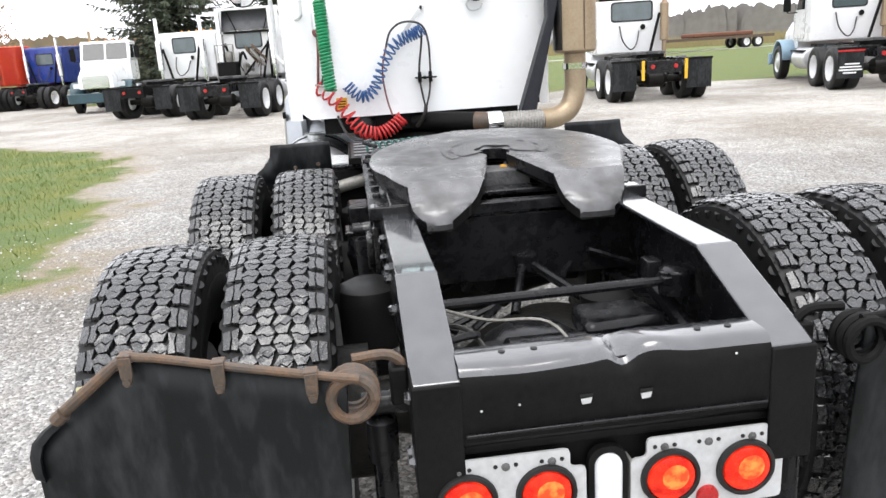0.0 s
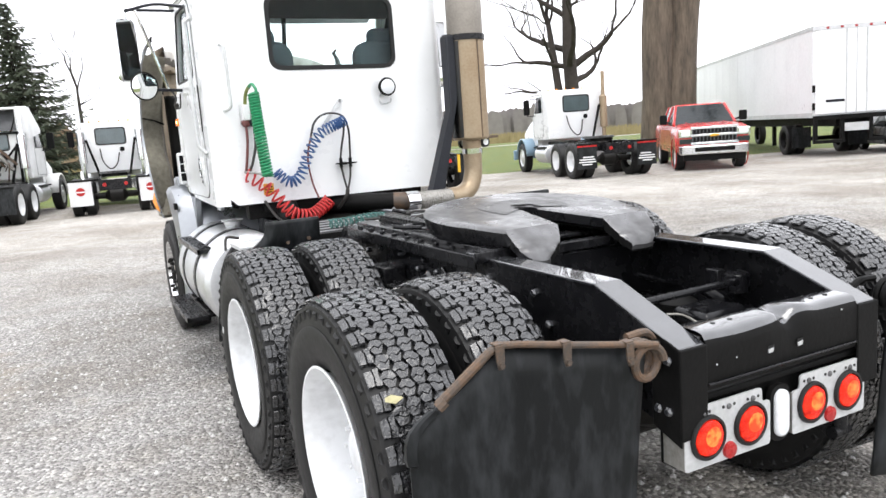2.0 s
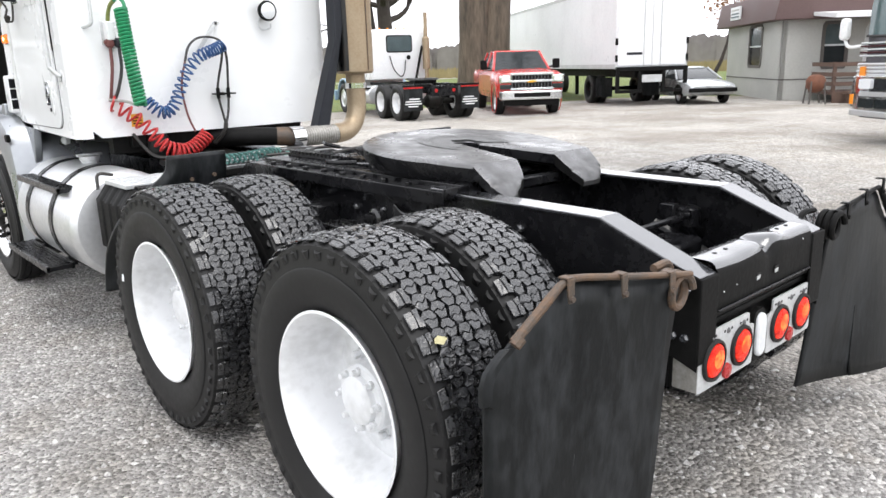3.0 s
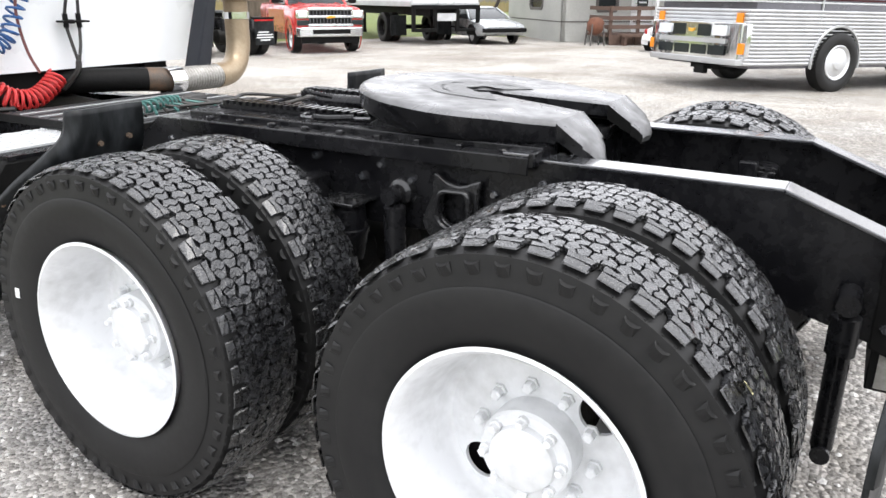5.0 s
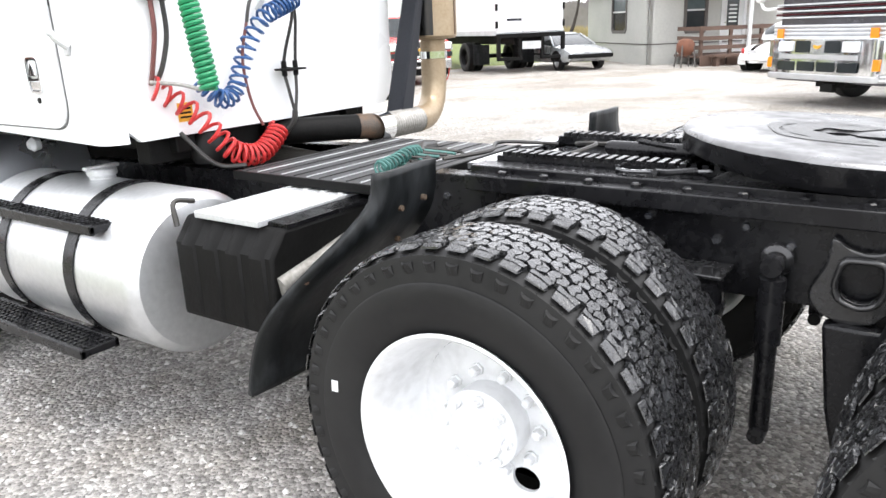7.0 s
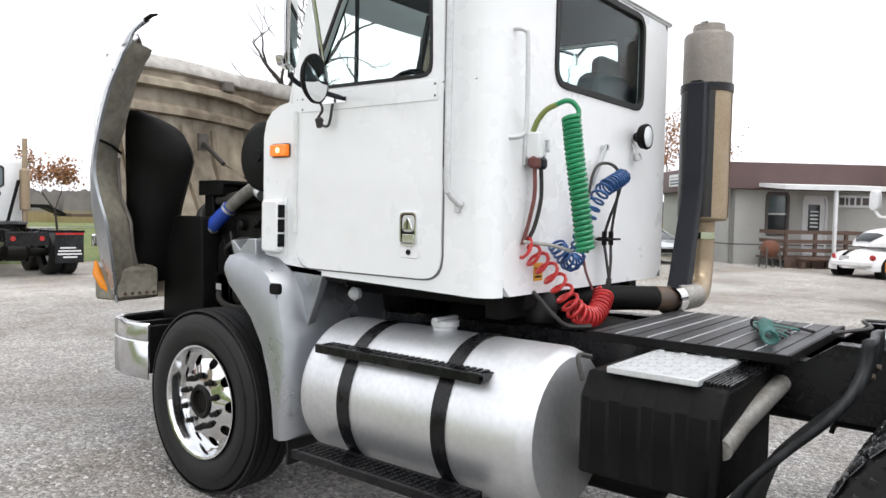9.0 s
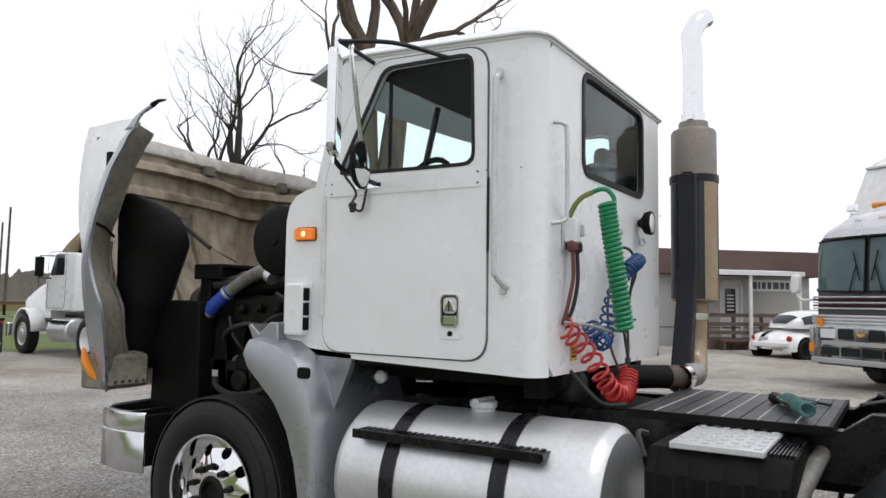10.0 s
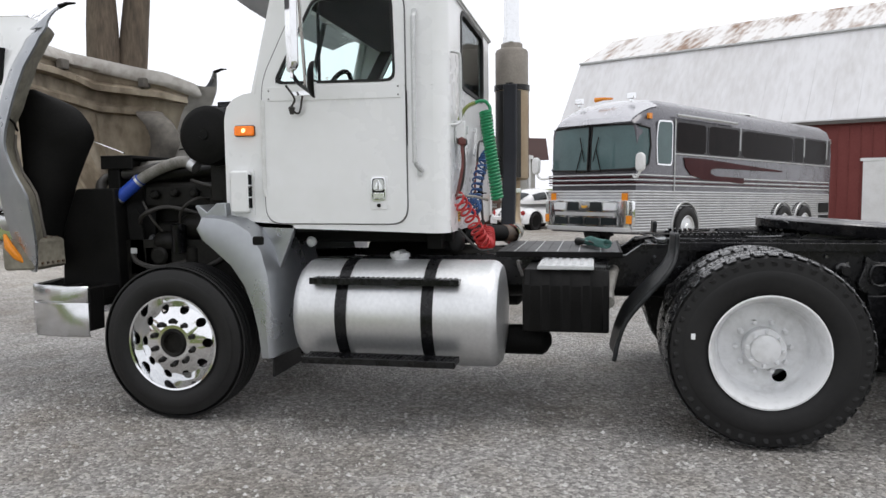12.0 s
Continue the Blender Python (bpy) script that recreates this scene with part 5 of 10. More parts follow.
    part("mirror_post", Geo().tube([(sgn * (CX + 0.37), 4.70, 2.70), (sgn * (CX + 0.37), 4.70, 2.12)], 0.011, 8), CHROME, mi, "chrome mirror post")
    part("mirror_brace", Geo().tube([(sgn * (CX + 0.30), 4.68, 2.69), (sgn * (CX + 0.12), 4.72, 2.10)], 0.011, 8), CHROME, mi, "chrome diagonal brace")
    body = Geo().prism(rounded(-0.095, 0.095, -0.235, 0.235, 0.04), "y", -0.02, 0.02)
    part("mirror_housing", body, CHROME, mi, "tall rectangular chrome mirror", bevel=0.012, at=pose(sgn * (CX + 0.39), 4.69, 2.39, 0, 0, -sgn * 33))
    part("mirror_face", Geo().prism(rounded(-0.085, 0.085, -0.22, 0.22, 0.035), "y", -0.024, -0.021), MIRROR, mi, "mirror glass", at=pose(sgn * (CX + 0.39), 4.69, 2.39, 0, 0, -sgn * 33))
    cvx = part("convex_mirror", Geo().lathe([(0.030, 0.0), (0.028, 0.05), (0.015, 0.09), (0.0, 0.105), (-0.012, 0.107), (-0.014, 0.100)], (0, 0, 0), "y", 32), BLACK_DULL, mi, "round convex mirror in a black shell", at=pose(sgn * (CX + 0.31), 4.60, 2.115, 0, 0, -sgn * 18))
    part("convex_glass", Geo().lathe([(-0.013, 0.101), (-0.022, 0.06), (-0.026, 0.0)], (0, 0, 0), "y", 32), MIRROR, cvx)
    wire = Geo().tube(curve([(sgn * (CX + 0.10), 4.86, 2.12), (sgn * (CX + 0.06), 4.82, 2.04), (sgn * (CX + 0.07), 4.84, 1.98), (sgn * (CX + 0.04), 4.80, 1.955), (sgn * (CX + 0.03), 4.78, 2.06)], 5), 0.007, 6)
    wire.lathe([(0, 0.012), (0.04, 0.022), (0.05, 0.012)], (sgn * (CX + 0.06), 4.84, 1.945), "z", 10)
    part("mirror_cable", wire, BLACK_HOSE, mi)
    part("mirror_foot", Geo().box(min(sgn * CX, sgn * (CX + 0.02)), max(sgn * CX, sgn * (CX + 0.02)), 4.70, 4.86, 2.065, 2.09), CHROME, mi)

# clearance lamps on the roof
for x in (-0.80, 0.0, 0.80):
    part("clearance_lamp", Geo().lathe([(0, 0.05), (0.02, 0.048), (0.04, 0.025), (0.045, 0)], (x, 4.62, 2.80 if x == 0 else 2.765), "z", 16), AMBER_DULL, cab)
part("roof_bolt", Geo().lathe([(0, 0.02), (0.025, 0.012)], (-0.55, 3.98, 2.775), "z", 10), ALU_PLATE, cab)

# back of the cab: grab rail, lamp, air and electric lines
part("rear_grab_handle", Geo().tube(curve([(-0.80, CB + 0.005, 2.32), (-0.79, CB - 0.045, 2.31), (-0.78, CB - 0.055, 2.26), (-0.775, CB - 0.055, 1.94), (-0.785, CB - 0.045, 1.88), (-0.82, CB + 0.01, 1.865)], 6), 0.010, 8), ALU_PLATE, cab)
lamp = part("work_lamp", Geo().lathe([(-0.055, 0.058), (-0.06, 0.066), (-0.05, 0.07), (-0.02, 0.062), (0.0, 0.03), (0.02, 0.02)], (0.40, CB - 0.03, 1.985), "y", 28), BLACK_DULL, cab, "round black work lamp")
part("lamp_lens", Geo().lathe([(-0.061, 0.056), (-0.066, 0.04), (-0.068, 0)], (0.40, CB - 0.03, 1.985), "y", 24), CLEAR_LENS, lamp)
part("lamp_wire", Geo().tube(curve([(0.37, CB - 0.02, 1.94), (0.34, CB - 0.04, 1.90), (0.37, CB - 0.03, 1.86), (0.43, CB - 0.04, 1.87), (0.45, CB - 0.02, 1.90)], 6), 0.006, 6), ALU_PLATE, lamp)
YH = CB - 0.09
box = part("air_valve_block", Geo().box(-0.700, -0.655, CB - 0.070, CB, 1.79, 1.90).box(-0.652, -0.615, CB - 0.060, CB, 1.80, 1.87), WHITE, cab, "white air valve block with red and blue couplings", bevel=0.006)
for dx, m in ((-0.685, DULL_RED), (-0.632, NAVY)):
    part("gladhand", Geo().lathe([(1.745, 0.014), (1.755, 0.026), (1.785, 0.026), (1.80, 0.015)], (dx, CB - 0.045, 0), "z", 14).box(dx - 0.030, dx + 0.012, CB - 0.06, CB - 0.03, 1.765, 1.79), m, box, bevel=0.003)
part("valve_bracket", Geo().box(-0.715, -0.60, CB - 0.014, CB - 0.002, 1.76, 1.905).box(-0.625, -0.610, CB - 0.075, CB, 1.82, 1.875), ALU_PLATE, box, bevel=0.003)
green = part("coiled_cable", Geo().tube(coil([(-0.645, 3.672, 1.965), (-0.642, 3.655, 1.83), (-0.638, 3.635, 1.69), (-0.632, 3.615, 1.545), (-0.624, 3.598, 1.40)], 0.033, 27), 0.0105, 6), GREEN_HOSE, cab, "green coiled electric cable")
part("cable_loop", Geo().tube(curve([(-0.655, 3.735, 2.016), (-0.650, 3.700, 2.028), (-0.643, 3.668, 2.022), (-0.632, 3.645, 1.990), (-0.640, 3.640, 1.955)], 6), 0.011, 8), GREEN_HOSE, green)
part("cable_sheath", Geo().tube(curve([(-0.672, 3.838, 1.905), (-0.670, 3.815, 1.955), (-0.664, 3.780, 1.995), (-0.655, 3.735, 2.016)], 6), 0.0125, 8), OLIVE_HOSE, green, "faded yellow-green cable sheath")
part("coiled_hose", Geo().tube(coil([(0.015, 3.735, 1.752), (-0.02, 3.735, 1.735), (-0.055, 3.738, 1.722), (-0.10, 3.742, 1.705), (-0.155, 3.75, 1.680), (-0.215, 3.765, 1.615), (-0.262, 3.78, 1.535), (-0.30, 3.788, 1.45),
                                             (-0.335, 3.785, 1.38), (-0.385, 3.780, 1.340), (-0.435, 3.780, 1.340), (-0.485, 3.79, 1.385), (-0.515, 3.80, 1.42)], 0.037, 25), 0.0065, 6), BLUE_HOSE, cab, "blue coiled air hose")
part("coiled_hose", Geo().tube(coil([(-0.715, 3.850, 1.415), (-0.635, 3.815, 1.350), (-0.550, 3.775, 1.262), (-0.490, 3.745, 1.174), (-0.445, 3.722, 1.118), (-0.39, 3.710, 1.094), (-0.335, 3.706, 1.086), (-0.28, 3.710, 1.098), (-0.235, 3.716, 1.122), (-0.19, 3.725, 1.150), (-0.155, 3.735, 1.180)], 0.044, 20), 0.0080, 6), RED_HOSE, cab, "red coiled air hose")
for pts, m, r in (([(-0.685, CB - 0.045, 1.75), (-0.69, CB - 0.05, 1.63), (-0.705, CB - 0.03, 1.50), (-0.715, 3.850, 1.42)], DULL_RED, 0.010), ([(-0.632, CB - 0.045, 1.75), (-0.635, CB - 0.05, 1.62), (-0.665, CB - 0.04, 1.50), (-0.690, 3.845, 1.43)], BLACK_HOSE, 0.010),
                  ([(0.012, 3.735, 1.755), (0.005, 3.75, 1.66), (-0.012, 3.79, 1.53), (-0.016, 3.81, 1.44), (-0.006, 3.80, 1.34), (0.012, 3.79, 1.23)], BLACK_HOSE, 0.008),
                  ([(-0.232, 3.79, 1.655), (-0.20, 3.79, 1.745), (-0.135, 3.79, 1.800), (-0.05, 3.775, 1.808), (0.022, 3.765, 1.775), (0.055, 3.775, 1.68), (0.062, 3.80, 1.54), (0.060, 3.81, 1.44), (0.045, 3.80, 1.33), (0.014, 3.79, 1.23)], BLACK_HOSE, 0.008),
                  ([(-0.232, 3.79, 1.655), (-0.262, 3.80, 1.54), (-0.268, 3.80, 1.44), (-0.25, 3.79, 1.30), (-0.225, 3.76, 1.20)], DULL_RED, 0.007), ([(0.013, 3.79, 1.24), (0.0, 3.80, 1.18), (-0.05, CB, 1.10)], BLACK_HOSE, 0.015),
                  ([(-0.60, CB, 1.21), (-0.55, YH, 1.10), (-0.50, YH - 0.04, 1.06), (-0.44, YH - 0.12, 1.06)], BLACK_HOSE, 0.010), ([(-0.725, 3.840, 1.432), (-0.66, 3.74, 1.42), (-0.615, 3.66, 1.395)], SILVER_PIPE, 0.009)):
    part("air_hose", Geo().tube(curve(pts, 6), r, 6), m, cab)
hb = Geo().prism([(-0.135, 1.715), (-0.115, 1.70), (0.030, 1.885), (0.052, 1.890), (0.056, 1.905), (0.020, 1.915), (0.012, 1.900)], "y", CB - 0.035, CB - 0.026)
hb.box(0.018, 0.034, CB - 0.035, CB, 1.885, 1.91)
part("hose_hanger", hb, ALU_PLATE, cab, "bent metal hose hanger")
part("hose_clamp", Geo().prism(rounded(-0.045, 0.10, 1.431, 1.441, 0.004), "y", 3.775, 3.845).lathe([(1.405, 0.013), (1.475, 0.013)], (-0.014, 3.81, 0), "z", 10).lathe([(1.405, 0.013), (1.475, 0.013)], (0.060, 3.81, 0), "z", 10).box(0.015, 0.03, 3.80, CB, 1.425, 1.445), BLACK_DULL, cab, "black two-line hose clamp")
part("warning_sticker", Geo().box(-0.60, -0.525, CB - 0.003, CB - 0.001, 1.255, 1.335), YELLOW, cab, "small yellow warning sticker with unreadable lines")
for k in range(3):
    part("sticker_line", Geo().box(-0.59, -0.535, CB - 0.0045, CB - 0.003, 1.27 + 0.018 * k, 1.278 + 0.018 * k), BLACK_DULL, cab)

# ---------------------------------------------------------------- exhaust
MX, MY = 1.052, 3.69
ex = part("exhaust_muffler", Geo().lathe([(1.535, 0.06), (1.54, 0.13), (1.555, 0.142), (2.33, 0.142), (2.33, 0.138)], (MX, MY, 0), "z", 40), HEATED, truck, "upright heat-stained exhaust muffler")
part("muffler_top", Geo().lathe([(2.33, 0.141), (2.625, 0.141), (2.645, 0.13), (2.66, 0.095), (2.70, 0.09), (2.70, 0.07)], (MX, MY, 0), "z", 40), HEATED_GREY, ex)
part("muffler_band", Geo().lathe([(2.30, 0.144), (2.30, 0.153), (2.345, 0.153), (2.345, 0.144)], (MX, MY, 0), "z", 40, cap=False).box(MX - 0.19, MX - 0.10, MY - 0.03, MY + 0.03, 2.295, 2.35), BLACK, ex)
stack_pts = curve([(MX, MY, 2.66), (MX, MY, 2.9), (MX, MY, 3.15), (MX + 0.01, MY + 0.01, 3.27), (MX + 0.06, MY - 0.02, 3.38), (MX + 0.13, MY - 0.05, 3.43)], 6)
part("exhaust_tip", Geo().tube(stack_pts, 0.064, 24, cap=False), CHROME, ex, "curved chrome exhaust stack")
part("stack_clamp", Geo().lathe([(2.70, 0.068), (2.70, 0.075), (2.755, 0.075), (2.755, 0.068)], (MX, MY, 0), "z", 28, cap=False).box(MX - 0.1, MX - 0.06, MY - 0.02, MY + 0.02, 2.705, 2.75), CHROME, ex)
# dark strip laid over the muffler's left side as its shade
shade_rows = [[(MX + r * math.cos(radians(a)), MY + r * math.sin(radians(a)), z) for r in (0.1435, 0.147) for z in ((1.56, 2.295) if r < 0.145 else (2.295, 1.56))] for a in range(116, 220, 6)]
part("shade_strip", Geo().strip(shade_rows, closed=True, cap=True), MUFFLER_SHADE, ex, "dark strip for the shade on the muffler side")
part("muffler_seam", Geo().box(MX + 0.02, MX + 0.028, MY - 0.144, MY - 0.138, 1.56, 2.33), RUST, ex)
elbow = curve([(MX, MY, 1.56), (MX, MY, 1.40), (MX - 0.005, MY, 1.27), (MX - 0.05, MY - 0.01, 1.17), (MX - 0.14, MY - 0.03, 1.118), (MX - 0.26, MY - 0.05, 1.108)], 7)
part("exhaust_elbow", Geo().tube(elbow, 0.073, 24), HEATED, ex, "heat-stained exhaust elbow")
part("elbow_clamp", Geo().lathe([(1.43, 0.076), (1.43, 0.082), (1.47, 0.082), (1.47, 0.076)], (MX, MY, 0), "z", 24, cap=False), CHROME, ex)
part("flex_pipe", Geo().lathe([(0.50 + 0.01 * k, 0.066 + 0.005 * (k % 2)) for k in range(31)], (0, 3.635, 1.109), "x", 24), SILVER_PIPE, ex, "ribbed steel flex pipe")
part("rear_pipe", Geo().tube([(0.50, 3.63, 1.11), (0.40, 3.66, 1.12), (0.34, 3.69, 1.123)], [0.066, 0.066, 0.066], 24), RUST, ex)
part("down_pipe", Geo().tube([(0.345, 3.687, 1.123), (0.20, 3.76, 1.13), (-0.05, 3.95, 1.13)], 0.064, 24), BLACK_DULL, ex)
for x in (0.46,):
    part("pipe_clamp", Geo().lathe([(x - 0.05, 0.072), (x - 0.05, 0.078), (x + 0.05, 0.078), (x + 0.05, 0.072)], (0, 3.635, 1.109), "x", 24, cap=False), CHROME, ex)
strut = Geo().prism([(MX - 0.20, 2.34), (MX - 0.12, 2.34), (MX - 0.12, 1.90), (0.735, 1.065), (0.615, 1.065), (MX - 0.20, 1.78)], "y", MY - 0.06, MY + 0.05)
part("exhaust_strut", strut, NAVY, ex, "dark steel exhaust strut", bevel=0.01)

# ---------------------------------------------------------------- deck, battery box, tank, steps
deck = part("deck_plate", Geo().box(-0.53, 0.49, 2.82, 3.62, 1.028, 1.052), DECK, truck, "black tread-plate deck behind the cab", bevel=0.004)
for k in range(11):
    y = 2.87 + 0.07 * k
    part("deck_rib", Geo().box(-0.51, 0.47, y, y + 0.0045, 1.052, 1.056), ALU_PLATE if k % 2 else DECK, deck)
part("deck_edge", Geo().box(-0.53, 0.49, 2.806, 2.822, 1.02, 1.056).box(-0.545, -0.53, 2.806, 3.62, 1.02, 1.056), BLACK_DULL, deck, bevel=0.003)
teal = part("coiled_cable", Geo().tube(coil([(-0.45, 2.90, 1.10), (-0.30, 2.95, 1.095), (-0.14, 3.00, 1.10), (-0.02, 3.03, 1.09)], 0.026, 12), 0.006, 6), TEAL_HOSE, truck, "faded teal coiled cable on the deck")
part("cable_plug", Geo().tube([(0.0, 3.03, 1.085), (0.10, 3.10, 1.08), (0.20, 3.10, 1.08)], [0.015, 0.03, 0.02], 10), BLACK_HOSE, teal)
for k in range(5):
    a = 0.5 * k
    part("cable_tangle", Geo().tube(curve([(-0.30 + 0.06 * k, 2.92, 1.065), (-0.2 + 0.05 * k, 3.02 + 0.05 * math.sin(a), 1.10), (-0.05 + 0.05 * k, 2.95, 1.07), (0.1, 3.1 - 0.06 * k, 1.065)], 5), 0.007, 5), TEAL_HOSE if k % 2 else BLACK_HOSE, teal)
for pts in ([(-0.28, 2.72, 1.12), (-0.10, 2.62, 1.13), (0.05, 2.66, 1.14), (0.15, 2.45, 1.13)], [(-0.25, 2.3, 1.13), (-0.05, 2.2, 1.17), (0.12, 2.35, 1.14), (0.2, 2.1, 1.14)]):
    part("air_line", Geo().tube(curve(pts, 6), 0.008, 6), BLACK_HOSE, truck)
part("frame_plate", Geo().box(-0.20, 0.25, 2.05, 2.45, 1.10, 1.112).box(-0.33, 0.33, 2.50, 2.58, 1.10, 1.125), RAILTOP, truck, bevel=0.003)
bb = part("battery_box", Geo().prism([(-0.43, 0.62), (-1.02, 0.62), (-1.02, 0.90), (-0.955, 0.985), (-0.43, 0.985)], "y", 2.895, 3.40), BLACK_DULL, truck, "black ribbed battery box", bevel=0.012)
for k in range(4):
    y0, y1 = 2.925 + 0.118 * k, 3.012 + 0.118 * k
    part("box_rib", Geo().add([(-x, y, z) for x, z, d in ((1.018, 0.63, 0.014), (1.028, 0.645, 0.014), (1.028, 0.894, 0.014), (0.962, 0.983, 0.014)) for y in (y0 + d, y1 - d)] + [(-1.017, y0, 0.63), (-1.017, y1, 0.63), (-1.017, y0, 0.898), (-1.017, y1, 0.898), (-0.952, y0, 0.984), (-0.952, y1, 0.984)],
                               [(0, 1, 3, 2), (2, 3, 5, 4), (4, 5, 7, 6), (8, 0, 2, 10), (10, 2, 4), (10, 4, 6, 12), (1, 9, 11, 3), (3, 11, 5), (5, 11, 13, 7)]), BLACK_DULL, bb)
for k in range(8):
    part("lid_rib", Geo().box(-0.94, -0.46, 2.905 + 0.013 * k - 0.012, 2.911 + 0.013 * k - 0.012, 0.985, 1.0), BLACK, bb)
lid = part("step_plate", Geo().box(-0.985, -0.42, 2.985, 3.315, 0.987, 1.012), ALU_PLATE, bb, "white aluminium step plate with raised grips", bevel=0.004)
for i in range(13):
    for j in range(7):
        if (i + j) % 2 == 0:
            part("grip", mesh_of("grip", Geo().box(-0.016, 0.016, -0.012, 0.012, 0, 0.004), ALU_PLATE, 0) if i + j == 0 else bpy.data.meshes["grip"], ALU_PLATE, lid, at=pose(-0.955 + 0.042 * i, 3.01 + 0.046 * j, 1.012))
part("box_strap", Geo().tube(curve([(-1.0, 3.40, 0.95), (-0.98, 3.43, 1.03), (-0.90, 3.42, 1.02)], 5), 0.010, 6), BLACK_HOSE, bb)

TX, TZ, TR = -0.80, 0.688, 0.335
prof = [(3.525, 0.0), (3.530, 0.22), (3.545, 0.30), (3.575, 0.328), (3.60, 0.335), (4.765, 0.335), (4.79, 0.328), (4.82, 0.30), (4.835, 0.22), (4.84, 0.0)]
tank = part("fuel_tank", Geo().lathe(prof, (TX, 0, TZ), "y", 64), ALU, truck, "brushed aluminium cylindrical fuel tank")
for y in (4.50, 3.96):
    st = Geo().lathe([(y - 0.036, TR + 0.001), (y - 0.036, TR + 0.007), (y + 0.036, TR + 0.007), (y + 0.036, TR + 0.001)], (TX, 0, TZ), "y", 64, cap=False)
    part("tank_strap", st, BLACK, tank, "black steel tank strap")
cp = Geo().lathe([(TZ + TR - 0.02, 0.055), (TZ + TR + 0.012, 0.055), (TZ + TR + 0.014, 0.064), (TZ + TR + 0.040, 0.064), (TZ + TR + 0.046, 0.05)], (TX + 0.02, 4.21, 0), "z", 20)
cp.box(TX - 0.06, TX + 0.1, 4.195, 4.225, TZ + TR + 0.04, TZ + TR + 0.056)
part("tank_cap", cp, ALU_PLATE, tank, bevel=0.003)
for z, x0, x1, y0, y1, nm in ((0.93, -1.125, -0.985, 3.765, 4.70, "upper_step"), (0.465, -1.245, -1.085, 3.77, 4.715, "lower_step")):
    s = Geo().box(x0, x0 + 0.02, y0, y1, z - 0.035, z + 0.005).box(x1 - 0.02, x1, y0, y1, z - 0.035, z + 0.005).box(x0, x1, y0, y0 + 0.01, z - 0.03, z).box(x0, x1, y1 - 0.01, y1, z - 0.03, z)
    sp = part(nm, s, BLACK, tank, "black perforated steel step", bevel=0.003)
    for k in range(5):
        xx = x0 + 0.02 + (x1 - x0 - 0.04) * (k + 0.5) / 5
        t = Geo().box(xx - 0.011, xx + 0.011, y0 + 0.01, y1 - 0.01, z - 0.008, z)
        for q in range(28):
            yy = y0 + 0.03 + (y1 - y0 - 0.06) * q / 27
            t.box(xx - 0.007, xx + 0.007, yy - 0.008, yy + 0.008, z, z + 0.006)
        part("tread_bar", t, BLACK, sp, smooth=0)
    for y in (4.50, 3.96):
        part("step_bracket", Geo().prism([(x1 + 0.06, z + (0.03 if z > 0.6 else 0.0)), (x1 + 0.06, z - 0.05), (x0 + 0.03, z - 0.035), (x0 + 0.03, z - 0.01)], "y", y - 0.035, y + 0.035), BLACK, sp)
# frame-side plumbing under the cab
for nm, b in (("air_tank", ((3.26, 3.80), 0.10, (0.17, 0.655))), ("air_tank", ((3.5, 4.2), 0.13, (0.28, 0.70)))):
    (y0, y1), r, (x, z) = b
    part(nm, Geo().lathe([(y0, 0.03), (y0 + 0.03, r * 0.8), (y0 + 0.06, r), (y1 - 0.06, r), (y1 - 0.03, r * 0.8), (y1, 0.03)], (x - 0.62 if x < 0.2 else x, 0, z - (0.20 if x < 0.2 else 0.0)), "y", 24), BLACK_DULL, truck)
part("transmission", Geo().lathe([(3.0, 0.09), (3.3, 0.16), (3.9, 0.20), (4.4, 0.26), (4.6, 0.30)], (0, 0, 0.86), "y", 20), ENGINE, truck)
part("drive_shaft", Geo().lathe([(2.2, 0.055), (3.05, 0.055)], (0, 0, 0.75), "y", 14), BLACK_DULL, truck)
part("cab_mount", Geo().box(-0.70, 0.70, 3.95, 4.05, 1.08, 1.20).box(-0.60, -0.50, 3.9, 5.2, 1.12, 1.20).box(0.50, 0.60, 3.9, 5.2, 1.12, 1.20), BLACK_DULL, truck, bevel=0.006)
part("cab_air_spring", Geo().lathe([(1.05, 0.06), (1.08, 0.08), (1.15, 0.08), (1.19, 0.06)], (-0.42, 3.93, 0), "z", 20), RUBBER, truck)

# ---------------------------------------------------------------- front: fender, bumper, engine, open hood
fen = part("rear_front_fender", Geo(), SILVER, truck, "silver-grey moulded fender piece behind the steer wheel")
rows = []
arch = [(5.475, 1.25, 1.40), (5.435, 1.18, 1.345), (5.35, 1.11, 1.325), (5.245, 1.02, 1.305), (5.155, 0.89, 1.22), (5.10, 0.74, 1.05), (5.07, 0.60, 0.85), (5.05, 0.43, 0.43)]
for k in range(8):
    y_in, z_in, _ = arch[k]
    s = k / 7
    y_out = [5.42, 5.31, 5.205, 5.10, 5.02, 4.98, 4.96, 4.95][k]
    z_out = [1.325, 1.315, 1.295, 1.235, 1.11, 0.95, 0.75, 0.43][k]
    rows.append([(-0.42, y_out - 0.08, z_out - 0.02), (-0.70, y_out - 0.05, z_out), (-0.98, y_out, z_out), (-1.06, y_out + 0.025, z_out - 0.02), (-1.085, (y_out + y_in) / 2, (z_out + z_in) / 2 - 0.02), (-1.075, y_in, z_in - 0.02), (-1.03, y_in + 0.012, z_in - 0.03), (-0.42, y_in + 0.02, z_in - 0.03)])
fen.data = mesh_of("rear_front_fender", Geo().strip(rows, closed=True, cap=True), SILVER, 40)
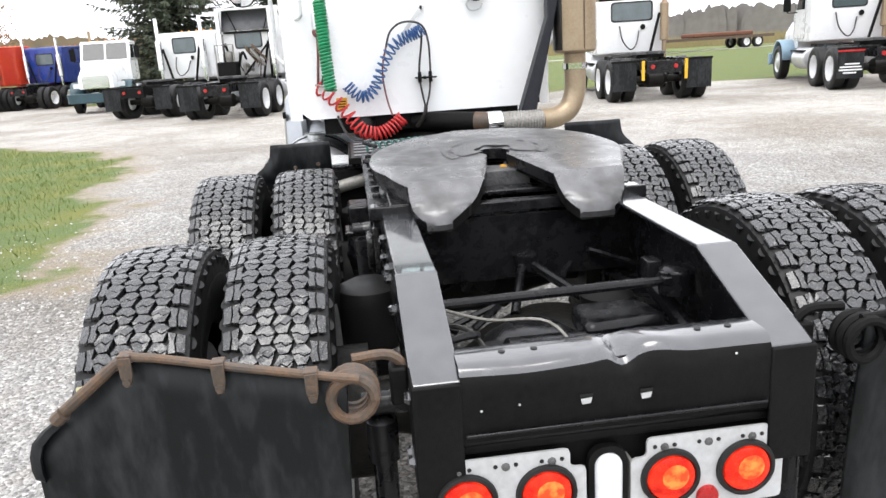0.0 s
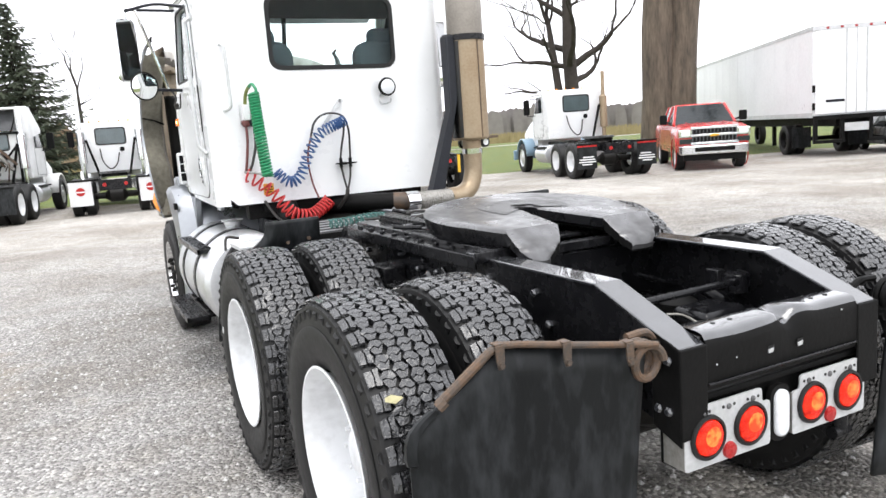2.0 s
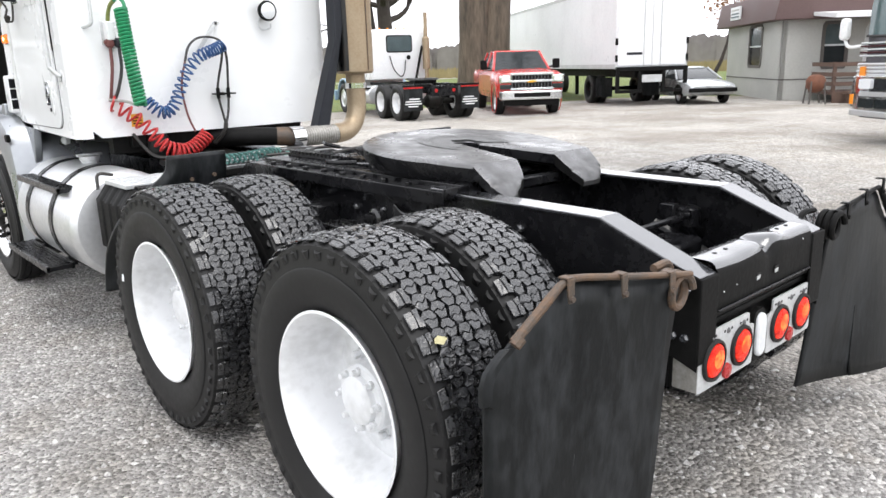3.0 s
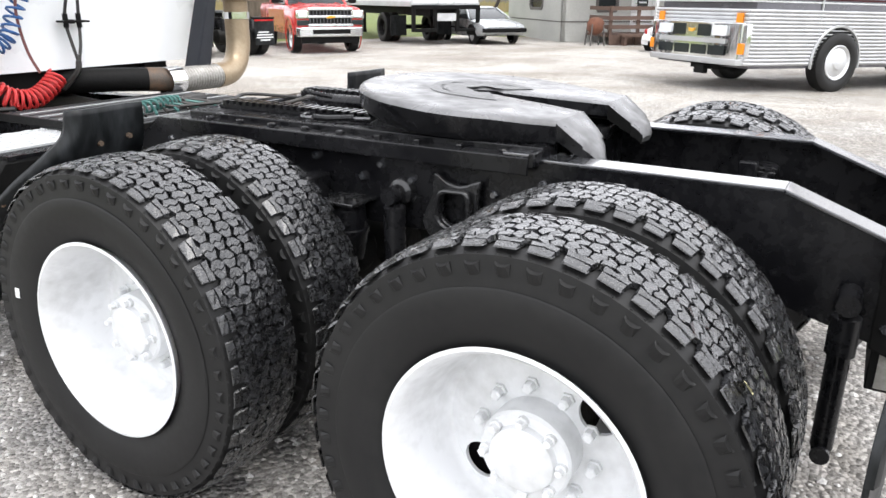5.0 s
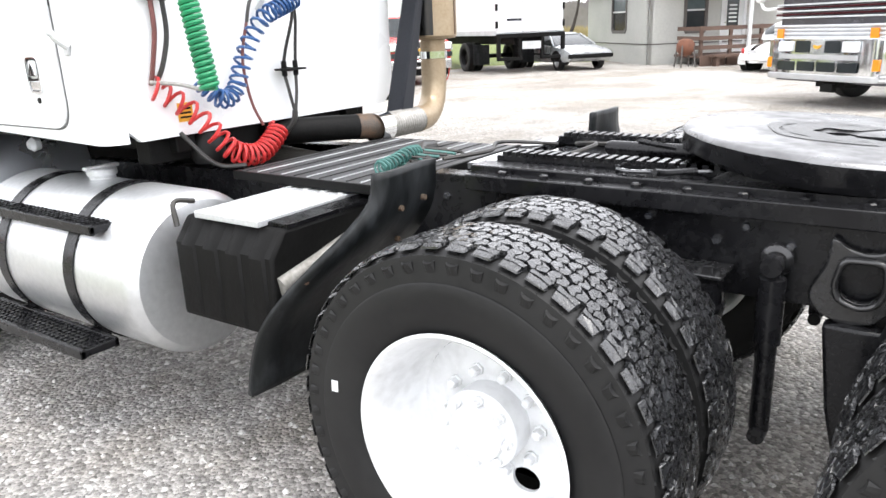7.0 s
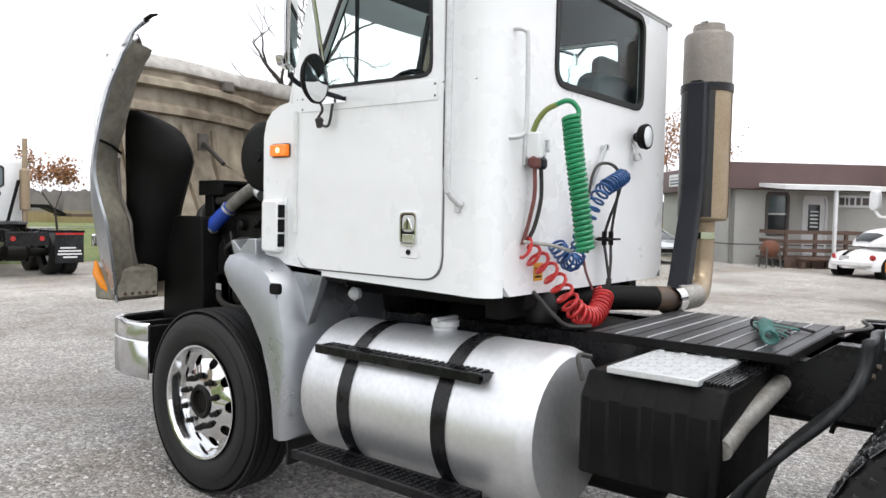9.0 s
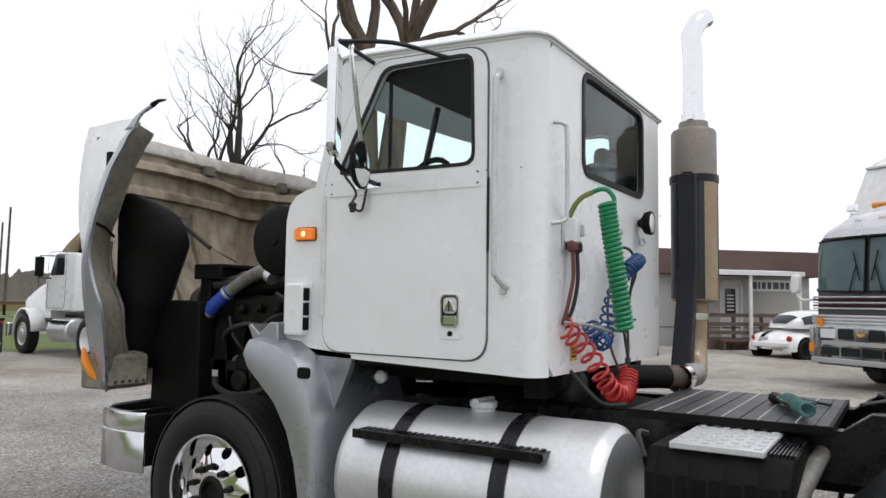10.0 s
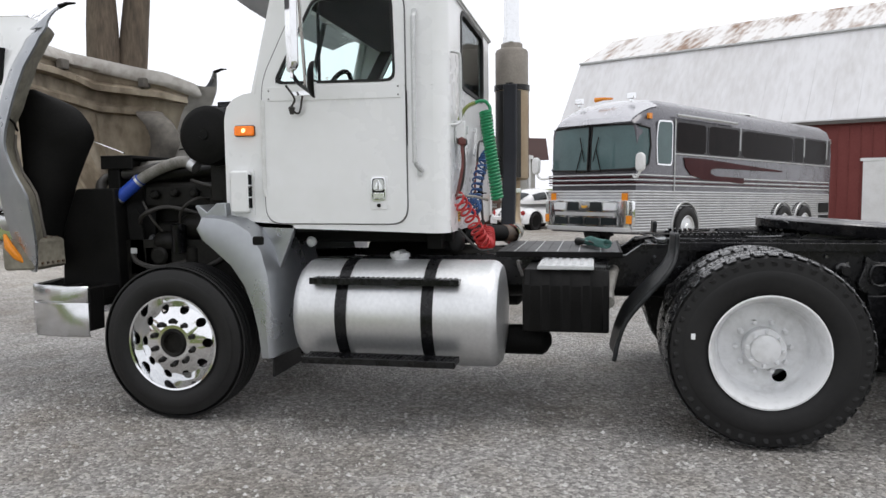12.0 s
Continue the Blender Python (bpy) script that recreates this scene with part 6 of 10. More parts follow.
part("fender_crown", Geo().prism([(5.47, 1.27), (5.525, 1.375), (5.505, 1.385), (5.44, 1.335), (5.37, 1.395), (5.31, 1.395), (5.30, 1.27)], "x", -1.0, -0.70), SILVER, fen, bevel=0.006)
part("fender_brace", Geo().prism(soften([(5.22, 1.28), (4.86, 1.255), (4.93, 1.08), (5.02, 0.86), (5.05, 0.60), (5.10, 0.58)], 0.03, 3), "x", -0.93, -0.88), SILVER, fen, bevel=0.02)
part("fender_latch", Geo().prism(rounded(5.02, 5.09, 1.13, 1.185, 0.015), "x", -1.082, -1.055), BLACK_DULL, fen, bevel=0.006)
part("rear_front_fender", Geo().strip([[(-p[0], p[1], p[2]) for p in r] for r in rows], closed=True, cap=True), SILVER, truck)
part("splash_flap", Geo().box(-1.04, -0.60, 4.985, 4.995, 0.28, 0.46), RUBBER, truck)
part("fender_lamp", Geo().lathe([(0, 0.03), (-0.03, 0.035), (-0.05, 0.02)], (-0.72, 4.83, 1.13), "x", 12), CLEAR_LENS, truck)

bump = Geo()
line = [(-1.0, 6.34), (-1.02, 6.58), (-0.985, 6.76), (-0.90, 6.85), (-0.6, 6.90), (0, 6.92), (0.6, 6.90), (0.90, 6.85), (0.985, 6.76), (1.02, 6.58), (1.0, 6.34)]
prof = [(-0.02, 0.838), (0.008, 0.835), (0.012, 0.82), (0.012, 0.735), (0.004, 0.728), (0.004, 0.722), (0.012, 0.715), (0.012, 0.50), (0.006, 0.49)]
rr = []
for x, y in line:
    d = Vector((x, y - 6.2)).normalized()
    rr.append([(x + d.x * o, y + d.y * o, z) for o, z in prof])
bump.strip(rr)
bm_ = part("bumper", bump, POLISHED, truck, "chrome front bumper")
md = bm_.modifiers.new("sheet", "SOLIDIFY")
md.thickness = 0.012
part("bumper_bracket", Geo().box(-1.0, -0.86, 6.33, 6.345, 0.53, 0.82).box(-0.95, -0.40, 6.40, 6.50, 0.72, 0.80).box(0.40, 0.95, 6.40, 6.50, 0.72, 0.80).box(-0.95, 0.95, 6.68, 6.72, 0.60, 0.80), BLACK_DULL, bm_, bevel=0.004)

part("engine_block", Geo().box(-0.30, 0.30, 5.30, 6.30, 0.80, 1.42).box(-0.22, 0.22, 5.35, 6.25, 1.42, 1.62).box(-0.40, -0.28, 5.4, 6.2, 0.9, 1.25), ENGINE, truck, "oily dark engine block", bevel=0.03)
part("valve_cover", Geo().prism(rounded(-0.18, 0.18, 5.38, 6.22, 0.05), "z", 1.62, 1.70), ENGINE, truck, bevel=0.02)
part("steering_gear", Geo().box(-0.50, -0.40, 6.0, 6.25, 0.80, 1.08).lathe([(-0.52, 0.07), (-0.40, 0.09)], (0, 6.12, 1.0), "x", 16), ENGINE, truck, bevel=0.02)
part("fuel_pump", Geo().lathe([(5.62, 0.06), (5.66, 0.10), (5.9, 0.10), (5.95, 0.07)], (-0.42, 0, 1.22), "y", 18), ENGINE, truck)
part("oil_filter", Geo().lathe([(0.80, 0.05), (0.83, 0.065), (1.06, 0.065), (1.08, 0.04)], (-0.46, 5.86, 0), "z", 18), ENGINE, truck)
part("intake_manifold", Geo().box(-0.44, -0.28, 5.42, 6.28, 1.34, 1.54), ENGINE, truck, bevel=0.035)
part("splash_panel", Geo().box(-0.50, -0.47, 5.36, 6.40, 0.78, 1.12), ENGINE, truck)
rad = Geo().box(-0.50, 0.50, 6.42, 6.52, 0.80, 1.66)
part("radiator", rad, BLACK_DULL, truck, bevel=0.01)
part("radiator_side_baffle", Geo().prism(soften([(6.38, 0.76), (6.86, 0.78), (6.84, 1.20), (6.72, 1.50), (6.40, 1.50)], 0.03, 3), "x", -0.60, -0.46), BLACK_DULL, truck, "black radiator side baffle", bevel=0.012)
part("lower_core", Geo().box(-0.46, 0.50, 6.52, 6.80, 0.78, 1.30), ENGINE, truck, bevel=0.02)
part("radiator_tank", Geo().box(-0.46, 0.46, 6.36, 6.54, 1.62, 1.72), ENGINE, truck, bevel=0.02)
part("fan_shroud", Geo().lathe([(6.22, 0.38), (6.30, 0.42), (6.42, 0.48)], (0, 0, 1.2), "y", 28, cap=False), BLACK_DULL, truck)
part("charge_air_pipe", Geo().tube(curve([(-0.478, 6.275, 1.555), (-0.49, 6.16, 1.610), (-0.525, 6.02, 1.655), (-0.575, 5.89, 1.680), (-0.615, 5.79, 1.678), (-0.625, 5.75, 1.655)], 6), 0.040, 18), SILVER_PIPE, truck, "grimy silver charge-air pipe")
part("pipe_coupler", Geo().tube([(-0.622, 5.765, 1.665), (-0.628, 5.72, 1.640)], 0.046, 18), ALU, truck)
part("pipe_sleeve", Geo().tube([(-0.514, 6.440, 1.412), (-0.495, 6.35, 1.490), (-0.478, 6.262, 1.562)], 0.047, 20), BLUE_PIPE, truck, "blue silicone pipe sleeve")
for a, b in (((-0.512, 6.43, 1.421), (-0.509, 6.415, 1.434)), ((-0.482, 6.285, 1.545), (-0.479, 6.27, 1.557))):
    part("sleeve_clamp", Geo().tube([a, b], 0.0495, 20), ALU, truck)
part("pipe_elbow", Geo().tube(curve([(-0.514, 6.440, 1.412), (-0.515, 6.50, 1.385), (-0.49, 6.57, 1.43), (-0.44, 6.62, 1.52), (-0.36, 6.62, 1.58)], 6), 0.041, 16), BLACK_HOSE, truck)
part("radiator_hose", Geo().tube(curve([(-0.45, 6.52, 1.60), (-0.43, 6.30, 1.62), (-0.40, 6.10, 1.66), (-0.36, 5.92, 1.70)], 6), 0.042, 14), BLACK_HOSE, truck)
part("radiator_cap_plate", Geo().box(-0.52, 0.46, 6.30, 6.56, 1.715, 1.74).box(-0.52, -0.50, 6.30, 6.56, 1.64, 1.72), BLACK_DULL, truck, bevel=0.006)
part("intake_pipe", Geo().tube(curve([(-0.35, 6.30, 1.56), (-0.36, 6.05, 1.60), (-0.34, 5.80, 1.62), (-0.26, 5.6, 1.62)], 6), 0.045, 14), ENGINE, truck)
part("intake_pipe", Geo().tube(curve([(-0.30, 6.36, 1.66), (-0.28, 6.05, 1.68), (-0.24, 5.75, 1.72)], 6), 0.04, 14), SILVER_PIPE, truck)
drum = Geo().lathe([(-0.80, 0.0), (-0.80, 0.15), (-0.785, 0.175), (-0.77, 0.195), (-0.75, 0.20), (-0.20, 0.20), (0.10, 0.20), (0.12, 0.16)], (0, 5.555, 1.85), "x", 36)
drum.lathe([(-0.81, 0.03), (-0.80, 0.035)], (0, 5.555, 1.85), "x", 16)
part("air_cleaner", drum, BLACK_DULL, truck, "black drum air cleaner")
part("air_cleaner_strap", Geo().lathe([(-0.66, 0.203), (-0.66, 0.208), (-0.61, 0.208), (-0.61, 0.203)], (0, 5.555, 1.85), "x", 36, cap=False).box(-0.52, -0.40, 5.50, 5.60, 2.06, 2.10), BLACK, truck)
part("air_cleaner_bracket", Geo().box(-0.55, -0.15, 5.36, 5.46, 1.3, 1.7).box(-0.62, -0.30, 5.42, 5.62, 1.40, 1.68), ENGINE, truck, bevel=0.01)
part("firewall_panel", Geo().box(-0.86, -0.35, 5.338, 5.352, 1.26, 1.74), GREY_PANEL, truck, "dull grey firewall panel", bevel=0.004)
part("heater_box", Geo().prism(soften([(-0.80, 1.34), (-0.52, 1.30), (-0.50, 1.64), (-0.76, 1.66)], 0.03, 3), "y", 5.352, 5.44), ENGINE, truck, bevel=0.015)
alt = part("alternator", Geo().lathe([(5.98, 0.03), (5.99, 0.075), (6.03, 0.085), (6.13, 0.085), (6.16, 0.07), (6.17, 0.03)], (-0.43, 0, 1.10), "y", 22), ENGINE, truck, "oily alternator")
part("pulley", Geo().lathe([(6.18, 0.03), (6.185, 0.055), (6.20, 0.045), (6.215, 0.055), (6.22, 0.02)], (-0.43, 0, 1.10), "y", 20), GREY_PANEL, alt)
part("compressor", Geo().box(-0.48, -0.33, 5.60, 5.80, 1.18, 1.36).lathe([(1.36, 0.075), (1.37, 0.085), (1.385, 0.085), (1.39, 0.06), (1.42, 0.055)], (-0.405, 5.70, 0), "z", 18), ENGINE, truck, "air compressor", bevel=0.015)
part("fuel_filter", Geo().lathe([(1.02, 0.02), (1.03, 0.052), (1.19, 0.055), (1.20, 0.06), (1.23, 0.06), (1.24, 0.03)], (-0.52, 5.94, 0), "z", 18), BLACK, truck)
part("reservoir", Geo().prism(rounded(5.48, 5.60, 1.06, 1.24, 0.03), "x", -0.60, -0.46), BLACK_DULL, truck, bevel=0.02)
part("inner_rail_bracket", Geo().prism([(6.22, 0.86), (6.36, 0.86), (6.36, 1.30), (6.30, 1.36), (6.26, 1.30)], "x", -0.50, -0.48), BLACK_DULL, truck, bevel=0.006)
for pts, r in (([(-0.50, 5.94, 1.24), (-0.54, 5.90, 1.34), (-0.50, 5.80, 1.42), (-0.42, 5.72, 1.41)], 0.012), ([(-0.46, 6.30, 1.20), (-0.53, 6.22, 1.30), (-0.52, 6.05, 1.36), (-0.47, 5.88, 1.33), (-0.44, 5.75, 1.30)], 0.016),
               ([(-0.47, 6.36, 1.05), (-0.54, 6.28, 0.96), (-0.55, 6.10, 0.92), (-0.50, 5.92, 0.96), (-0.47, 5.80, 1.05)], 0.020), ([(-0.44, 5.50, 1.56), (-0.52, 5.58, 1.50), (-0.53, 5.72, 1.52), (-0.46, 5.86, 1.55)], 0.014),
               ([(-0.55, 5.50, 1.24), (-0.58, 5.58, 1.32), (-0.54, 5.70, 1.28), (-0.50, 5.78, 1.16)], 0.010), ([(-0.48, 6.10, 1.18), (-0.52, 6.16, 1.28), (-0.48, 6.25, 1.40)], 0.009), ([(-0.42, 5.95, 0.88), (-0.50, 5.80, 0.90), (-0.52, 5.62, 0.98), (-0.47, 5.50, 1.08)], 0.018)):
    part("engine_hose", Geo().tube(curve(pts, 6), r, 8), BLACK_HOSE, truck)
for y0, z0, r in ((5.52, 1.45, 0.035), (5.68, 1.47, 0.03), (5.84, 1.46, 0.035), (6.0, 1.46, 0.03), (6.16, 1.45, 0.035), (5.58, 0.98, 0.04), (6.08, 0.95, 0.045)):
    part("engine_fitting", Geo().lathe([(-0.49, r * 0.6), (-0.475, r), (-0.44, r), (-0.43, r * 1.3), (-0.41, r * 1.3)], (0.0, y0, z0), "x", 10), ENGINE, truck)
part("white_label", Geo().box(-0.535, -0.53, 6.28, 6.33, 1.02, 1.06), ALU_PLATE, truck)
part("front_axle", Geo().tube([(-0.85, 5.668, 0.47), (-0.55, 5.668, 0.42), (0.55, 5.668, 0.42), (0.85, 5.668, 0.47)], 0.055, 12), ENGINE, truck)
for sgn in (-1, 1):
    part("leaf_spring", Geo().strip([[(sgn * x, y, z) for x, z in ((0.36, zz), (0.46, zz), (0.46, zz - 0.05), (0.36, zz - 0.05))] for y, zz in ((4.95, 0.74), (5.3, 0.60), (5.668, 0.54), (6.0, 0.60), (6.4, 0.74))], closed=True, cap=True), BLACK_DULL, truck)

# hood, standing open on its front hinge: levels from its low front to its raised rear edge
hood = part("hood", Geo(), WHITE, truck, "open tilted hood, white outside, grimy tan fibreglass inside")
levels = [  # z, rear lip y, fender belly y, step y, crown y, half width at lip
    (0.93, 6.75, 6.85, 6.90, 6.95, 1.00), (0.99, 6.72, 6.90, 6.97, 7.04, 1.02), (1.18, 6.69, 6.99, 7.11, 7.20, 1.055), (1.45, 6.71, 7.03, 7.27, 7.42, 1.085), (1.62, 6.80, 7.04, 7.36, 7.52, 1.09), (1.80, 6.855, 7.03, 7.44, 7.62, 1.09),
    (2.05, 6.79, 6.97, 7.52, 7.72, 1.085), (2.30, 6.69, 6.88, 7.56, 7.76, 1.07), (2.50, 6.58, 6.77, 7.57, 7.78, 1.04), (2.585, 6.545, 6.70, 7.57, 7.79, 1.015)]


def hood_y(x):
    return -0.055 * (x + 0.95)


def hood_z(x, z):
    return z - 0.078 * (x + 0.95) * (z - 0.93) / 1.7


def hood_section(lv, off):
    z, lip, belly, step, crown, w = lv
    half = [(w, lip), (w - 0.012, lip + (belly - lip) * 0.35), (w - 0.045, lip + (belly - lip) * 0.75), (w - 0.12, belly), (w - 0.23, belly + (step - belly) * 0.25),
            (w - 0.28, belly + (step - belly) * 0.6), (w - 0.32, step), (w - 0.44, crown - 0.03), (w - 0.68, crown - 0.005), (0.0, crown)]
    pts = [(-x, y) for x, y in half] + [(x, y) for x, y in half[::-1][1:]]
    out = []
    for i, (x, y) in enumerate(pts):
        a, b = Vector(pts[max(i - 1, 0)]), Vector(pts[min(i + 1, len(pts) - 1)])
        d = (b - a).normalized()
        nx, ny = d.y, -d.x
        rise = max(0, (z - 2.05) / 0.53) * np.interp(x, [-0.97, -0.75, -0.6, -0.3, 0, 0.3, 0.575, 0.695, 0.735, 0.785, 0.895], [0, 0.16, 0.19, 0.24, 0.262, 0.27, 0.255, 0.225, 0.145, 0.085, 0])
        out.append((x + nx * off, y + ny * off + hood_y(x), hood_z(x, z) + rise))
    return out


smooth_levels = []
for i in range(len(levels) - 1):
    p0, p1, p2, p3 = [np.array(levels[max(0, min(len(levels) - 1, i + j))]) for j in (-1, 0, 1, 2)]
    for s in (0.0, 0.34, 0.67):
        mid_level = p1 + 0.5 * s * (p2 - p0 + s * (2 * p0 - 5 * p1 + 4 * p2 - p3 + s * (3 * (p1 - p2) + p3 - p0)))
        mid_level[0] = p1[0] + s * (p2[0] - p1[0])
        smooth_levels.append([float(v) for v in mid_level])
smooth_levels.append(levels[-1])
outer_rows = [hood_section(lv, 0.0) for lv in smooth_levels]
inner_rows = [hood_section(lv, 0.018) for lv in smooth_levels]
# outer skin: silver fenders, white crown
hood.data = mesh_of("hood", Geo().strip([r[3:-3] for r in outer_rows]), WHITE, 45)
for sl, nm in ((slice(0, 4), "fender_skin"), (slice(-4, None), "fender_skin")):
    part(nm, Geo().strip([r[sl] for r in outer_rows]), SILVER, hood, "silver-grey lower hood fender")
part("hood_lining", Geo().strip([r[3:-3] for r in inner_rows]), TAN, hood, "grimy tan fibreglass hood underside")
# left fender lining in the darker grey-green, right one in the paler tone
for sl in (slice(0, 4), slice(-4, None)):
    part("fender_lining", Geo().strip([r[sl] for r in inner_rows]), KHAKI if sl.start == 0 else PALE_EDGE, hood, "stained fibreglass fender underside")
rim_edge = [[o, i] for o, i in zip(outer_rows[-1], inner_rows[-1])]
part("hood_edge", Geo().strip(rim_edge), SILVER, hood)
top = inner_rows[-1][4:-3]
flange = [[(x, y + dy, z + dz) for x, y, z in top] for dy, dz in ((0.0, 0.006), (-0.010, 0.008), (-0.05, -0.045), (-0.07, -0.085), (-0.068, -0.105), (-0.04, -0.115), (0.0, -0.115))]
part("edge_flange", Geo().strip(flange), PALE_EDGE, hood, "pale stained flange along the hood's rear edge")
for k, s in ((1, 0.6), (3, 0.0), (6, 0.5), (9, 0.2)):
    a, b = Vector(top[k]), Vector(top[k + 1])
    c = a.lerp(b, s)
    part("flange_bracket", Geo().box(c.x - 0.05, c.x + 0.05, c.y - 0.10, c.y - 0.03, c.z - 0.18, c.z - 0.09), GREY_RUBBER, hood, bevel=0.012)
for k in (0, -1):
    part("fender_edge", Geo().strip([[r[k], q[k]] for r, q in zip(outer_rows, inner_rows)]), SILVER, hood)
for sgn in (-1, 1):
    def HP(x, y, z):
        return (sgn * x, y + hood_y(sgn * x), hood_z(sgn * x, z))
    # curled horn at the raised end of each fender
    horn = []
    for k in range(9):
        s = k / 8
        z = 2.56 + 0.16 * s
        y0, y1 = 6.545 - 0.05 * s ** 1.6, 6.69 - 0.17 * s ** 0.8
        xx = 1.016 - 0.08 * s * s
        horn.append([HP(xx, y0, z), HP(xx + 0.004, (y0 + y1) / 2, z), HP(xx - 0.02, y1, z), HP(xx - 0.035, y1 - 0.01, z), HP(xx - 0.012, (y0 + y1) / 2, z), HP(xx - 0.016, y0, z)])
    part("fender_horn", Geo().strip(horn, closed=True, cap=True), SILVER, hood, "curled top corner of the hood fender")
    part("horn_tip", Geo().tube([HP(0.935, 6.51, 2.715), HP(0.93, 6.45, 2.735), HP(0.925, 6.39, 2.735)], [0.016, 0.012, 0.006], 6), BLACK_DULL, hood)
    # broad inner band behind the lip (grey-green left, pale right), a roped seam, an upper box and the foot at the
    # hinge end
    lip, seam = [], []
    for lv in (smooth_levels[4:] if sgn < 0 else smooth_levels[4:20]):
        z, l, b = lv[0], lv[1], lv[2]
        out = -0.022 * (1 if 2.0 < z < 2.34 else 0)
        lip.append([HP(lv[5] - 0.010, l + 0.006, z), HP(lv[5] - 0.055, l + 0.035 + out, z), HP(lv[5] - 0.135, l + 0.075 + out, z), HP(lv[5] - 0.215, l + 0.125 + out, z), HP(lv[5] - 0.245, l + 0.20, z), HP(lv[5] - 0.25, l + 0.34, z)])
        if z < 1.95:
            seam.append(HP(lv[5] - 0.222 + 0.006 * math.sin(z * 90), l + 0.120 + 0.006 * math.cos(z * 70), z))
    part("lip_band", Geo().strip(lip), KHAKI if sgn < 0 else PALE_EDGE, hood, "stained fibreglass inner fender band, grey-green left, pale right")
    part("band_seam", Geo().tube(curve(seam, 5), 0.013, 6), GREY_RUBBER, hood, "ragged sealed seam")
    part("band_crease", Geo().tube([HP(1.075, 6.83, 1.975), HP(0.95, 6.90, 1.955), HP(0.85, 6.965, 1.915)], 0.009, 6), BLACK_DULL, hood)
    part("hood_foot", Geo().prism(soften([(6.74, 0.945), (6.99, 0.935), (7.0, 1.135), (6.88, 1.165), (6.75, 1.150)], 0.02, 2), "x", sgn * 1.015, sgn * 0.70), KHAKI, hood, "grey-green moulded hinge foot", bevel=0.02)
    for k in range(10):
        part("rivet", Geo().lathe([(0, 0.010), (0.006, 0.006)], (sgn * (0.73 + 0.055 * (k % 5)), 6.785 + 0.05 * (k // 5), 1.157), "z", 8), RUST, hood)
    for k in range(5):
        part("foot_bolt", Geo().lathe([(6.732, 0.009), (6.742, 0.010)], (sgn * (0.74 + 0.05 * k), 0, 0.985), "y", 8), RUST, hood)
    # rubberised inner wheel arch, black on the left and grey on the right
    liner = []
    for k in range(25):
        s = k / 24
        z = 1.04 + 1.16 * s
        ye = np.interp(z, [1.04, 1.3, 1.6, 1.78, 1.875, 1.96, 2.08, 2.20], [6.90, 6.82, 6.69, 6.615, 6.575, 6.595, 6.665, 6.86])
        xe = np.interp(z, [1.04, 1.6, 1.875, 2.08, 2.16, 2.20], [0.545, 0.565, 0.555, 0.60, 0.68, 0.77])
        yb = np.interp(z, [1.04, 1.3, 2.18], [6.92, 6.99, 6.97])
        row = []
        for j in range(9):
            u = j / 8
            x = 0.81 + (xe - 0.81) * u ** 1.8
            y = yb + (ye - yb) * (1 - (1 - u) ** 1.5)
            row.append((sgn * x, y + 0.012 * math.sin(9 * s + 4 * u) + 0.008 * noise.noise((x * 9, z * 7, 4)), z))
        row.append((sgn * (xe - 0.05), ye + 0.05, z))
        row.append((sgn * (xe - 0.07), ye + 0.22, z))
        liner.append(row)
    li = part("wheel_arch_liner", Geo().strip(liner), BLACK_DULL if sgn < 0 else GREY_RUBBER, hood, "dull black inner wheel arch" if sgn < 0 else "grey inner wheel arch")
    md = li.modifiers.new("sheet", "SOLIDIFY")
    md.thickness = 0.008
# stiffening ribs and battens inside the hood
for z, d, cut in ((2.43, 0.085, 3), (2.285, 0.045, 4)):
    lv = [z] + [np.interp(z, [l[0] for l in levels], [l[k] for l in levels]) for k in range(1, 6)]
    a, b = hood_section(lv, 0.02), hood_section(lv, 0.02 + d)
    lo, hi = [(x, y, zz - 0.035) for x, y, zz in a], [(x, y, zz + 0.06) for x, y, zz in a]
    lo2, hi2 = [(x, y, zz - 0.025) for x, y, zz in b], [(x, y, zz + 0.025) for x, y, zz in b]
    part("hood_rib", Geo().strip([r[cut:-cut] for r in (lo, lo2, hi2, hi)]), TAN, hood, "stained fibreglass stiffening rib")
for x in (-0.46, 0.057, 0.332, 0.70):
    rows = []
    for lv in levels[1:-2]:
        c = np.interp(abs(x), [0, lv[5] - 0.68, lv[5] - 0.44, lv[5] - 0.32], [lv[4], lv[4] - 0.005, lv[4] - 0.03, lv[3]]) - 0.02
        rows.append([(x - 0.03, c + hood_y(x), hood_z(x, lv[0])), (x - 0.02, c - 0.03 + hood_y(x), hood_z(x, lv[0])), (x + 0.02, c - 0.03 + hood_y(x), hood_z(x, lv[0])), (x + 0.03, c + hood_y(x), hood_z(x, lv[0]))])
    part("hood_batten", Geo().strip(rows), TAN, hood)
part("hood_stay", Geo().tube([(0.02, 7.05, 1.90), (-0.045, 6.693, 1.783)], 0.007, 6), CHROME, truck, "thin hood stay")
part("stay_plate", Geo().box(0.10, 0.19, 7.50, 7.53, 2.03, 2.17), GREY_RUBBER, hood)
part("stay_damper", Geo().tube([(0.145, 7.50, 2.09), (0.02, 7.05, 1.90)], 0.018, 8), BLACK_HOSE, truck)
part("corner_lamp", Geo().tube([(-0.995, 6.82, 0.985), (-1.02, 6.87, 1.04), (-1.035, 6.92, 1.11), (-1.03, 6.95, 1.19)], [0.010, 0.028, 0.030, 0.010], 10), AMBER_DULL, hood, "amber corner lamp on the fender")
part("hood_grille_slot", Geo().box(-0.845, -0.80, 7.055, 7.095, 2.23, 2.49), BLACK_DULL, hood)

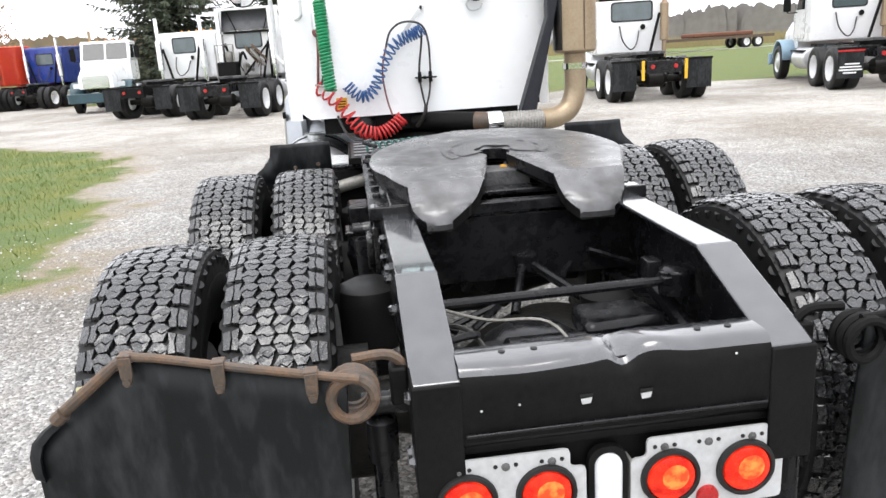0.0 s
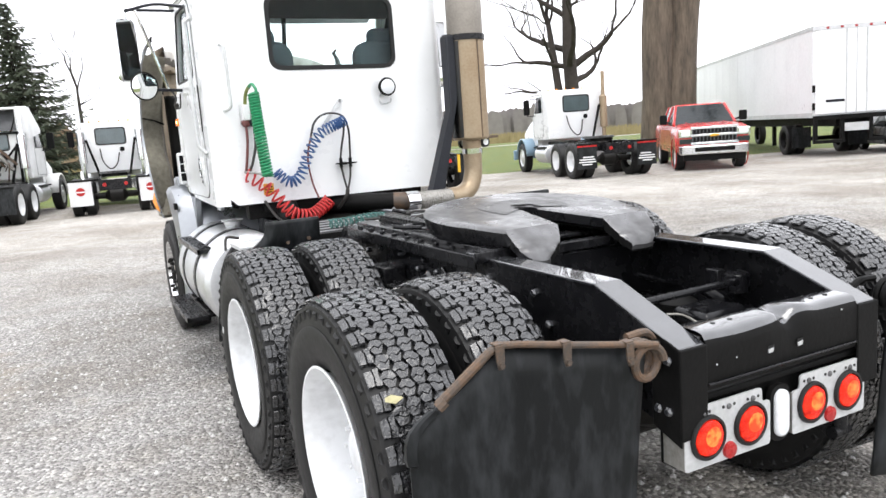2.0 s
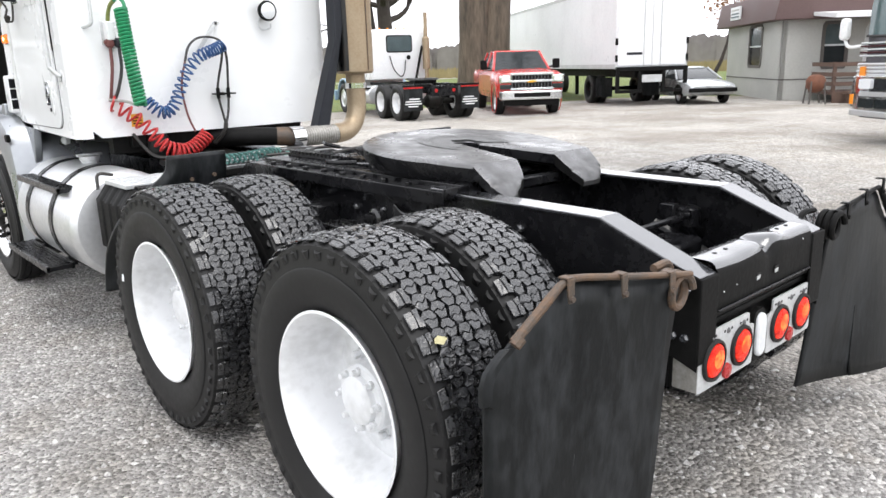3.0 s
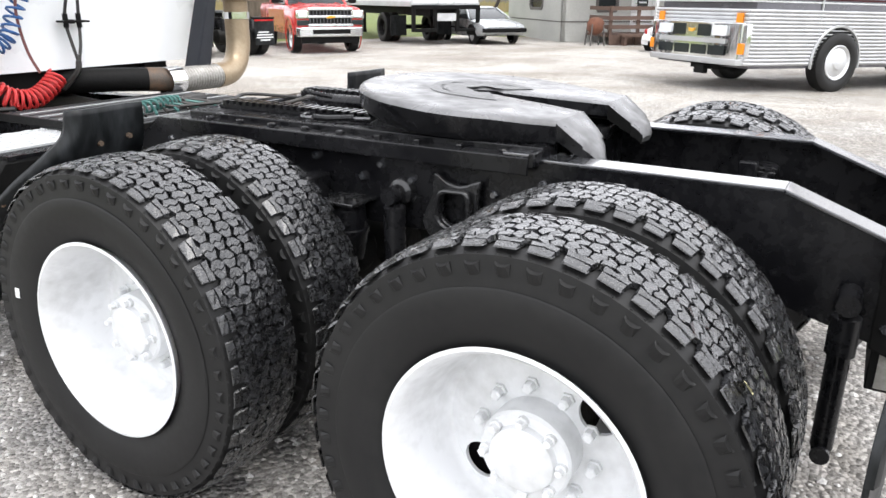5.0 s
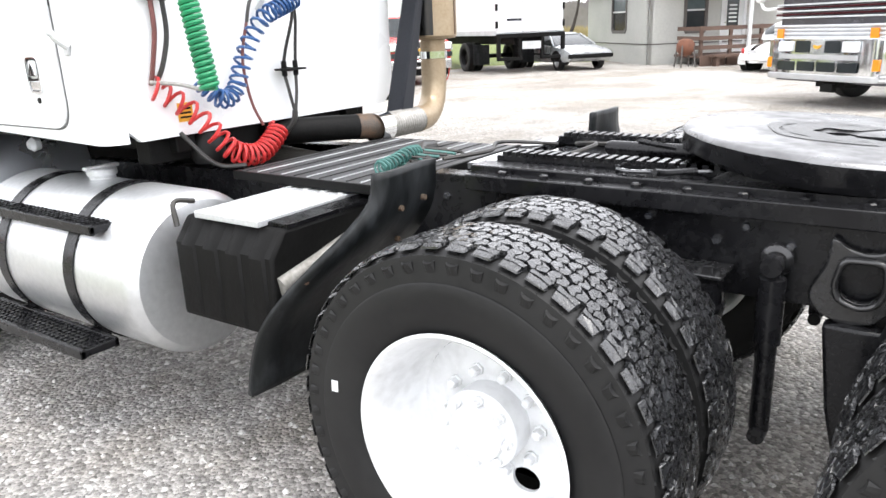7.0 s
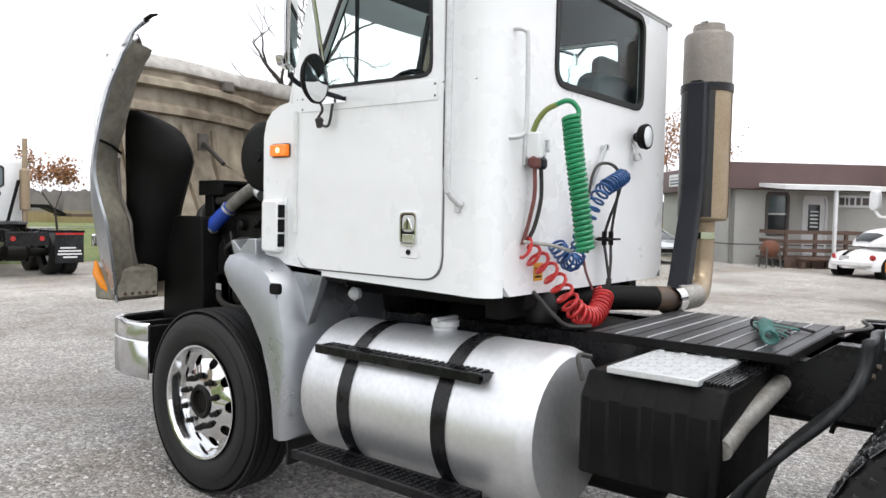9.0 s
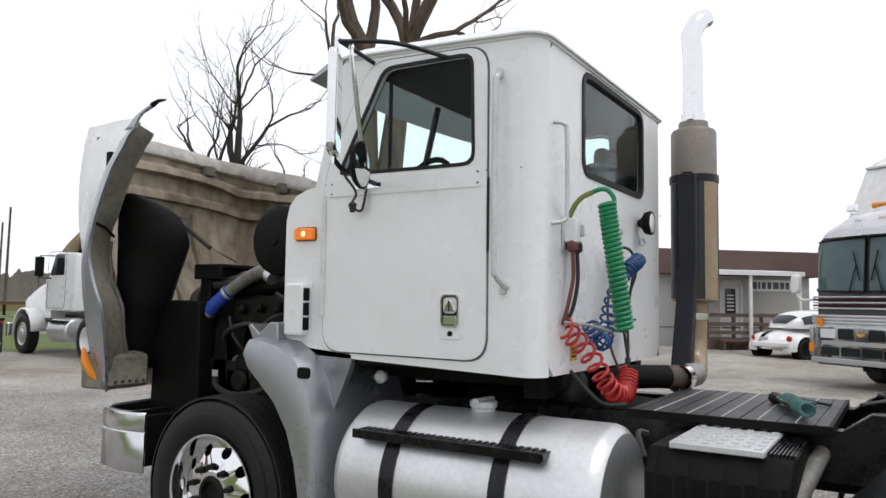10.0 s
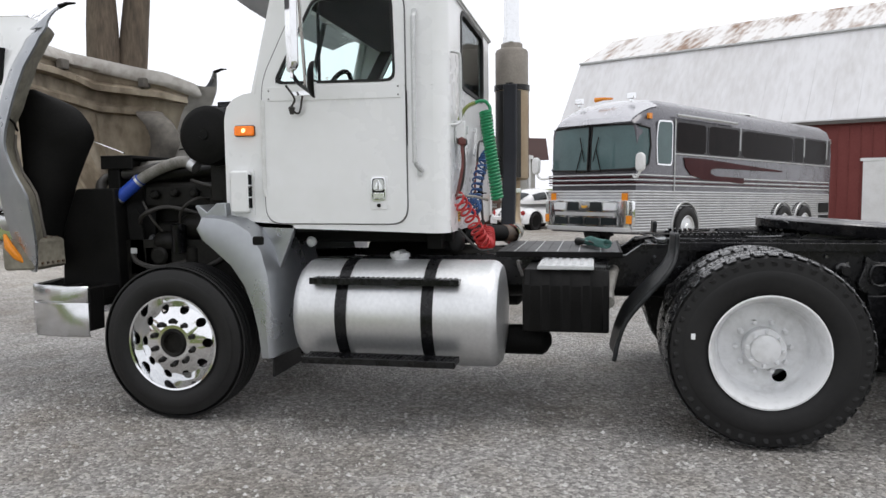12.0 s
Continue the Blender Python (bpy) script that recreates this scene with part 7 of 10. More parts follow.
# ---------------------------------------------------------------- ground: one sheet of gravel and grass
def grass_amount(x, y):
    """1 on grass, 0 on gravel, soft between."""
    edge_x = np.interp(y, [-20, 2.6, 3.6, 4.4, 6.1, 8, 11.4, 14, 17, 19], [-14, -11.5, -7.2, -3.1, -3.5, -3.65, -4.3, -5.4, -8.8, -30])
    a = (edge_x - x) / 1.2
    far = 23.2 + max(0, 3 - x) * 0.85 - max(0, x - 10) * 0.42
    b = (y - far) / 1.3
    c = (x - 27) / 2 if y > 13 else -1
    d = (-14 - y) / 3
    wob = 0.5 * noise.noise((x * 0.6, y * 0.6, 0)) + 0.35 * noise.noise((x * 2, y * 2, 3))
    return min(1, max(0, 0.5 + max(a, b, c, d) + wob))


xs = np.unique(np.concatenate([np.linspace(-900, -60, 8), np.linspace(-60, -12, 17), np.arange(-12, 30, 0.4), np.linspace(30, 80, 18), np.linspace(80, 900, 8)]).round(3))
ys = np.unique(np.concatenate([np.linspace(-900, -30, 8), np.linspace(-30, -6, 9), np.arange(-6, 34, 0.4), np.linspace(34, 90, 18), np.linspace(90, 900, 8)]).round(3))
gv = [(x, y, ground_z(x, y) + (0.012 * noise.noise((x * 0.35, y * 0.35, 7)) if max(abs(x), abs(y - 3)) < 60 else 0)) for y in ys for x in xs]
nx_ = len(xs)
gfaces = [(j * nx_ + i, j * nx_ + i + 1, (j + 1) * nx_ + i + 1, (j + 1) * nx_ + i) for j in range(len(ys) - 1) for i in range(nx_ - 1)]
gm = bpy.data.meshes.new("ground")
gm.from_pydata(gv, [], gfaces)
attr = gm.attributes.new("grass", "FLOAT", "POINT")
attr.data.foreach_set("value", [grass_amount(v[0], v[1]) for v in gv])
# factor that grows with distance from the truck, broken up by noise
far_attr = gm.attributes.new("dry", "FLOAT", "POINT")
far_attr.data.foreach_set("value", [min(1, max(0, (math.hypot(v[0] - 0.5, (v[1] - 3) * 0.8) - 5.5) / 5 + 0.5 * noise.noise((v[0] * 0.25, v[1] * 0.25, 11)))) for v in gv])
gm.polygons.foreach_set("use_smooth", [True] * len(gm.polygons))

GROUND = bpy.data.materials.new("gravel_and_grass")
GROUND.use_nodes = True
N, L = GROUND.node_tree.nodes, GROUND.node_tree.links
bs = N["Principled BSDF"]
tc = N.new("ShaderNodeTexCoord")


def tex(kind, scale, detail=3):
    t = N.new(kind)
    t.inputs["Scale"].default_value = scale
    if kind == "ShaderNodeTexNoise":
        t.inputs["Detail"].default_value = detail
    L.new(tc.outputs["Object"], t.inputs["Vector"])
    return t


def ramp(source, stops):
    r = N.new("ShaderNodeValToRGB")
    while len(r.color_ramp.elements) < len(stops):
        r.color_ramp.elements.new(0.5)
    for e, (p, c) in zip(r.color_ramp.elements, stops):
        e.position, e.color = p, (*c, 1)
    L.new(source, r.inputs[0])
    return r.outputs[0]


def mixed(fac, a, b, mode="MIX"):
    m = N.new("ShaderNodeMix")
    m.data_type, m.blend_type = "RGBA", mode
    for s, v in ((0, fac), (6, a), (7, b)):
        if isinstance(v, (int, float)):
            m.inputs[s].default_value = v
        elif isinstance(v, tuple):
            m.inputs[s].default_value = (*v, 1)
        else:
            L.new(v, m.inputs[s])
    return m.outputs[2]


stone = tex("ShaderNodeTexVoronoi", 52)
stone2 = tex("ShaderNodeTexVoronoi", 130)
patch, stain, fine_n = tex("ShaderNodeTexNoise", 0.35, 5), tex("ShaderNodeTexNoise", 2.2, 5), tex("ShaderNodeTexNoise", 140, 2)
pebble = ramp(stone.outputs["Color"], [(0.0, (0.075, 0.072, 0.07)), (0.35, (0.21, 0.206, 0.20)), (0.68, (0.40, 0.392, 0.382)), (1.0, (0.74, 0.73, 0.71))])
pebble2 = ramp(stone2.outputs["Color"], [(0.0, (0.08, 0.078, 0.075)), (0.6, (0.34, 0.333, 0.325)), (1.0, (0.72, 0.71, 0.69))])
grav = mixed(0.30, pebble, pebble2)
tint = ramp(patch.outputs[0], [(0.35, (0.70, 0.665, 0.62)), (0.50, (0.92, 0.905, 0.885)), (0.66, (1.14, 1.13, 1.12))])
grav = mixed(1.0, grav, tint, "MULTIPLY")
damp = ramp(stain.outputs[0], [(0.38, (0.80, 0.77, 0.72)), (0.55, (1.0, 1.0, 1.0))])
grav = mixed(0.6, grav, damp, "MULTIPLY")
far_at = N.new("ShaderNodeAttribute")
far_at.attribute_name = "dry"
# gravel turns paler with that distance factor
pale = mixed(1.0, grav, (1.30, 1.27, 1.22), "MULTIPLY")
grav = mixed(far_at.outputs["Fac"], grav, pale)
blade = tex("ShaderNodeTexNoise", 60, 4)
tuft = tex("ShaderNodeTexNoise", 1.1, 5)
green = ramp(blade.outputs[0], [(0.3, (0.045, 0.075, 0.018)), (0.55, (0.105, 0.155, 0.035)), (0.75, (0.22, 0.235, 0.08))])
dry = ramp(tuft.outputs[0], [(0.42, (1.0, 1.0, 1.0)), (0.68, (1.5, 1.1, 0.75))])
green = mixed(1.0, green, dry, "MULTIPLY")
at = N.new("ShaderNodeAttribute")
at.attribute_name = "grass"
jag = N.new("ShaderNodeMath")
jag.operation = "MULTIPLY_ADD"
L.new(stain.outputs[0], jag.inputs[0])
jag.inputs[1].default_value = 0.9
jag.inputs[2].default_value = -0.45
sm = N.new("ShaderNodeMath")
L.new(at.outputs["Fac"], sm.inputs[0])
L.new(jag.outputs[0], sm.inputs[1])
soil = mixed(ramp(sm.outputs[0], [(0.12, (0, 0, 0)), (0.45, (1, 1, 1))]), grav, (0.27, 0.215, 0.145))
soil = mixed(0.75, grav, soil)
col = mixed(ramp(sm.outputs[0], [(0.42, (0, 0, 0)), (0.60, (1, 1, 1))]), soil, green)
L.new(col, bs.inputs["Base Color"])
bs.inputs["Roughness"].default_value = 0.85
bp, bp2 = N.new("ShaderNodeBump"), N.new("ShaderNodeBump")
bp.inputs["Strength"].default_value, bp.inputs["Distance"].default_value = 1.0, 0.016
bp.invert = True
L.new(stone.outputs["Distance"], bp.inputs["Height"])
bp2.inputs["Strength"].default_value, bp2.inputs["Distance"].default_value = 0.5, 0.006
L.new(fine_n.outputs[0], bp2.inputs["Height"])
L.new(bp.outputs[0], bp2.inputs["Normal"])
L.new(bp2.outputs[0], bs.inputs["Normal"])
gm.materials.append(GROUND)
tagged(new("ground", gm), "pale crushed gravel yard with patchy grass edges", "ground", kind="structure")

# loose stones where the camera passes near
STONE = mat("crushed_stone", (0.66, 0.65, 0.63), (0.30, 0.29, 0.275), 0.85, scale=30, fine=120, bump=0.4, low=0.35, high=0.65)
rng = np.random.default_rng(5)
stones = Geo()
count = 0
while count < 9000:
    x, y = rng.uniform(-4.2, 1.5), rng.uniform(-1.2, 7.4)
    if grass_amount(x, y) > 0.35 and rng.random() < 0.8:
        continue
    r = 0.006 + 0.015 * rng.random() ** 3
    z = ground_z(x, y) + 0.012 * noise.noise((x * 0.35, y * 0.35, 7))
    a = rng.uniform(0, 6.28)
    c, s = math.cos(a), math.sin(a)
    q = []
    for dx, dy, dz in ((1, 0, 0.15), (0.2, 0.9, 0.1), (-0.9, 0.3, 0.2), (-0.4, -0.8, 0.1), (0.5, -0.7, 0.2), (0.1, 0.05, 0.85)):
        k = r * rng.uniform(0.75, 1.25)
        q.append((x + (c * dx - s * dy) * k, y + (s * dx + c * dy) * k, z + dz * k))
    stones.add(q, [(0, 1, 5), (1, 2, 5), (2, 3, 5), (3, 4, 5), (4, 0, 5)])
    count += 1
sm_ = bpy.data.meshes.new("gravel")
sm_.from_pydata(stones.v, [], stones.f)
sm_.materials.append(STONE)
tagged(new("gravel", sm_), "loose crushed grey stones on the yard", "gravel", kind="stuff")

# grass blades on the near verge
GRASS = mat("grass_blades", (0.07, 0.14, 0.025), (0.18, 0.20, 0.05), 0.7, scale=2, fine=30)
blades = Geo()
count = 0
while count < 16000:
    x, y = rng.uniform(-11, -2.4), rng.uniform(3.4, 17.5)
    if grass_amount(x, y) < 0.55 + 0.3 * rng.random():
        continue
    z, h, a, lean = ground_z(x, y) - 0.004, rng.uniform(0.03, 0.085), rng.uniform(0, 6.28), rng.uniform(0.0, 0.05)
    w = 0.004 + 0.004 * rng.random()
    dx, dy = math.cos(a) * w, math.sin(a) * w
    blades.add([(x - dx, y - dy, z), (x + dx, y + dy, z), (x + lean * math.cos(a * 3), y + lean * math.sin(a * 3), z + h)], [(0, 1, 2)])
    count += 1
bm2 = bpy.data.meshes.new("grass")
bm2.from_pydata(blades.v, [], blades.f)
bm2.materials.append(GRASS)
tagged(new("grass", bm2), "short green grass on the verge", "grass", kind="stuff")

# ---------------------------------------------------------------- parked trucks in the row behind
LOT_TYRE = mesh_of("tyre", Geo().lathe([(-0.11, 0.30), (-0.14, 0.36), (-0.145, 0.42), (-0.13, 0.49), (-0.11, 0.515), (0.11, 0.515), (0.13, 0.49), (0.145, 0.42), (0.14, 0.36), (0.11, 0.30)], n=32, cap=False), RUBBER)
LOT_RIM = mesh_of("rim", Geo().lathe([(-0.13, 0.31), (-0.13, 0.295), (-0.06, 0.26), (0.03, 0.24), (0.04, 0.12), (-0.03, 0.11), (-0.04, 0.0)], n=24, cap=False), RIM_WHITE)
LOT_RIM_F = mesh_of("rim", Geo().lathe([(-0.12, 0.31), (-0.13, 0.295), (-0.10, 0.25), (-0.12, 0.13), (-0.15, 0.11), (-0.16, 0.0)], n=24, cap=False), ALU)
SMALL_TYRE = mesh_of("tyre", Geo().lathe([(-0.085, 0.20), (-0.11, 0.24), (-0.11, 0.28), (-0.085, 0.315), (0.085, 0.315), (0.11, 0.28), (0.11, 0.24), (0.085, 0.20)], n=28, cap=False), RUBBER)
SMALL_RIM = mesh_of("rim", Geo().lathe([(-0.09, 0.205), (-0.095, 0.19), (-0.06, 0.17), (-0.07, 0.06), (-0.09, 0.05), (-0.095, 0.0)], n=20, cap=False), ALU)


def lot_wheel(parent, x, y, r=0.515, tyre=None, rim=None, scale=1.0):
    tyre, rim = tyre or LOT_TYRE, rim or LOT_RIM
    m = pose(x, y, r, 0, 0, 0 if x < 0 else 180) @ Matrix.Scale(scale, 4)
    w = part("wheel", rim, RIM_WHITE, parent, at=m)
    part("tyre", tyre, RUBBER, w)
    return w


def lot_truck(label, x, y, bearing, paint, nose="slope", sleeper=False, stacks=1, flap=None, lower=None, marks=None, cab_h=2.78, frame=BLACK, wetline=False, deflector=None, pane=0.42):
    """A tractor seen from afar: origin between its drive axles, nose to local +y."""
    t = thing("parked_semi_truck", label, "truck", pose(x, y, ground_z(x, y), 0, 0, -bearing), "row of parked trucks")
    for yy in (-0.66, 0.66):
        for xx in (-1.06, -0.72, 0.72, 1.06):
            lot_wheel(t, xx, yy)
    for xx in (-1.0, 1.0):
        lot_wheel(t, xx, 4.55, rim=LOT_RIM_F)
    for sx in (-1, 1):
        part("frame_rail", Geo().box(min(sx * 0.34, sx * 0.43), max(sx * 0.34, sx * 0.43), -1.55, 5.6, 0.78, 1.05), frame, t)
    part("tail_crossmember", Geo().box(-0.43, 0.43, -1.56, -1.44, 0.70, 1.0), frame, t, bevel=0.01)
    part("axle", Geo().lathe([(-0.9, 0.08), (-0.3, 0.1), (-0.18, 0.2), (0.18, 0.2), (0.3, 0.1), (0.9, 0.08)], (0, -0.66, 0.52), "x", 14), ENGINE, t)
    fw = soften([(-0.44, 0.05), (-0.40, 0.38), (0, 0.52), (0.40, 0.38), (0.44, 0.05), (0.33, -0.42), (0.14, -0.42), (0.05, 0.05), (-0.05, 0.05), (-0.14, -0.42), (-0.33, -0.42)], 0.06, 3)
    part("fifth_wheel", Geo().prism(fw, "z", 1.14, 1.20), GREASE, t)
    part("fifth_wheel_base", Geo().box(-0.36, 0.36, -0.2, 0.25, 1.05, 1.14), BLACK_DULL, t)
    part("deck_plate", Geo().box(-0.5, 0.5, 1.15, 1.75, 1.04, 1.07), BLACK_DULL, t)
    for sx in (-1, 1):
        tk = part("fuel_tank", Geo().lathe([(1.9, 0.0), (1.92, 0.27), (1.96, 0.31), (3.0, 0.31), (3.04, 0.27), (3.06, 0.0)], (sx * 0.82, 0, 0.68), "y", 24), ALU, t)
        part("step", Geo().box(min(sx * 0.98, sx * 1.16), max(sx * 0.98, sx * 1.16), 1.95, 3.0, 0.88, 0.92), BLACK_DULL, tk)
        if flap:
            fl = part("mud_flap", Geo().box(min(sx * 0.62, sx * 1.22), max(sx * 0.62, sx * 1.22), -1.34, -1.325, 0.30, 1.0), flap, t, "mud flap with faded unreadable print" if marks else "plain black mud flap")
            part("flap_bar", Geo().box(min(sx * 0.42, sx * 1.24), max(sx * 0.42, sx * 1.24), -1.35, -1.32, 0.98, 1.03), BLACK_DULL, fl)
            if marks == "bars":
                for k, (a, b) in enumerate(((0.72, 1.05), (0.68, 1.16), (0.66, 1.18), (0.78, 1.08))):
                    part("print_bar", Geo().box(min(sx * a, sx * b), max(sx * a, sx * b), -1.347, -1.342, 0.62 - 0.07 * k, 0.655 - 0.07 * k), WHITE_OLD, fl)
                part("red_strip", Geo().box(min(sx * 0.62, sx * 1.22), max(sx * 0.62, sx * 1.22), -1.352, -1.342, 0.93, 0.975), RED_DARK, fl)
            if marks == "round":
                part("red_emblem", Geo().lathe([(-1.347, 0.12), (-1.342, 0.12)], (sx * 0.92, 0, 0.70), "y", 20), RED_DARK, fl)
                part("white_stripe", Geo().box(sx * 0.92 - 0.11, sx * 0.92 + 0.11, -1.350, -1.347, 0.68, 0.71), WHITE, fl)
    for sx in (-1, 1):
        part("tail_lamp", Geo().lathe([(-1.575, 0.05), (-1.565, 0.055)], (sx * 0.28, 0, 0.86), "y", 14), RED_DARK, t)
    # cab
    y0, y1 = (0.95, 3.45) if sleeper else (1.85, 3.45)
    prof = soften([(y0, 1.15), (y1 + 0.15, 1.15), (y1 + 0.15, 1.95), (y1, 2.0), (y1 - 0.42, cab_h - 0.06), (y1 - 0.55, cab_h), (y0 + 0.04, cab_h - 0.04), (y0, cab_h - 0.12)], 0.05, 3)
    cb = part("cab", Geo().prism(prof, "x", -0.97, 0.97), paint, t, bevel=0.05)
    part("rear_window", Geo().prism(rounded(-pane, pane, 2.05, 2.52, 0.06), "y", y0 - 0.006, y0 + 0.02), GLASS_SKY, cb)
    part("rear_window_seal", Geo().ring_plate(rounded(-pane - 0.04, pane + 0.04, 2.01, 2.56, 0.08), rounded(-pane, pane, 2.05, 2.52, 0.06), "y", y0 - 0.01, y0 + 0.01, 48), RUBBER, cb)
    for sx in (-1, 1):
        part("side_window", Geo().prism(soften([(y1 - 0.95, 2.05), (y1 - 0.13, 2.05), (y1 - 0.42, 2.58), (y1 - 0.95, 2.58)], 0.05, 3), "x", sx * 0.965, sx * 0.976), GLASS_DARK, cb)
        part("door_seam", Geo().ring_plate(rounded(y1 - 1.05, y1 + 0.02, 1.22, 2.66, 0.1), rounded(y1 - 1.04, y1 + 0.01, 1.23, 2.65, 0.1), "x", sx * 0.968, sx * 0.974, 48), BLACK_DULL, cb)
        ma = Geo().tube([(sx * 0.95, y1 - 0.3, 2.55), (sx * 1.22, y1 - 0.12, 2.55), (sx * 1.22, y1 - 0.12, 1.98), (sx * 0.95, y1 - 0.2, 1.98)], 0.02, 6)
        mm = part("mirror_arm", ma, BLACK_DULL, cb)
        part("mirror", Geo().prism(rounded(sx * 1.24 - 0.10, sx * 1.24 + 0.10, 2.02, 2.52, 0.03), "y", y1 - 0.15, y1 - 0.08), BLACK_DULL, mm)
    ws = Geo()
    zz0, zz1 = 2.03, cab_h - 0.10
    ya, yb = y1 + 0.0, y1 - 0.40
    for sx in (-1, 1):
        ws.add([(sx * 0.03, ya + 0.01, zz0), (sx * 0.86, ya + 0.01, zz0), (sx * 0.84, yb + 0.01, zz1), (sx * 0.03, yb + 0.01, zz1)], [(0, 1, 2, 3)])
    part("windscreen", ws, GLASS_DARK, cb)
    # hood and fenders
    if nose:
        hl = 5.75 if nose == "slope" else 5.6
        top0, top1 = (1.98, 1.52) if nose == "slope" else (2.0, 1.85)
        hw0, hw1 = 0.80, 0.62
        rows = []
        for k in range(6):
            s = k / 5
            yy = y1 + 0.15 + (hl - y1 - 0.15) * s
            zt = top0 + (top1 - top0) * s ** 1.6
            w = hw0 + (hw1 - hw0) * s
            rows.append([(-w, yy, 0.95), (-w, yy, zt - 0.16), (-w + 0.06, yy, zt - 0.05), (-w + 0.22, yy, zt), (w - 0.22, yy, zt), (w - 0.06, yy, zt - 0.05), (w, yy, zt - 0.16), (w, yy, 0.95)])
        hd = part("hood", Geo().strip(rows, closed=True, cap=True), paint, t)
        part("grille", Geo().prism(rounded(-0.48, 0.48, 0.95, top1 - 0.12, 0.06), "y", hl - 0.01, hl + 0.03), CHROME, hd)
        for k in range(9):
            part("grille_bar", Geo().box(-0.46, 0.46, hl + 0.03, hl + 0.04, 1.0 + 0.05 * k, 1.02 + 0.05 * k), ALU_PLATE, hd)
        for sx in (-1, 1):
            arc = []
            for k in range(9):
                a = radians(-5 + 180 * k / 8)
                arc.append([(sx * xx, 4.55 + (0.66 if xx > 0.7 else 0.62) * math.cos(a), 0.55 + 0.66 * max(-0.1, math.sin(a))) for xx in (1.14, 1.10, 0.62)])
            fd = part("front_fender", Geo().strip(arc), lower or paint, hd)
            md = fd.modifiers.new("sheet", "SOLIDIFY")
            md.thickness = 0.05
            part("headlamp", Geo().prism(rounded(sx * 0.82 - 0.13, sx * 0.82 + 0.13, 0.98, 1.16, 0.04), "y", 5.22, 5.30), CLEAR_LENS, fd)
        part("bumper", Geo().prism(soften([(-1.2, 5.45), (-1.05, 5.78), (1.05, 5.78), (1.2, 5.45), (1.1, 5.42), (0.98, 5.70), (-0.98, 5.70), (-1.1, 5.42)], 0.04, 3), "z", 0.42, 0.78), lower or CHROME, t, bevel=0.02)
    for k in range(stacks):
        sx = 1 if k == 0 else -1
        my = y0 - 0.22
        ms = part("exhaust_pipe", Geo().lathe([(1.0, 0.06), (1.45, 0.06), (1.47, 0.12), (2.45, 0.12), (2.50, 0.065), (3.25, 0.062)], (sx * 0.86, my, 0), "z", 18), HEATED if stacks == 1 else CHROME, t)
        part("stack_strut", Geo().tube([(sx * 0.72, my, 2.2), (sx * 0.45, my, 1.07)], 0.04, 6), BLACK_DULL, ms)
    part("work_lamp", Geo().lathe([(y0 - 0.07, 0.06), (y0 - 0.05, 0.075), (y0, 0.04)], (0.30, 0, 1.85), "y", 14), BLACK_DULL, cb)
    part("air_line", Geo().tube(curve([(-0.35, y0 - 0.02, 1.9), (-0.3, y0 - 0.2, 1.5), (-0.1, y0 - 0.3, 1.25), (0.1, y0 - 0.15, 1.4), (0.2, y0 - 0.02, 1.75)], 5), 0.02, 5), BLACK_HOSE, cb)
    for k in range(5):
        part("roof_lamp", Geo().lathe([(0, 0.04), (0.05, 0.03), (0.06, 0)], (-0.6 + 0.3 * k, y1 - 0.62, cab_h), "z", 10), AMBER_DULL, cb)
    if deflector:
        # a hollow wind deflector, open towards the back
        shell = []
        for k in range(7):
            u = k / 6
            yy, hh = y0 + 0.10 + 1.25 * u, 0.66 * (1 - u) ** 0.75
            shell.append([(xx * (1 - 0.12 * u), yy, cab_h - 0.03 + hh * f) for xx, f in ((-0.92, 0.05), (-0.91, 0.72), (-0.80, 0.95), (-0.4, 1.0), (0.4, 1.0), (0.80, 0.95), (0.91, 0.72), (0.92, 0.05))])
        df = part("wind_deflector", Geo().strip(shell), deflector, t, "faded tan roof deflector, hollow at the back")
        df.modifiers.new("sheet", "SOLIDIFY").thickness = 0.03
        for sx in (-1, 1):
            part("deflector_strut", Geo().tube([(sx * 0.55, y0 + 0.12, cab_h - 0.03), (sx * 0.45, y0 + 0.55, cab_h + 0.42)], 0.022, 6), BLACK_DULL, df)
        part("deflector_foot", Geo().box(-0.90, 0.90, y0 + 0.04, y0 + 0.10, cab_h - 0.03, cab_h + 0.03), BLACK_DULL, df)
    if wetline:
        for k in range(8):
            bx, bz = random.uniform(-0.6, 0.6), random.uniform(1.2, 1.9)
            part("hydraulic_fitting", Geo().tube(curve([(bx, y0 - 0.15, bz), (bx + random.uniform(-0.3, 0.3), y0 - 0.45, bz + 0.2), (bx + random.uniform(-0.3, 0.3), y0 - 0.3, bz - 0.3)], 5), random.choice((0.02, 0.04, 0.06)), 6), random.choice((BLACK_DULL, SILVER_PIPE, RUST)), t)
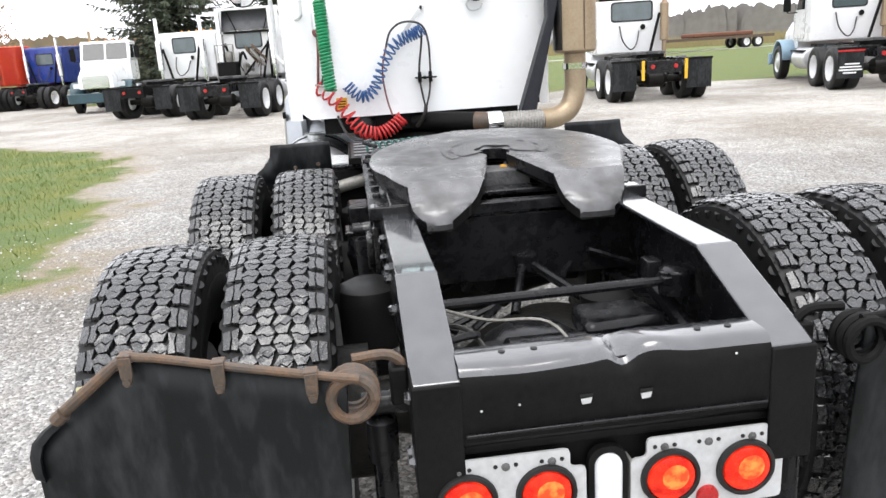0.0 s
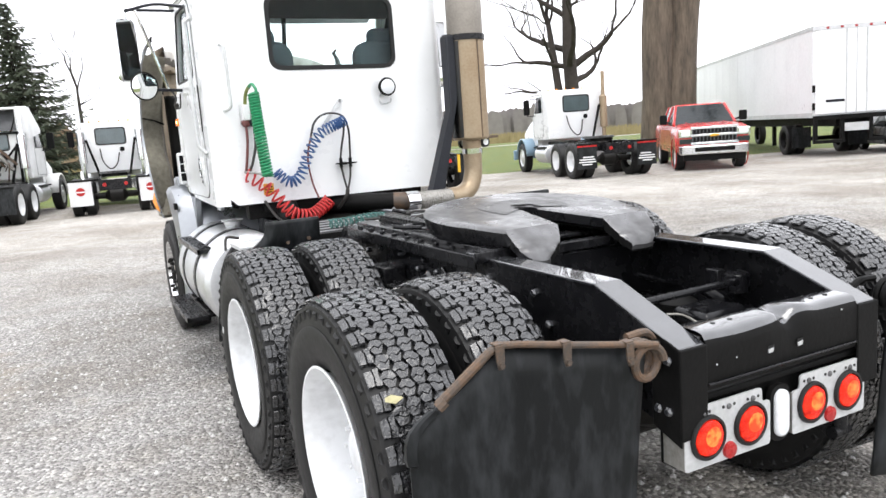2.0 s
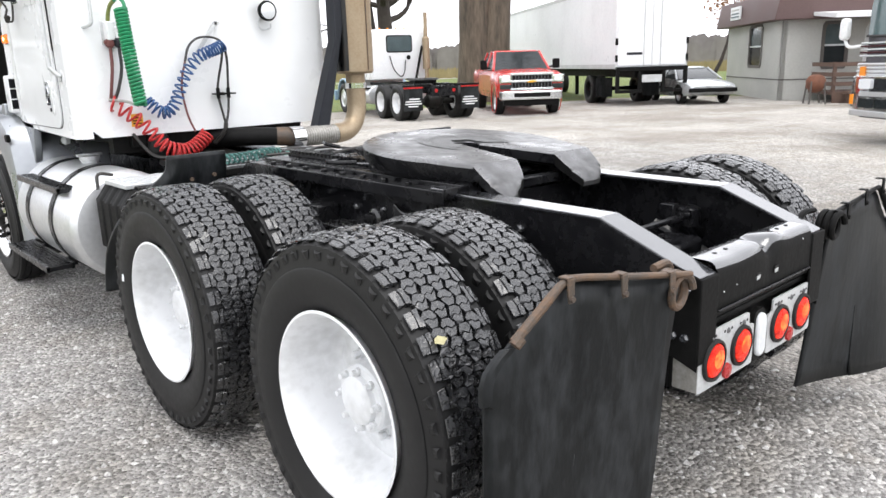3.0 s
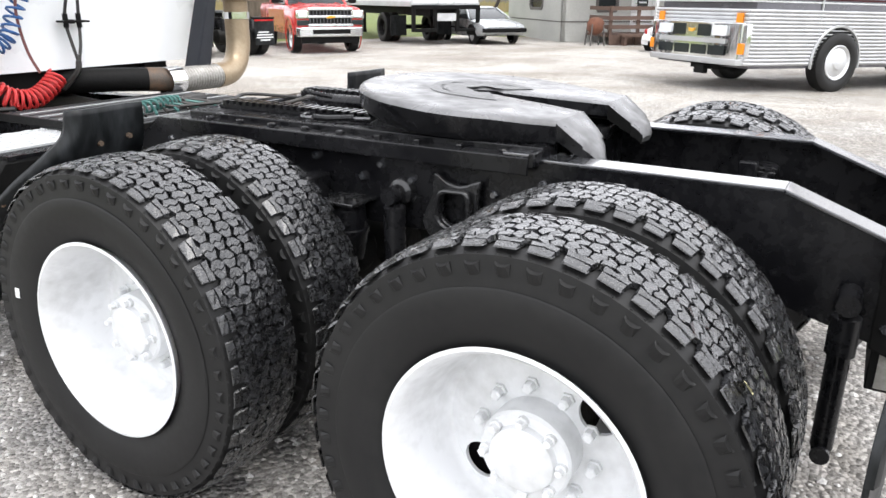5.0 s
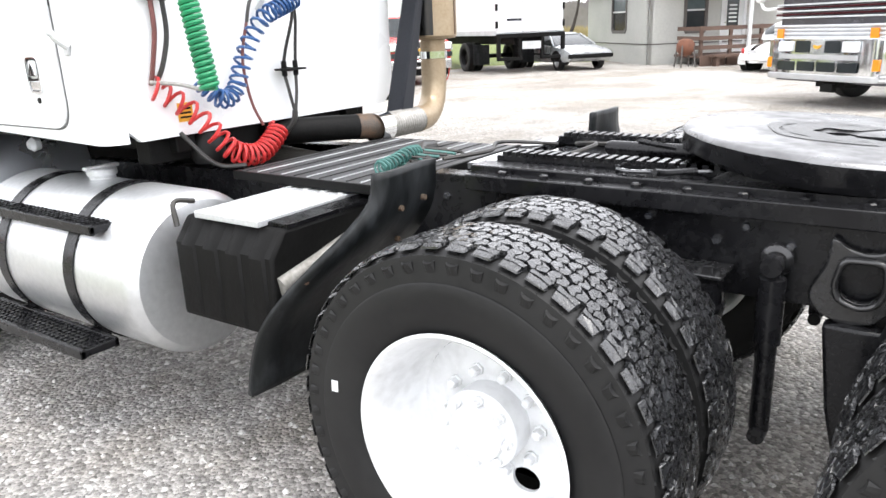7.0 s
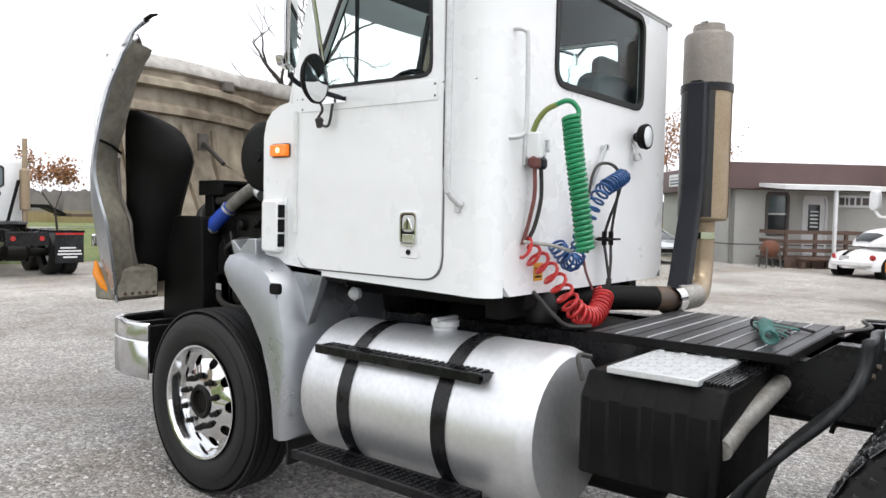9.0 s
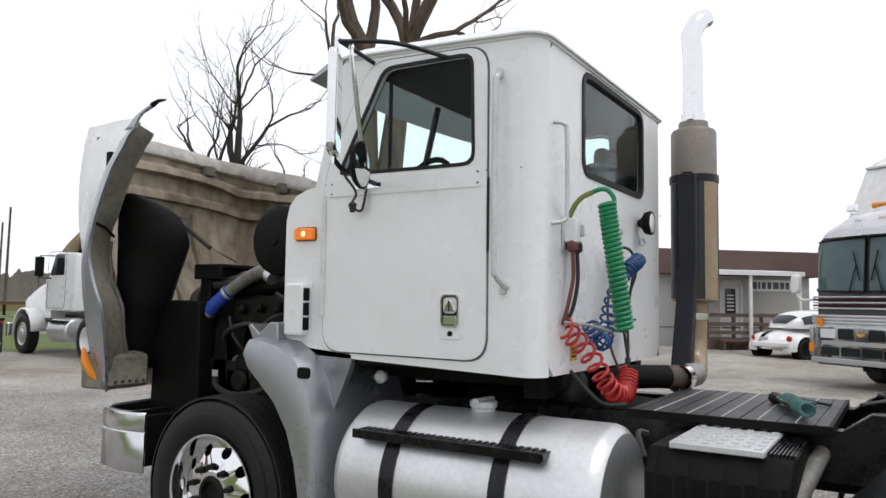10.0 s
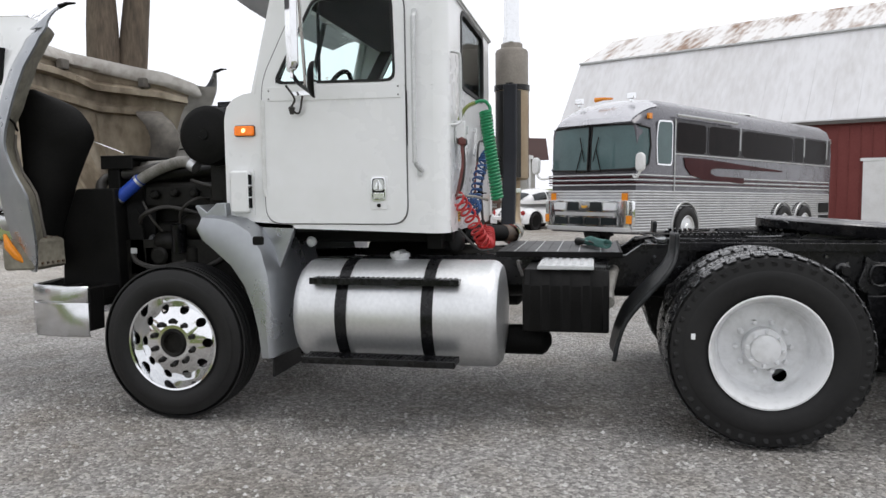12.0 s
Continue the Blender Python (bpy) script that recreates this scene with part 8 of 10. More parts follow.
        fr = part("roof_fairing", Geo().prism([(y0 - 0.04, cab_h - 0.30), (y0 - 0.04, cab_h + 0.62), (y0 + 0.35, cab_h + 0.66), (y0 + 1.35, cab_h + 0.05), (y0 + 1.35, cab_h - 0.1)], "x", -1.02, -0.96)
                  .prism([(y0 - 0.04, cab_h - 0.30), (y0 - 0.04, cab_h + 0.62), (y0 + 0.35, cab_h + 0.66), (y0 + 1.35, cab_h + 0.05), (y0 + 1.35, cab_h - 0.1)], "x", 0.96, 1.02)
                  .prism([(y0 - 0.04, cab_h + 0.60), (y0 + 0.35, cab_h + 0.64), (y0 + 1.35, cab_h + 0.02), (y0 + 1.35, cab_h + 0.06), (y0 + 0.35, cab_h + 0.69), (y0 - 0.04, cab_h + 0.65)], "x", -0.96, 0.96)
                  .prism([(-1.0, cab_h - 0.1), (-0.86, cab_h - 0.1), (-0.78, cab_h + 0.62), (-1.0, cab_h + 0.62)], "y", y0 - 0.05, y0 - 0.02).box(0.72, 1.0, y0 - 0.05, y0 - 0.02, cab_h - 0.1, cab_h + 0.62), paint, t, "white roof fairing open at the back")
        part("fairing_inside", Geo().add([(-0.95, y0 + 0.02, cab_h - 0.02), (0.95, y0 + 0.02, cab_h - 0.02), (0.95, y0 + 0.34, cab_h + 0.60), (-0.95, y0 + 0.34, cab_h + 0.60)], [(0, 1, 2, 3)]), GREY_PANEL, fr)
        part("fairing_ledge", Geo().box(-0.78, 0.80, y0 - 0.07, y0 - 0.02, cab_h - 0.13, cab_h - 0.06), BLACK_DULL, fr)
        for xa, xb in ((-0.35, -0.62), (0.55, 0.78)):
            part("fairing_strut", Geo().tube([(xa, y0 - 0.04, cab_h - 0.06), (xb, y0 + 0.02, cab_h + 0.55)], 0.02, 6), BLACK_DULL, fr)
        part("back_strut", Geo().tube([(0.72, y0 - 0.10, 2.2), (-0.15, y0 - 0.45, 1.10)], 0.035, 6), BLACK_DULL, t)
        part("back_post", Geo().tube([(0.74, y0 - 0.12, 2.5), (0.70, y0 - 0.12, 1.05)], 0.04, 6), BLACK_DULL, t)
        tank_ = part("hydraulic_tank", Geo().prism(rounded(-0.92, -0.30, 1.08, 1.62, 0.05), "y", y0 - 0.62, y0 - 0.22), BLACK_DULL, t, bevel=0.02)
        part("tank_filter", Geo().lathe([(1.62, 0.10), (1.66, 0.12), (1.92, 0.12), (1.95, 0.05)], (-0.55, y0 - 0.42, 0), "z", 14), SILVER_PIPE, tank_)
        part("hose_reel_frame", Geo().tube([(-0.95, y0 - 0.55, 1.05), (-0.95, y0 - 0.55, 2.15), (-0.35, y0 - 0.55, 2.15), (-0.35, y0 - 0.55, 1.05)], 0.03, 6), SILVER_PIPE, t)
    return t


BLUE_PAINT = mat("blue_truck_paint", (0.02, 0.05, 0.28), (0.015, 0.035, 0.2), 0.3, coat=0.3)
RED_PAINT = mat("red_truck_paint", (0.62, 0.06, 0.02), (0.5, 0.04, 0.015), 0.3, coat=0.3)
TEAL_PAINT = mat("dark_teal_paint", (0.03, 0.07, 0.09), (0.02, 0.05, 0.06), 0.4)
PALE_BLUE = mat("faded_blue_fender", (0.25, 0.36, 0.46), (0.2, 0.3, 0.38), 0.4)
WHITE_FLAP = mat("white_flap", (0.72, 0.72, 0.72), (0.55, 0.55, 0.55), 0.6)
TAN_SHELL = mat("faded_tan_shell", (0.36, 0.29, 0.17), (0.27, 0.21, 0.12), 0.6, scale=3, fine=30)
lot_truck("white day-cab tractor with pale blue fenders and printed flaps", 12.85, 16.57, 17, WHITE, "slope", flap=FLAP, lower=PALE_BLUE, marks="bars")
B_ = lot_truck("white day-cab tractor with yellow tail strips and plain flaps", 7.35, 17.72, 8, WHITE, "slope", flap=FLAP, cab_h=2.64, deflector=TAN_SHELL, pane=0.55)
for sx in (-0.52, 0.52):
    part("yellow_strip", Geo().box(sx - 0.035, sx + 0.035, -1.60, -1.57, 0.55, 1.02), mat("yellow_tail_paint", (0.75, 0.45, 0.02), (0.6, 0.35, 0.02), 0.5) if sx < 0 else bpy.data.materials["yellow_tail_paint"], B_)
lot_truck("white day-cab tractor with printed black flaps", 3.55, 20.4, 6, WHITE, "slope", flap=FLAP, marks="bars")
lot_truck("white day-cab tractor with white emblem flaps", -0.5, 22.8, 4, WHITE, "slope", flap=WHITE_FLAP, marks="round", stacks=2)
lot_truck("white tractor with hydraulic lines and an open roof fairing", -4.0, 22.26, 12, WHITE_OLD, "slope", flap=FLAP, wetline=True, cab_h=2.62, stacks=2)
lot_truck("white flat-top tractor with twin chrome stacks", -6.83, 24.93, 20, WHITE, "square", flap=FLAP, stacks=2, frame=BLACK_DULL)
lot_truck("white conventional tractor facing the yard, dark teal bumper", -10.6, 34.6, 175, WHITE, "slope", lower=TEAL_PAINT, stacks=1)
lot_truck("blue conventional tractor with dark frame", -15.3, 36.8, 12, BLUE_PAINT, "square", stacks=2, sleeper=True, cab_h=2.9)
lot_truck("bright red sleeper tractor", -17.9, 36.0, 20, RED_PAINT, "slope", sleeper=True, cab_h=3.0)

# ---------------------------------------------------------------- red pickup
PICKUP_RED = mat("red_pickup_paint", (0.55, 0.025, 0.02), (0.45, 0.02, 0.018), 0.25, coat=0.5)
# orange that paints a reflection onto the pickup's doors
ORANGE_REFLECTION = mat("orange_door_reflection_paint", (0.55, 0.12, 0.03), (0.45, 0.08, 0.02), 0.3, coat=0.4)


def pickup(x, y, bearing):
    t = thing("pickup_truck", "red four-door pickup truck with chrome grille", "pickup truck", pose(x, y, ground_z(x, y), 0, 0, -bearing))
    for yy in (-1.85, 1.95):
        for sx in (-1, 1):
            lot_wheel(t, sx * 0.86, yy, 0.41, SMALL_TYRE, SMALL_RIM, 1.3)
    sec = [(-2.9, 0.62, 1.28, 0.98), (-2.85, 0.55, 1.38, 1.0), (-1.2, 0.5, 1.38, 1.01), (1.3, 0.5, 1.36, 1.01), (2.2, 0.52, 1.34, 1.0), (2.75, 0.55, 1.28, 0.98), (2.86, 0.62, 1.15, 0.94)]
    rows = []
    for yy, lo, hi, w in sec:
        rows.append([(-w * 0.96, yy, lo), (-w, yy, lo + 0.2), (-w, yy, hi - 0.2), (-w * 0.93, yy, hi - 0.03), (-w * 0.6, yy, hi + 0.02), (w * 0.6, yy, hi + 0.02), (w * 0.93, yy, hi - 0.03), (w, yy, hi - 0.2), (w, yy, lo + 0.2), (w * 0.96, yy, lo)])
    body = part("body", Geo().strip(rows, closed=True, cap=True), PICKUP_RED, t, bevel=0.02)
    roof = []
    for yy, w, z in ((-1.05, 0.72, 1.93), (-0.9, 0.75, 1.97), (0.3, 0.75, 1.98), (0.55, 0.73, 1.94)):
        roof.append([(-w, yy, z - 0.05), (-w * 0.9, yy, z), (w * 0.9, yy, z), (w, yy, z - 0.05)])
    part("roof", Geo().strip(roof), PICKUP_RED, body).modifiers.new("sheet", "SOLIDIFY").thickness = 0.05
    part("windscreen", Geo().add([(-0.86, 1.30, 1.36), (0.86, 1.30, 1.36), (0.72, 0.55, 1.93), (-0.72, 0.55, 1.93)], [(0, 1, 2, 3)]), GLASS_DARK, body)
    for sx in (-1, 1):
        part("side_window", Geo().add([(sx * 0.95, 1.15, 1.37), (sx * 0.95, -1.1, 1.37), (sx * 0.74, -1.0, 1.92), (sx * 0.74, 0.5, 1.92)], [(0, 1, 2, 3)]), GLASS_DARK, body)
        for p0, p1 in (((0.91, 1.30, 1.34), (0.735, 0.55, 1.93)), ((0.95, -0.02, 1.36), (0.74, -0.05, 1.93)), ((0.95, -1.1, 1.36), (0.73, -1.0, 1.93))):
            part("roof_post", Geo().tube([(sx * p0[0], p0[1], p0[2]), (sx * p1[0], p1[1], p1[2])], 0.042, 6), PICKUP_RED, body)
        part("mirror", Geo().prism(rounded(sx * 1.19 - 0.11, sx * 1.19 + 0.11, 1.38, 1.68, 0.04), "y", 1.0, 1.12).tube([(sx * 0.95, 1.05, 1.42), (sx * 1.1, 1.06, 1.45)], 0.03, 6), BLACK_DULL, body, bevel=0.02)
        hl = part("headlamp", Geo().prism(rounded(sx * 0.80 - 0.19, sx * 0.80 + 0.19, 0.98, 1.20, 0.03), "y", 2.80, 2.915), CHROME, body, bevel=0.02)
        part("lamp_lens", Geo().prism(rounded(sx * 0.80 - 0.13, sx * 0.80 + 0.13, 1.02, 1.17, 0.04), "y", 2.915, 2.93), CLEAR_LENS, hl)
        part("lower_lamp", Geo().prism(rounded(sx * 0.80 - 0.17, sx * 0.80 + 0.17, 0.80, 0.94, 0.02), "y", 2.84, 2.93), GLASS_DARK, body, bevel=0.01)
        part("fog_lamp", Geo().lathe([(2.90, 0.06), (2.97, 0.05)], (sx * 0.78, 0, 0.62), "y", 14), CLEAR_LENS, body)
        part("wheel_arch", Geo().ring_plate(rounded(1.95 - 0.56, 1.95 + 0.56, 0.10, 1.02, 0.45), rounded(1.95 - 0.50, 1.95 + 0.50, 0.05, 0.96, 0.42), "x", sx * 1.0, sx * 1.03, 40), PICKUP_RED, body)
        # added orange slab for the reflection low on the red doors
        part("reflection_panel", Geo().box(min(sx * 0.985, sx * 1.012), max(sx * 0.985, sx * 1.012), -1.2, 1.3, 0.72, 1.2), ORANGE_REFLECTION, body)
    gr = part("grille", Geo().box(-0.62, 0.62, 2.84, 2.91, 0.76, 1.27), BLACK_DULL, body)
    for k in range(13):
        part("grille_slat", Geo().box(-0.60 + 0.1 * k - 0.012, -0.60 + 0.1 * k + 0.012, 2.905, 2.92, 0.80, 1.24), GREY_PANEL, gr)
    for z in (0.80, 1.03, 1.24):
        part("chrome_bar", Geo().box(-0.66, 0.66, 2.88, 2.94, z - 0.035, z + 0.035), POLISHED, gr, bevel=0.012)
    part("emblem", Geo().prism([(-0.12, 1.0), (-0.04, 1.0), (-0.03, 0.985), (0.13, 0.985), (0.12, 1.04), (0.05, 1.04), (0.04, 1.055), (-0.13, 1.055)], "y", 2.93, 2.945), YELLOW, gr)
    bp_ = part("bumper", Geo().prism(soften([(-1.0, 2.72), (-0.92, 2.98), (0.92, 2.98), (1.0, 2.72)], 0.08, 4), "z", 0.48, 0.74), POLISHED, body, bevel=0.03)
    part("bumper_opening", Geo().box(-0.55, 0.55, 2.97, 2.99, 0.56, 0.68), BLACK_DULL, bp_)
    part("air_dam", Geo().box(-0.85, 0.85, 2.70, 2.85, 0.30, 0.5), BLACK_DULL, body)
    for sx in (-1, 1):
        part("hood_crease", Geo().tube([(sx * 0.5, 2.7, 1.325), (sx * 0.56, 1.35, 1.39)], 0.02, 6), PICKUP_RED, body)
    return t


pickup(16.7, 16.3, 217)

# ---------------------------------------------------------------- white box trailer
TRAILER = mat("white_trailer_panel", (0.78, 0.79, 0.80), (0.68, 0.69, 0.70), 0.35, scale=0.6, fine=12, low=0.45, high=0.8)
DARK_RIM = mesh_of("rim", Geo().lathe([(-0.13, 0.31), (-0.13, 0.295), (-0.06, 0.26), (0.03, 0.24), (0.04, 0.12), (-0.03, 0.11), (-0.04, 0.0)], n=24, cap=False), BLACK_DULL)
tr = thing("box_trailer", "long white box trailer with black rear frame", "trailer", pose(20.35, 13.3, 0, 0, 0, -34))
tb = part("box", Geo().box(-1.28, 1.28, 0.0, 16.2, 1.30, 4.05), TRAILER, tr, bevel=0.03)
part("roof_rail", Geo().box(-1.30, -1.27, 0.0, 16.2, 3.95, 4.07).box(1.27, 1.30, 0, 16.2, 3.95, 4.07).box(-1.3, 1.3, -0.03, 0.0, 3.93, 4.07), ALU_PLATE, tb)
part("bottom_rail", Geo().box(-1.30, -1.27, 0.0, 16.2, 1.27, 1.42).box(1.27, 1.30, 0, 16.2, 1.27, 1.42), ALU_PLATE, tb)
for k in range(12):
    part("side_seam", Geo().box(-1.285, -1.279, 1.2 + 1.2 * k, 1.22 + 1.2 * k, 1.42, 3.95), TRAILER, tb)
for sx in (-1, 1):
    part("rear_door", Geo().box(min(sx * 0.01, sx * 1.22), max(sx * 0.01, sx * 1.22), -0.035, 0.0, 1.36, 3.92), TRAILER, tb, bevel=0.01)
    for z in (1.50, 2.05):
        part("door_hinge", Geo().box(sx * 1.26 - 0.04, sx * 1.26 + 0.04, -0.05, 0.0, z, z + 0.22), BLACK_DULL, tb)
    part("lock_rod", Geo().tube([(sx * 0.30, -0.05, 1.36), (sx * 0.30, -0.05, 3.92)], 0.018, 6), ALU_PLATE, tb)
for k in range(5):
    part("top_marker", Geo().box(-0.9 + 0.42 * k, -0.82 + 0.42 * k, -0.045, -0.03, 3.96, 4.02), RED_DARK, tb)
part("print_bar", Geo().box(-0.9, -0.35, -0.045, -0.036, 1.72, 1.80), NAVY, tb)
gate = Geo()
for x in (-1.22, -0.42, 0.42, 1.22):
    gate.box(x - 0.06, x + 0.06, -0.12, 0.0, 0.45, 1.32)
gate.box(-1.26, 1.26, -0.14, -0.02, 1.18, 1.32).box(-1.26, -0.36, -0.14, -0.02, 0.45, 0.56).box(0.36, 1.26, -0.14, -0.02, 0.45, 0.56)
part("rear_frame", gate, BLACK_DULL, tr, bevel=0.01)
part("lift_plate", Geo().box(-0.42, 0.42, -0.1, 0.02, 0.80, 1.05), ALU_PLATE, tr)
part("subframe", Geo().box(-0.5, 0.5, 0.2, 14.5, 0.95, 1.27), BLACK_DULL, tr)
for yy in (2.9,):
    for xx in (-1.08, -0.74, 0.74, 1.08):
        lot_wheel(tr, xx, yy, rim=DARK_RIM)
    part("axle", Geo().tube([(-0.9, yy, 0.52), (0.9, yy, 0.52)], 0.08, 10), BLACK_DULL, tr)
for xx in (-1.05, 1.05):
    lot_wheel(tr, xx, 13.2, rim=DARK_RIM)
for sx in (-1, 1):
    part("mud_flap", Geo().box(min(sx * 0.6, sx * 1.22), max(sx * 0.6, sx * 1.22), 2.0, 2.02, 0.25, 0.95), FLAP, tr)
part("landing_leg", Geo().box(-0.8, -0.66, 10.0, 10.14, 0.02, 1.25).box(0.66, 0.8, 10.0, 10.14, 0.02, 1.25), BLACK_DULL, tr)

# ---------------------------------------------------------------- cars
SILVER_CAR = mat("silver_car_paint", (0.50, 0.52, 0.53), (0.44, 0.46, 0.47), 0.28, metal=0.4, coat=0.4)
WHITE_CAR = mat("white_car_paint", (0.80, 0.80, 0.80), (0.72, 0.72, 0.72), 0.22, coat=0.5)


def car(name, label, x, y, bearing, paint, stations, glass_rows, wheel_y, width, wheel_scale=1.0):
    t = thing(name, label, "car", pose(x, y, ground_z(x, y), 0, 0, -bearing))
    for yy in wheel_y:
        for sx in (-1, 1):
            lot_wheel(t, sx * (width - 0.13), yy, 0.315 * wheel_scale, SMALL_TYRE, SMALL_RIM, wheel_scale)
    rows = []
    for yy, lo, hi, w in stations:
        rows.append([(-w * 0.9, yy, lo), (-w, yy, lo + 0.12), (-w, yy, (lo + hi) / 2), (-w * 0.95, yy, hi - 0.05), (-w * 0.7, yy, hi), (w * 0.7, yy, hi), (w * 0.95, yy, hi - 0.05), (w, yy, (lo + hi) / 2), (w, yy, lo + 0.12), (w * 0.9, yy, lo)])
    body = part("body", Geo().strip(rows, closed=True, cap=True), paint, t, bevel=0.02)
    cabin = []
    for yy, z0, z1, w0, w1 in glass_rows:
        cabin.append([(-w0, yy, z0), (-w1, yy, z1), (w1, yy, z1), (w0, yy, z0)])
    part("cabin_glass", Geo().strip(cabin, closed=True, cap=True), GLASS_DARK, body)
    top = [[(-w1 - 0.01, yy, z1 - 0.005), (-w1 * 0.8, yy, z1 + 0.02), (w1 * 0.8, yy, z1 + 0.02), (w1 + 0.01, yy, z1 - 0.005)] for yy, z0, z1, w0, w1 in glass_rows if z1 > z0 + 0.25]
    part("roof", Geo().strip(top), paint, body).modifiers.new("sheet", "SOLIDIFY").thickness = 0.03
    for sx in (-1, 1):
        a, b = glass_rows[0], next(r for r in glass_rows if r[2] > r[1] + 0.25)
        part("roof_post", Geo().tube([(sx * a[3], a[0], a[1]), (sx * b[4], b[0], b[2])], 0.035, 6), paint, body)
        a, b = glass_rows[-1], [r for r in glass_rows if r[2] > r[1] + 0.25][-1]
        part("roof_post", Geo().tube([(sx * a[3], a[0], a[1]), (sx * b[4], b[0], b[2])], 0.035, 6), paint, body)
        m = glass_rows[len(glass_rows) // 2]
        part("door_post", Geo().tube([(sx * (m[3] + 0.005), m[0], m[1]), (sx * (m[4] + 0.005), m[0], m[2])], 0.03, 6), paint, body)
        for yy in wheel_y:
            arch = Geo()
            pts = [(yy + 0.37 * wheel_scale * math.cos(radians(a_)), 0.31 + 0.37 * wheel_scale * math.sin(radians(a_))) for a_ in range(0, 181, 15)]
            arch.strip([[(sx * (width - 0.16), p, q), (sx * (width + 0.015), p, q)] for p, q in pts])
            arch.add([(sx * (width + 0.004), yy, 0.31)] + [(sx * (width + 0.004), p, q) for p, q in pts], [(0, k, k + 1) for k in range(1, len(pts))])
            part("wheel_well", arch, BLACK_DULL, body)
    return t, body


sc, body = car("car", "low silver coupe parked behind the box trailer", 23.0, 13.4, 220, SILVER_CAR,
               [(-2.35, 0.42, 0.78, 0.80), (-2.25, 0.32, 0.86, 0.86), (-1.2, 0.25, 0.88, 0.89), (0.6, 0.25, 0.86, 0.89), (1.6, 0.27, 0.80, 0.87), (2.25, 0.33, 0.70, 0.83), (2.38, 0.42, 0.62, 0.78)],
               [(-2.0, 0.87, 0.88, 0.78, 0.7), (-1.2, 0.87, 1.16, 0.80, 0.60), (-0.2, 0.87, 1.24, 0.81, 0.60), (0.25, 0.86, 1.2, 0.81, 0.60), (1.05, 0.83, 0.84, 0.80, 0.70)], (-1.4, 1.42), 0.88)
part("bumper", Geo().box(-0.82, 0.82, 2.30, 2.42, 0.42, 0.56), BLACK_DULL, body, bevel=0.03)
part("side_moulding", Geo().box(-0.905, -0.89, -1.0, 1.0, 0.50, 0.56).box(0.89, 0.905, -1.0, 1.0, 0.50, 0.56), BLACK_DULL, body)
def round_car(x, y, bearing):
    """A small car of domes: an arched body, a bubble cabin and four round wings."""
    t = thing("car", "rounded white compact car parked by the porch", "car", pose(x, y, ground_z(x, y), 0, 0, -bearing))
    for yy in (-1.25, 1.27):
        for sx in (-1, 1):
            lot_wheel(t, sx * 0.74, yy, 0.315, SMALL_TYRE, SMALL_RIM, 1.0)
    rows = []
    for k in range(17):
        u = -1 + 2 * k / 16
        w = 0.70 * max(0.02, 1 - abs(u) ** 3.2) ** 0.5
        top = 0.42 + 0.56 * max(0.0, 1 - abs(u) ** 2.4) ** 0.7
        rows.append([(w * c, 2.03 * u, 0.24 + 0.06 * abs(u) + (top - 0.24) * max(0, s_) ** 0.8) for c, s_ in ((math.cos(radians(a_)), math.sin(radians(a_))) for a_ in range(0, 181, 15))])
    body = part("body", Geo().strip(rows, closed=True, cap=True), WHITE_CAR, t)
    for sx in (-1, 1):
        for yy in (-1.25, 1.27):
            wing = []
            for j, (xx, r_) in enumerate(((0.45, 0.50), (0.66, 0.49), (0.80, 0.45), (0.86, 0.385))):
                wing.append([(sx * xx, yy + r_ * 1.12 * math.cos(radians(a_)), 0.30 + r_ * math.sin(radians(a_))) for a_ in range(-8, 189, 14)])
            wg = part("wing", Geo().strip(wing), WHITE_CAR, body)
            part("wheel_well", Geo().lathe([(min(sx * 0.60, sx * 0.835), 0.375), (max(sx * 0.60, sx * 0.835), 0.375)], (0, yy, 0.31), "x", 20), BLACK_DULL, wg)
        part("tail_lamp", Geo().lathe([(-0.05, 0.0), (-0.04, 0.06), (0.0, 0.085)], (0, 0, 0), "y", 16), RED_DARK, body, "round red tail lamp", at=pose(sx * 0.63, -1.73, 0.62, 0, 0, sx * 22))
        part("sill", Geo().box(min(sx * 0.68, sx * 0.76), max(sx * 0.68, sx * 0.76), -0.9, 0.9, 0.22, 0.36), WHITE_CAR, body, bevel=0.03)
    def dome(u, a_, off=0.0):
        h_ = 0.56 * max(0.0005, 1 - abs(u) ** 2.3) ** 0.55
        w_ = 0.64 * max(0.02, 1 - abs(u) ** 4) ** 0.4
        c, s_ = math.cos(radians(a_)), max(0.0, math.sin(radians(a_)))
        cc = math.copysign(abs(c) ** 0.7, c)
        return (w_ * cc * (1 + off), -0.12 + 1.27 * u * (1 + off), 0.92 + h_ * s_ ** 0.75 * (1 + off))
    part("roof", Geo().strip([[dome(-1 + 2 * k / 28, a_) for a_ in range(0, 181, 9)] for k in range(29)]), WHITE_CAR, body)
    for nm, u0, u1, a0, a1 in (("side_window", -0.66, -0.08, 10, 42), ("side_window", -0.02, 0.62, 10, 42), ("side_window", -0.66, -0.08, 138, 170), ("side_window", -0.02, 0.62, 138, 170), ("rear_window", -0.955, -0.70, 52, 128), ("windscreen", 0.66, 0.955, 45, 135)):
        part(nm, Geo().strip([[dome(u0 + (u1 - u0) * k / 8, a0 + (a1 - a0) * j / 8, 0.012) for j in range(9)] for k in range(9)]), GLASS_DARK, body)
    part("bumper", Geo().prism(soften([(-0.72, -1.72), (-0.50, -2.06), (0.50, -2.06), (0.72, -1.72)], 0.14, 5), "z", 0.36, 0.52), WHITE_CAR, body, bevel=0.04)
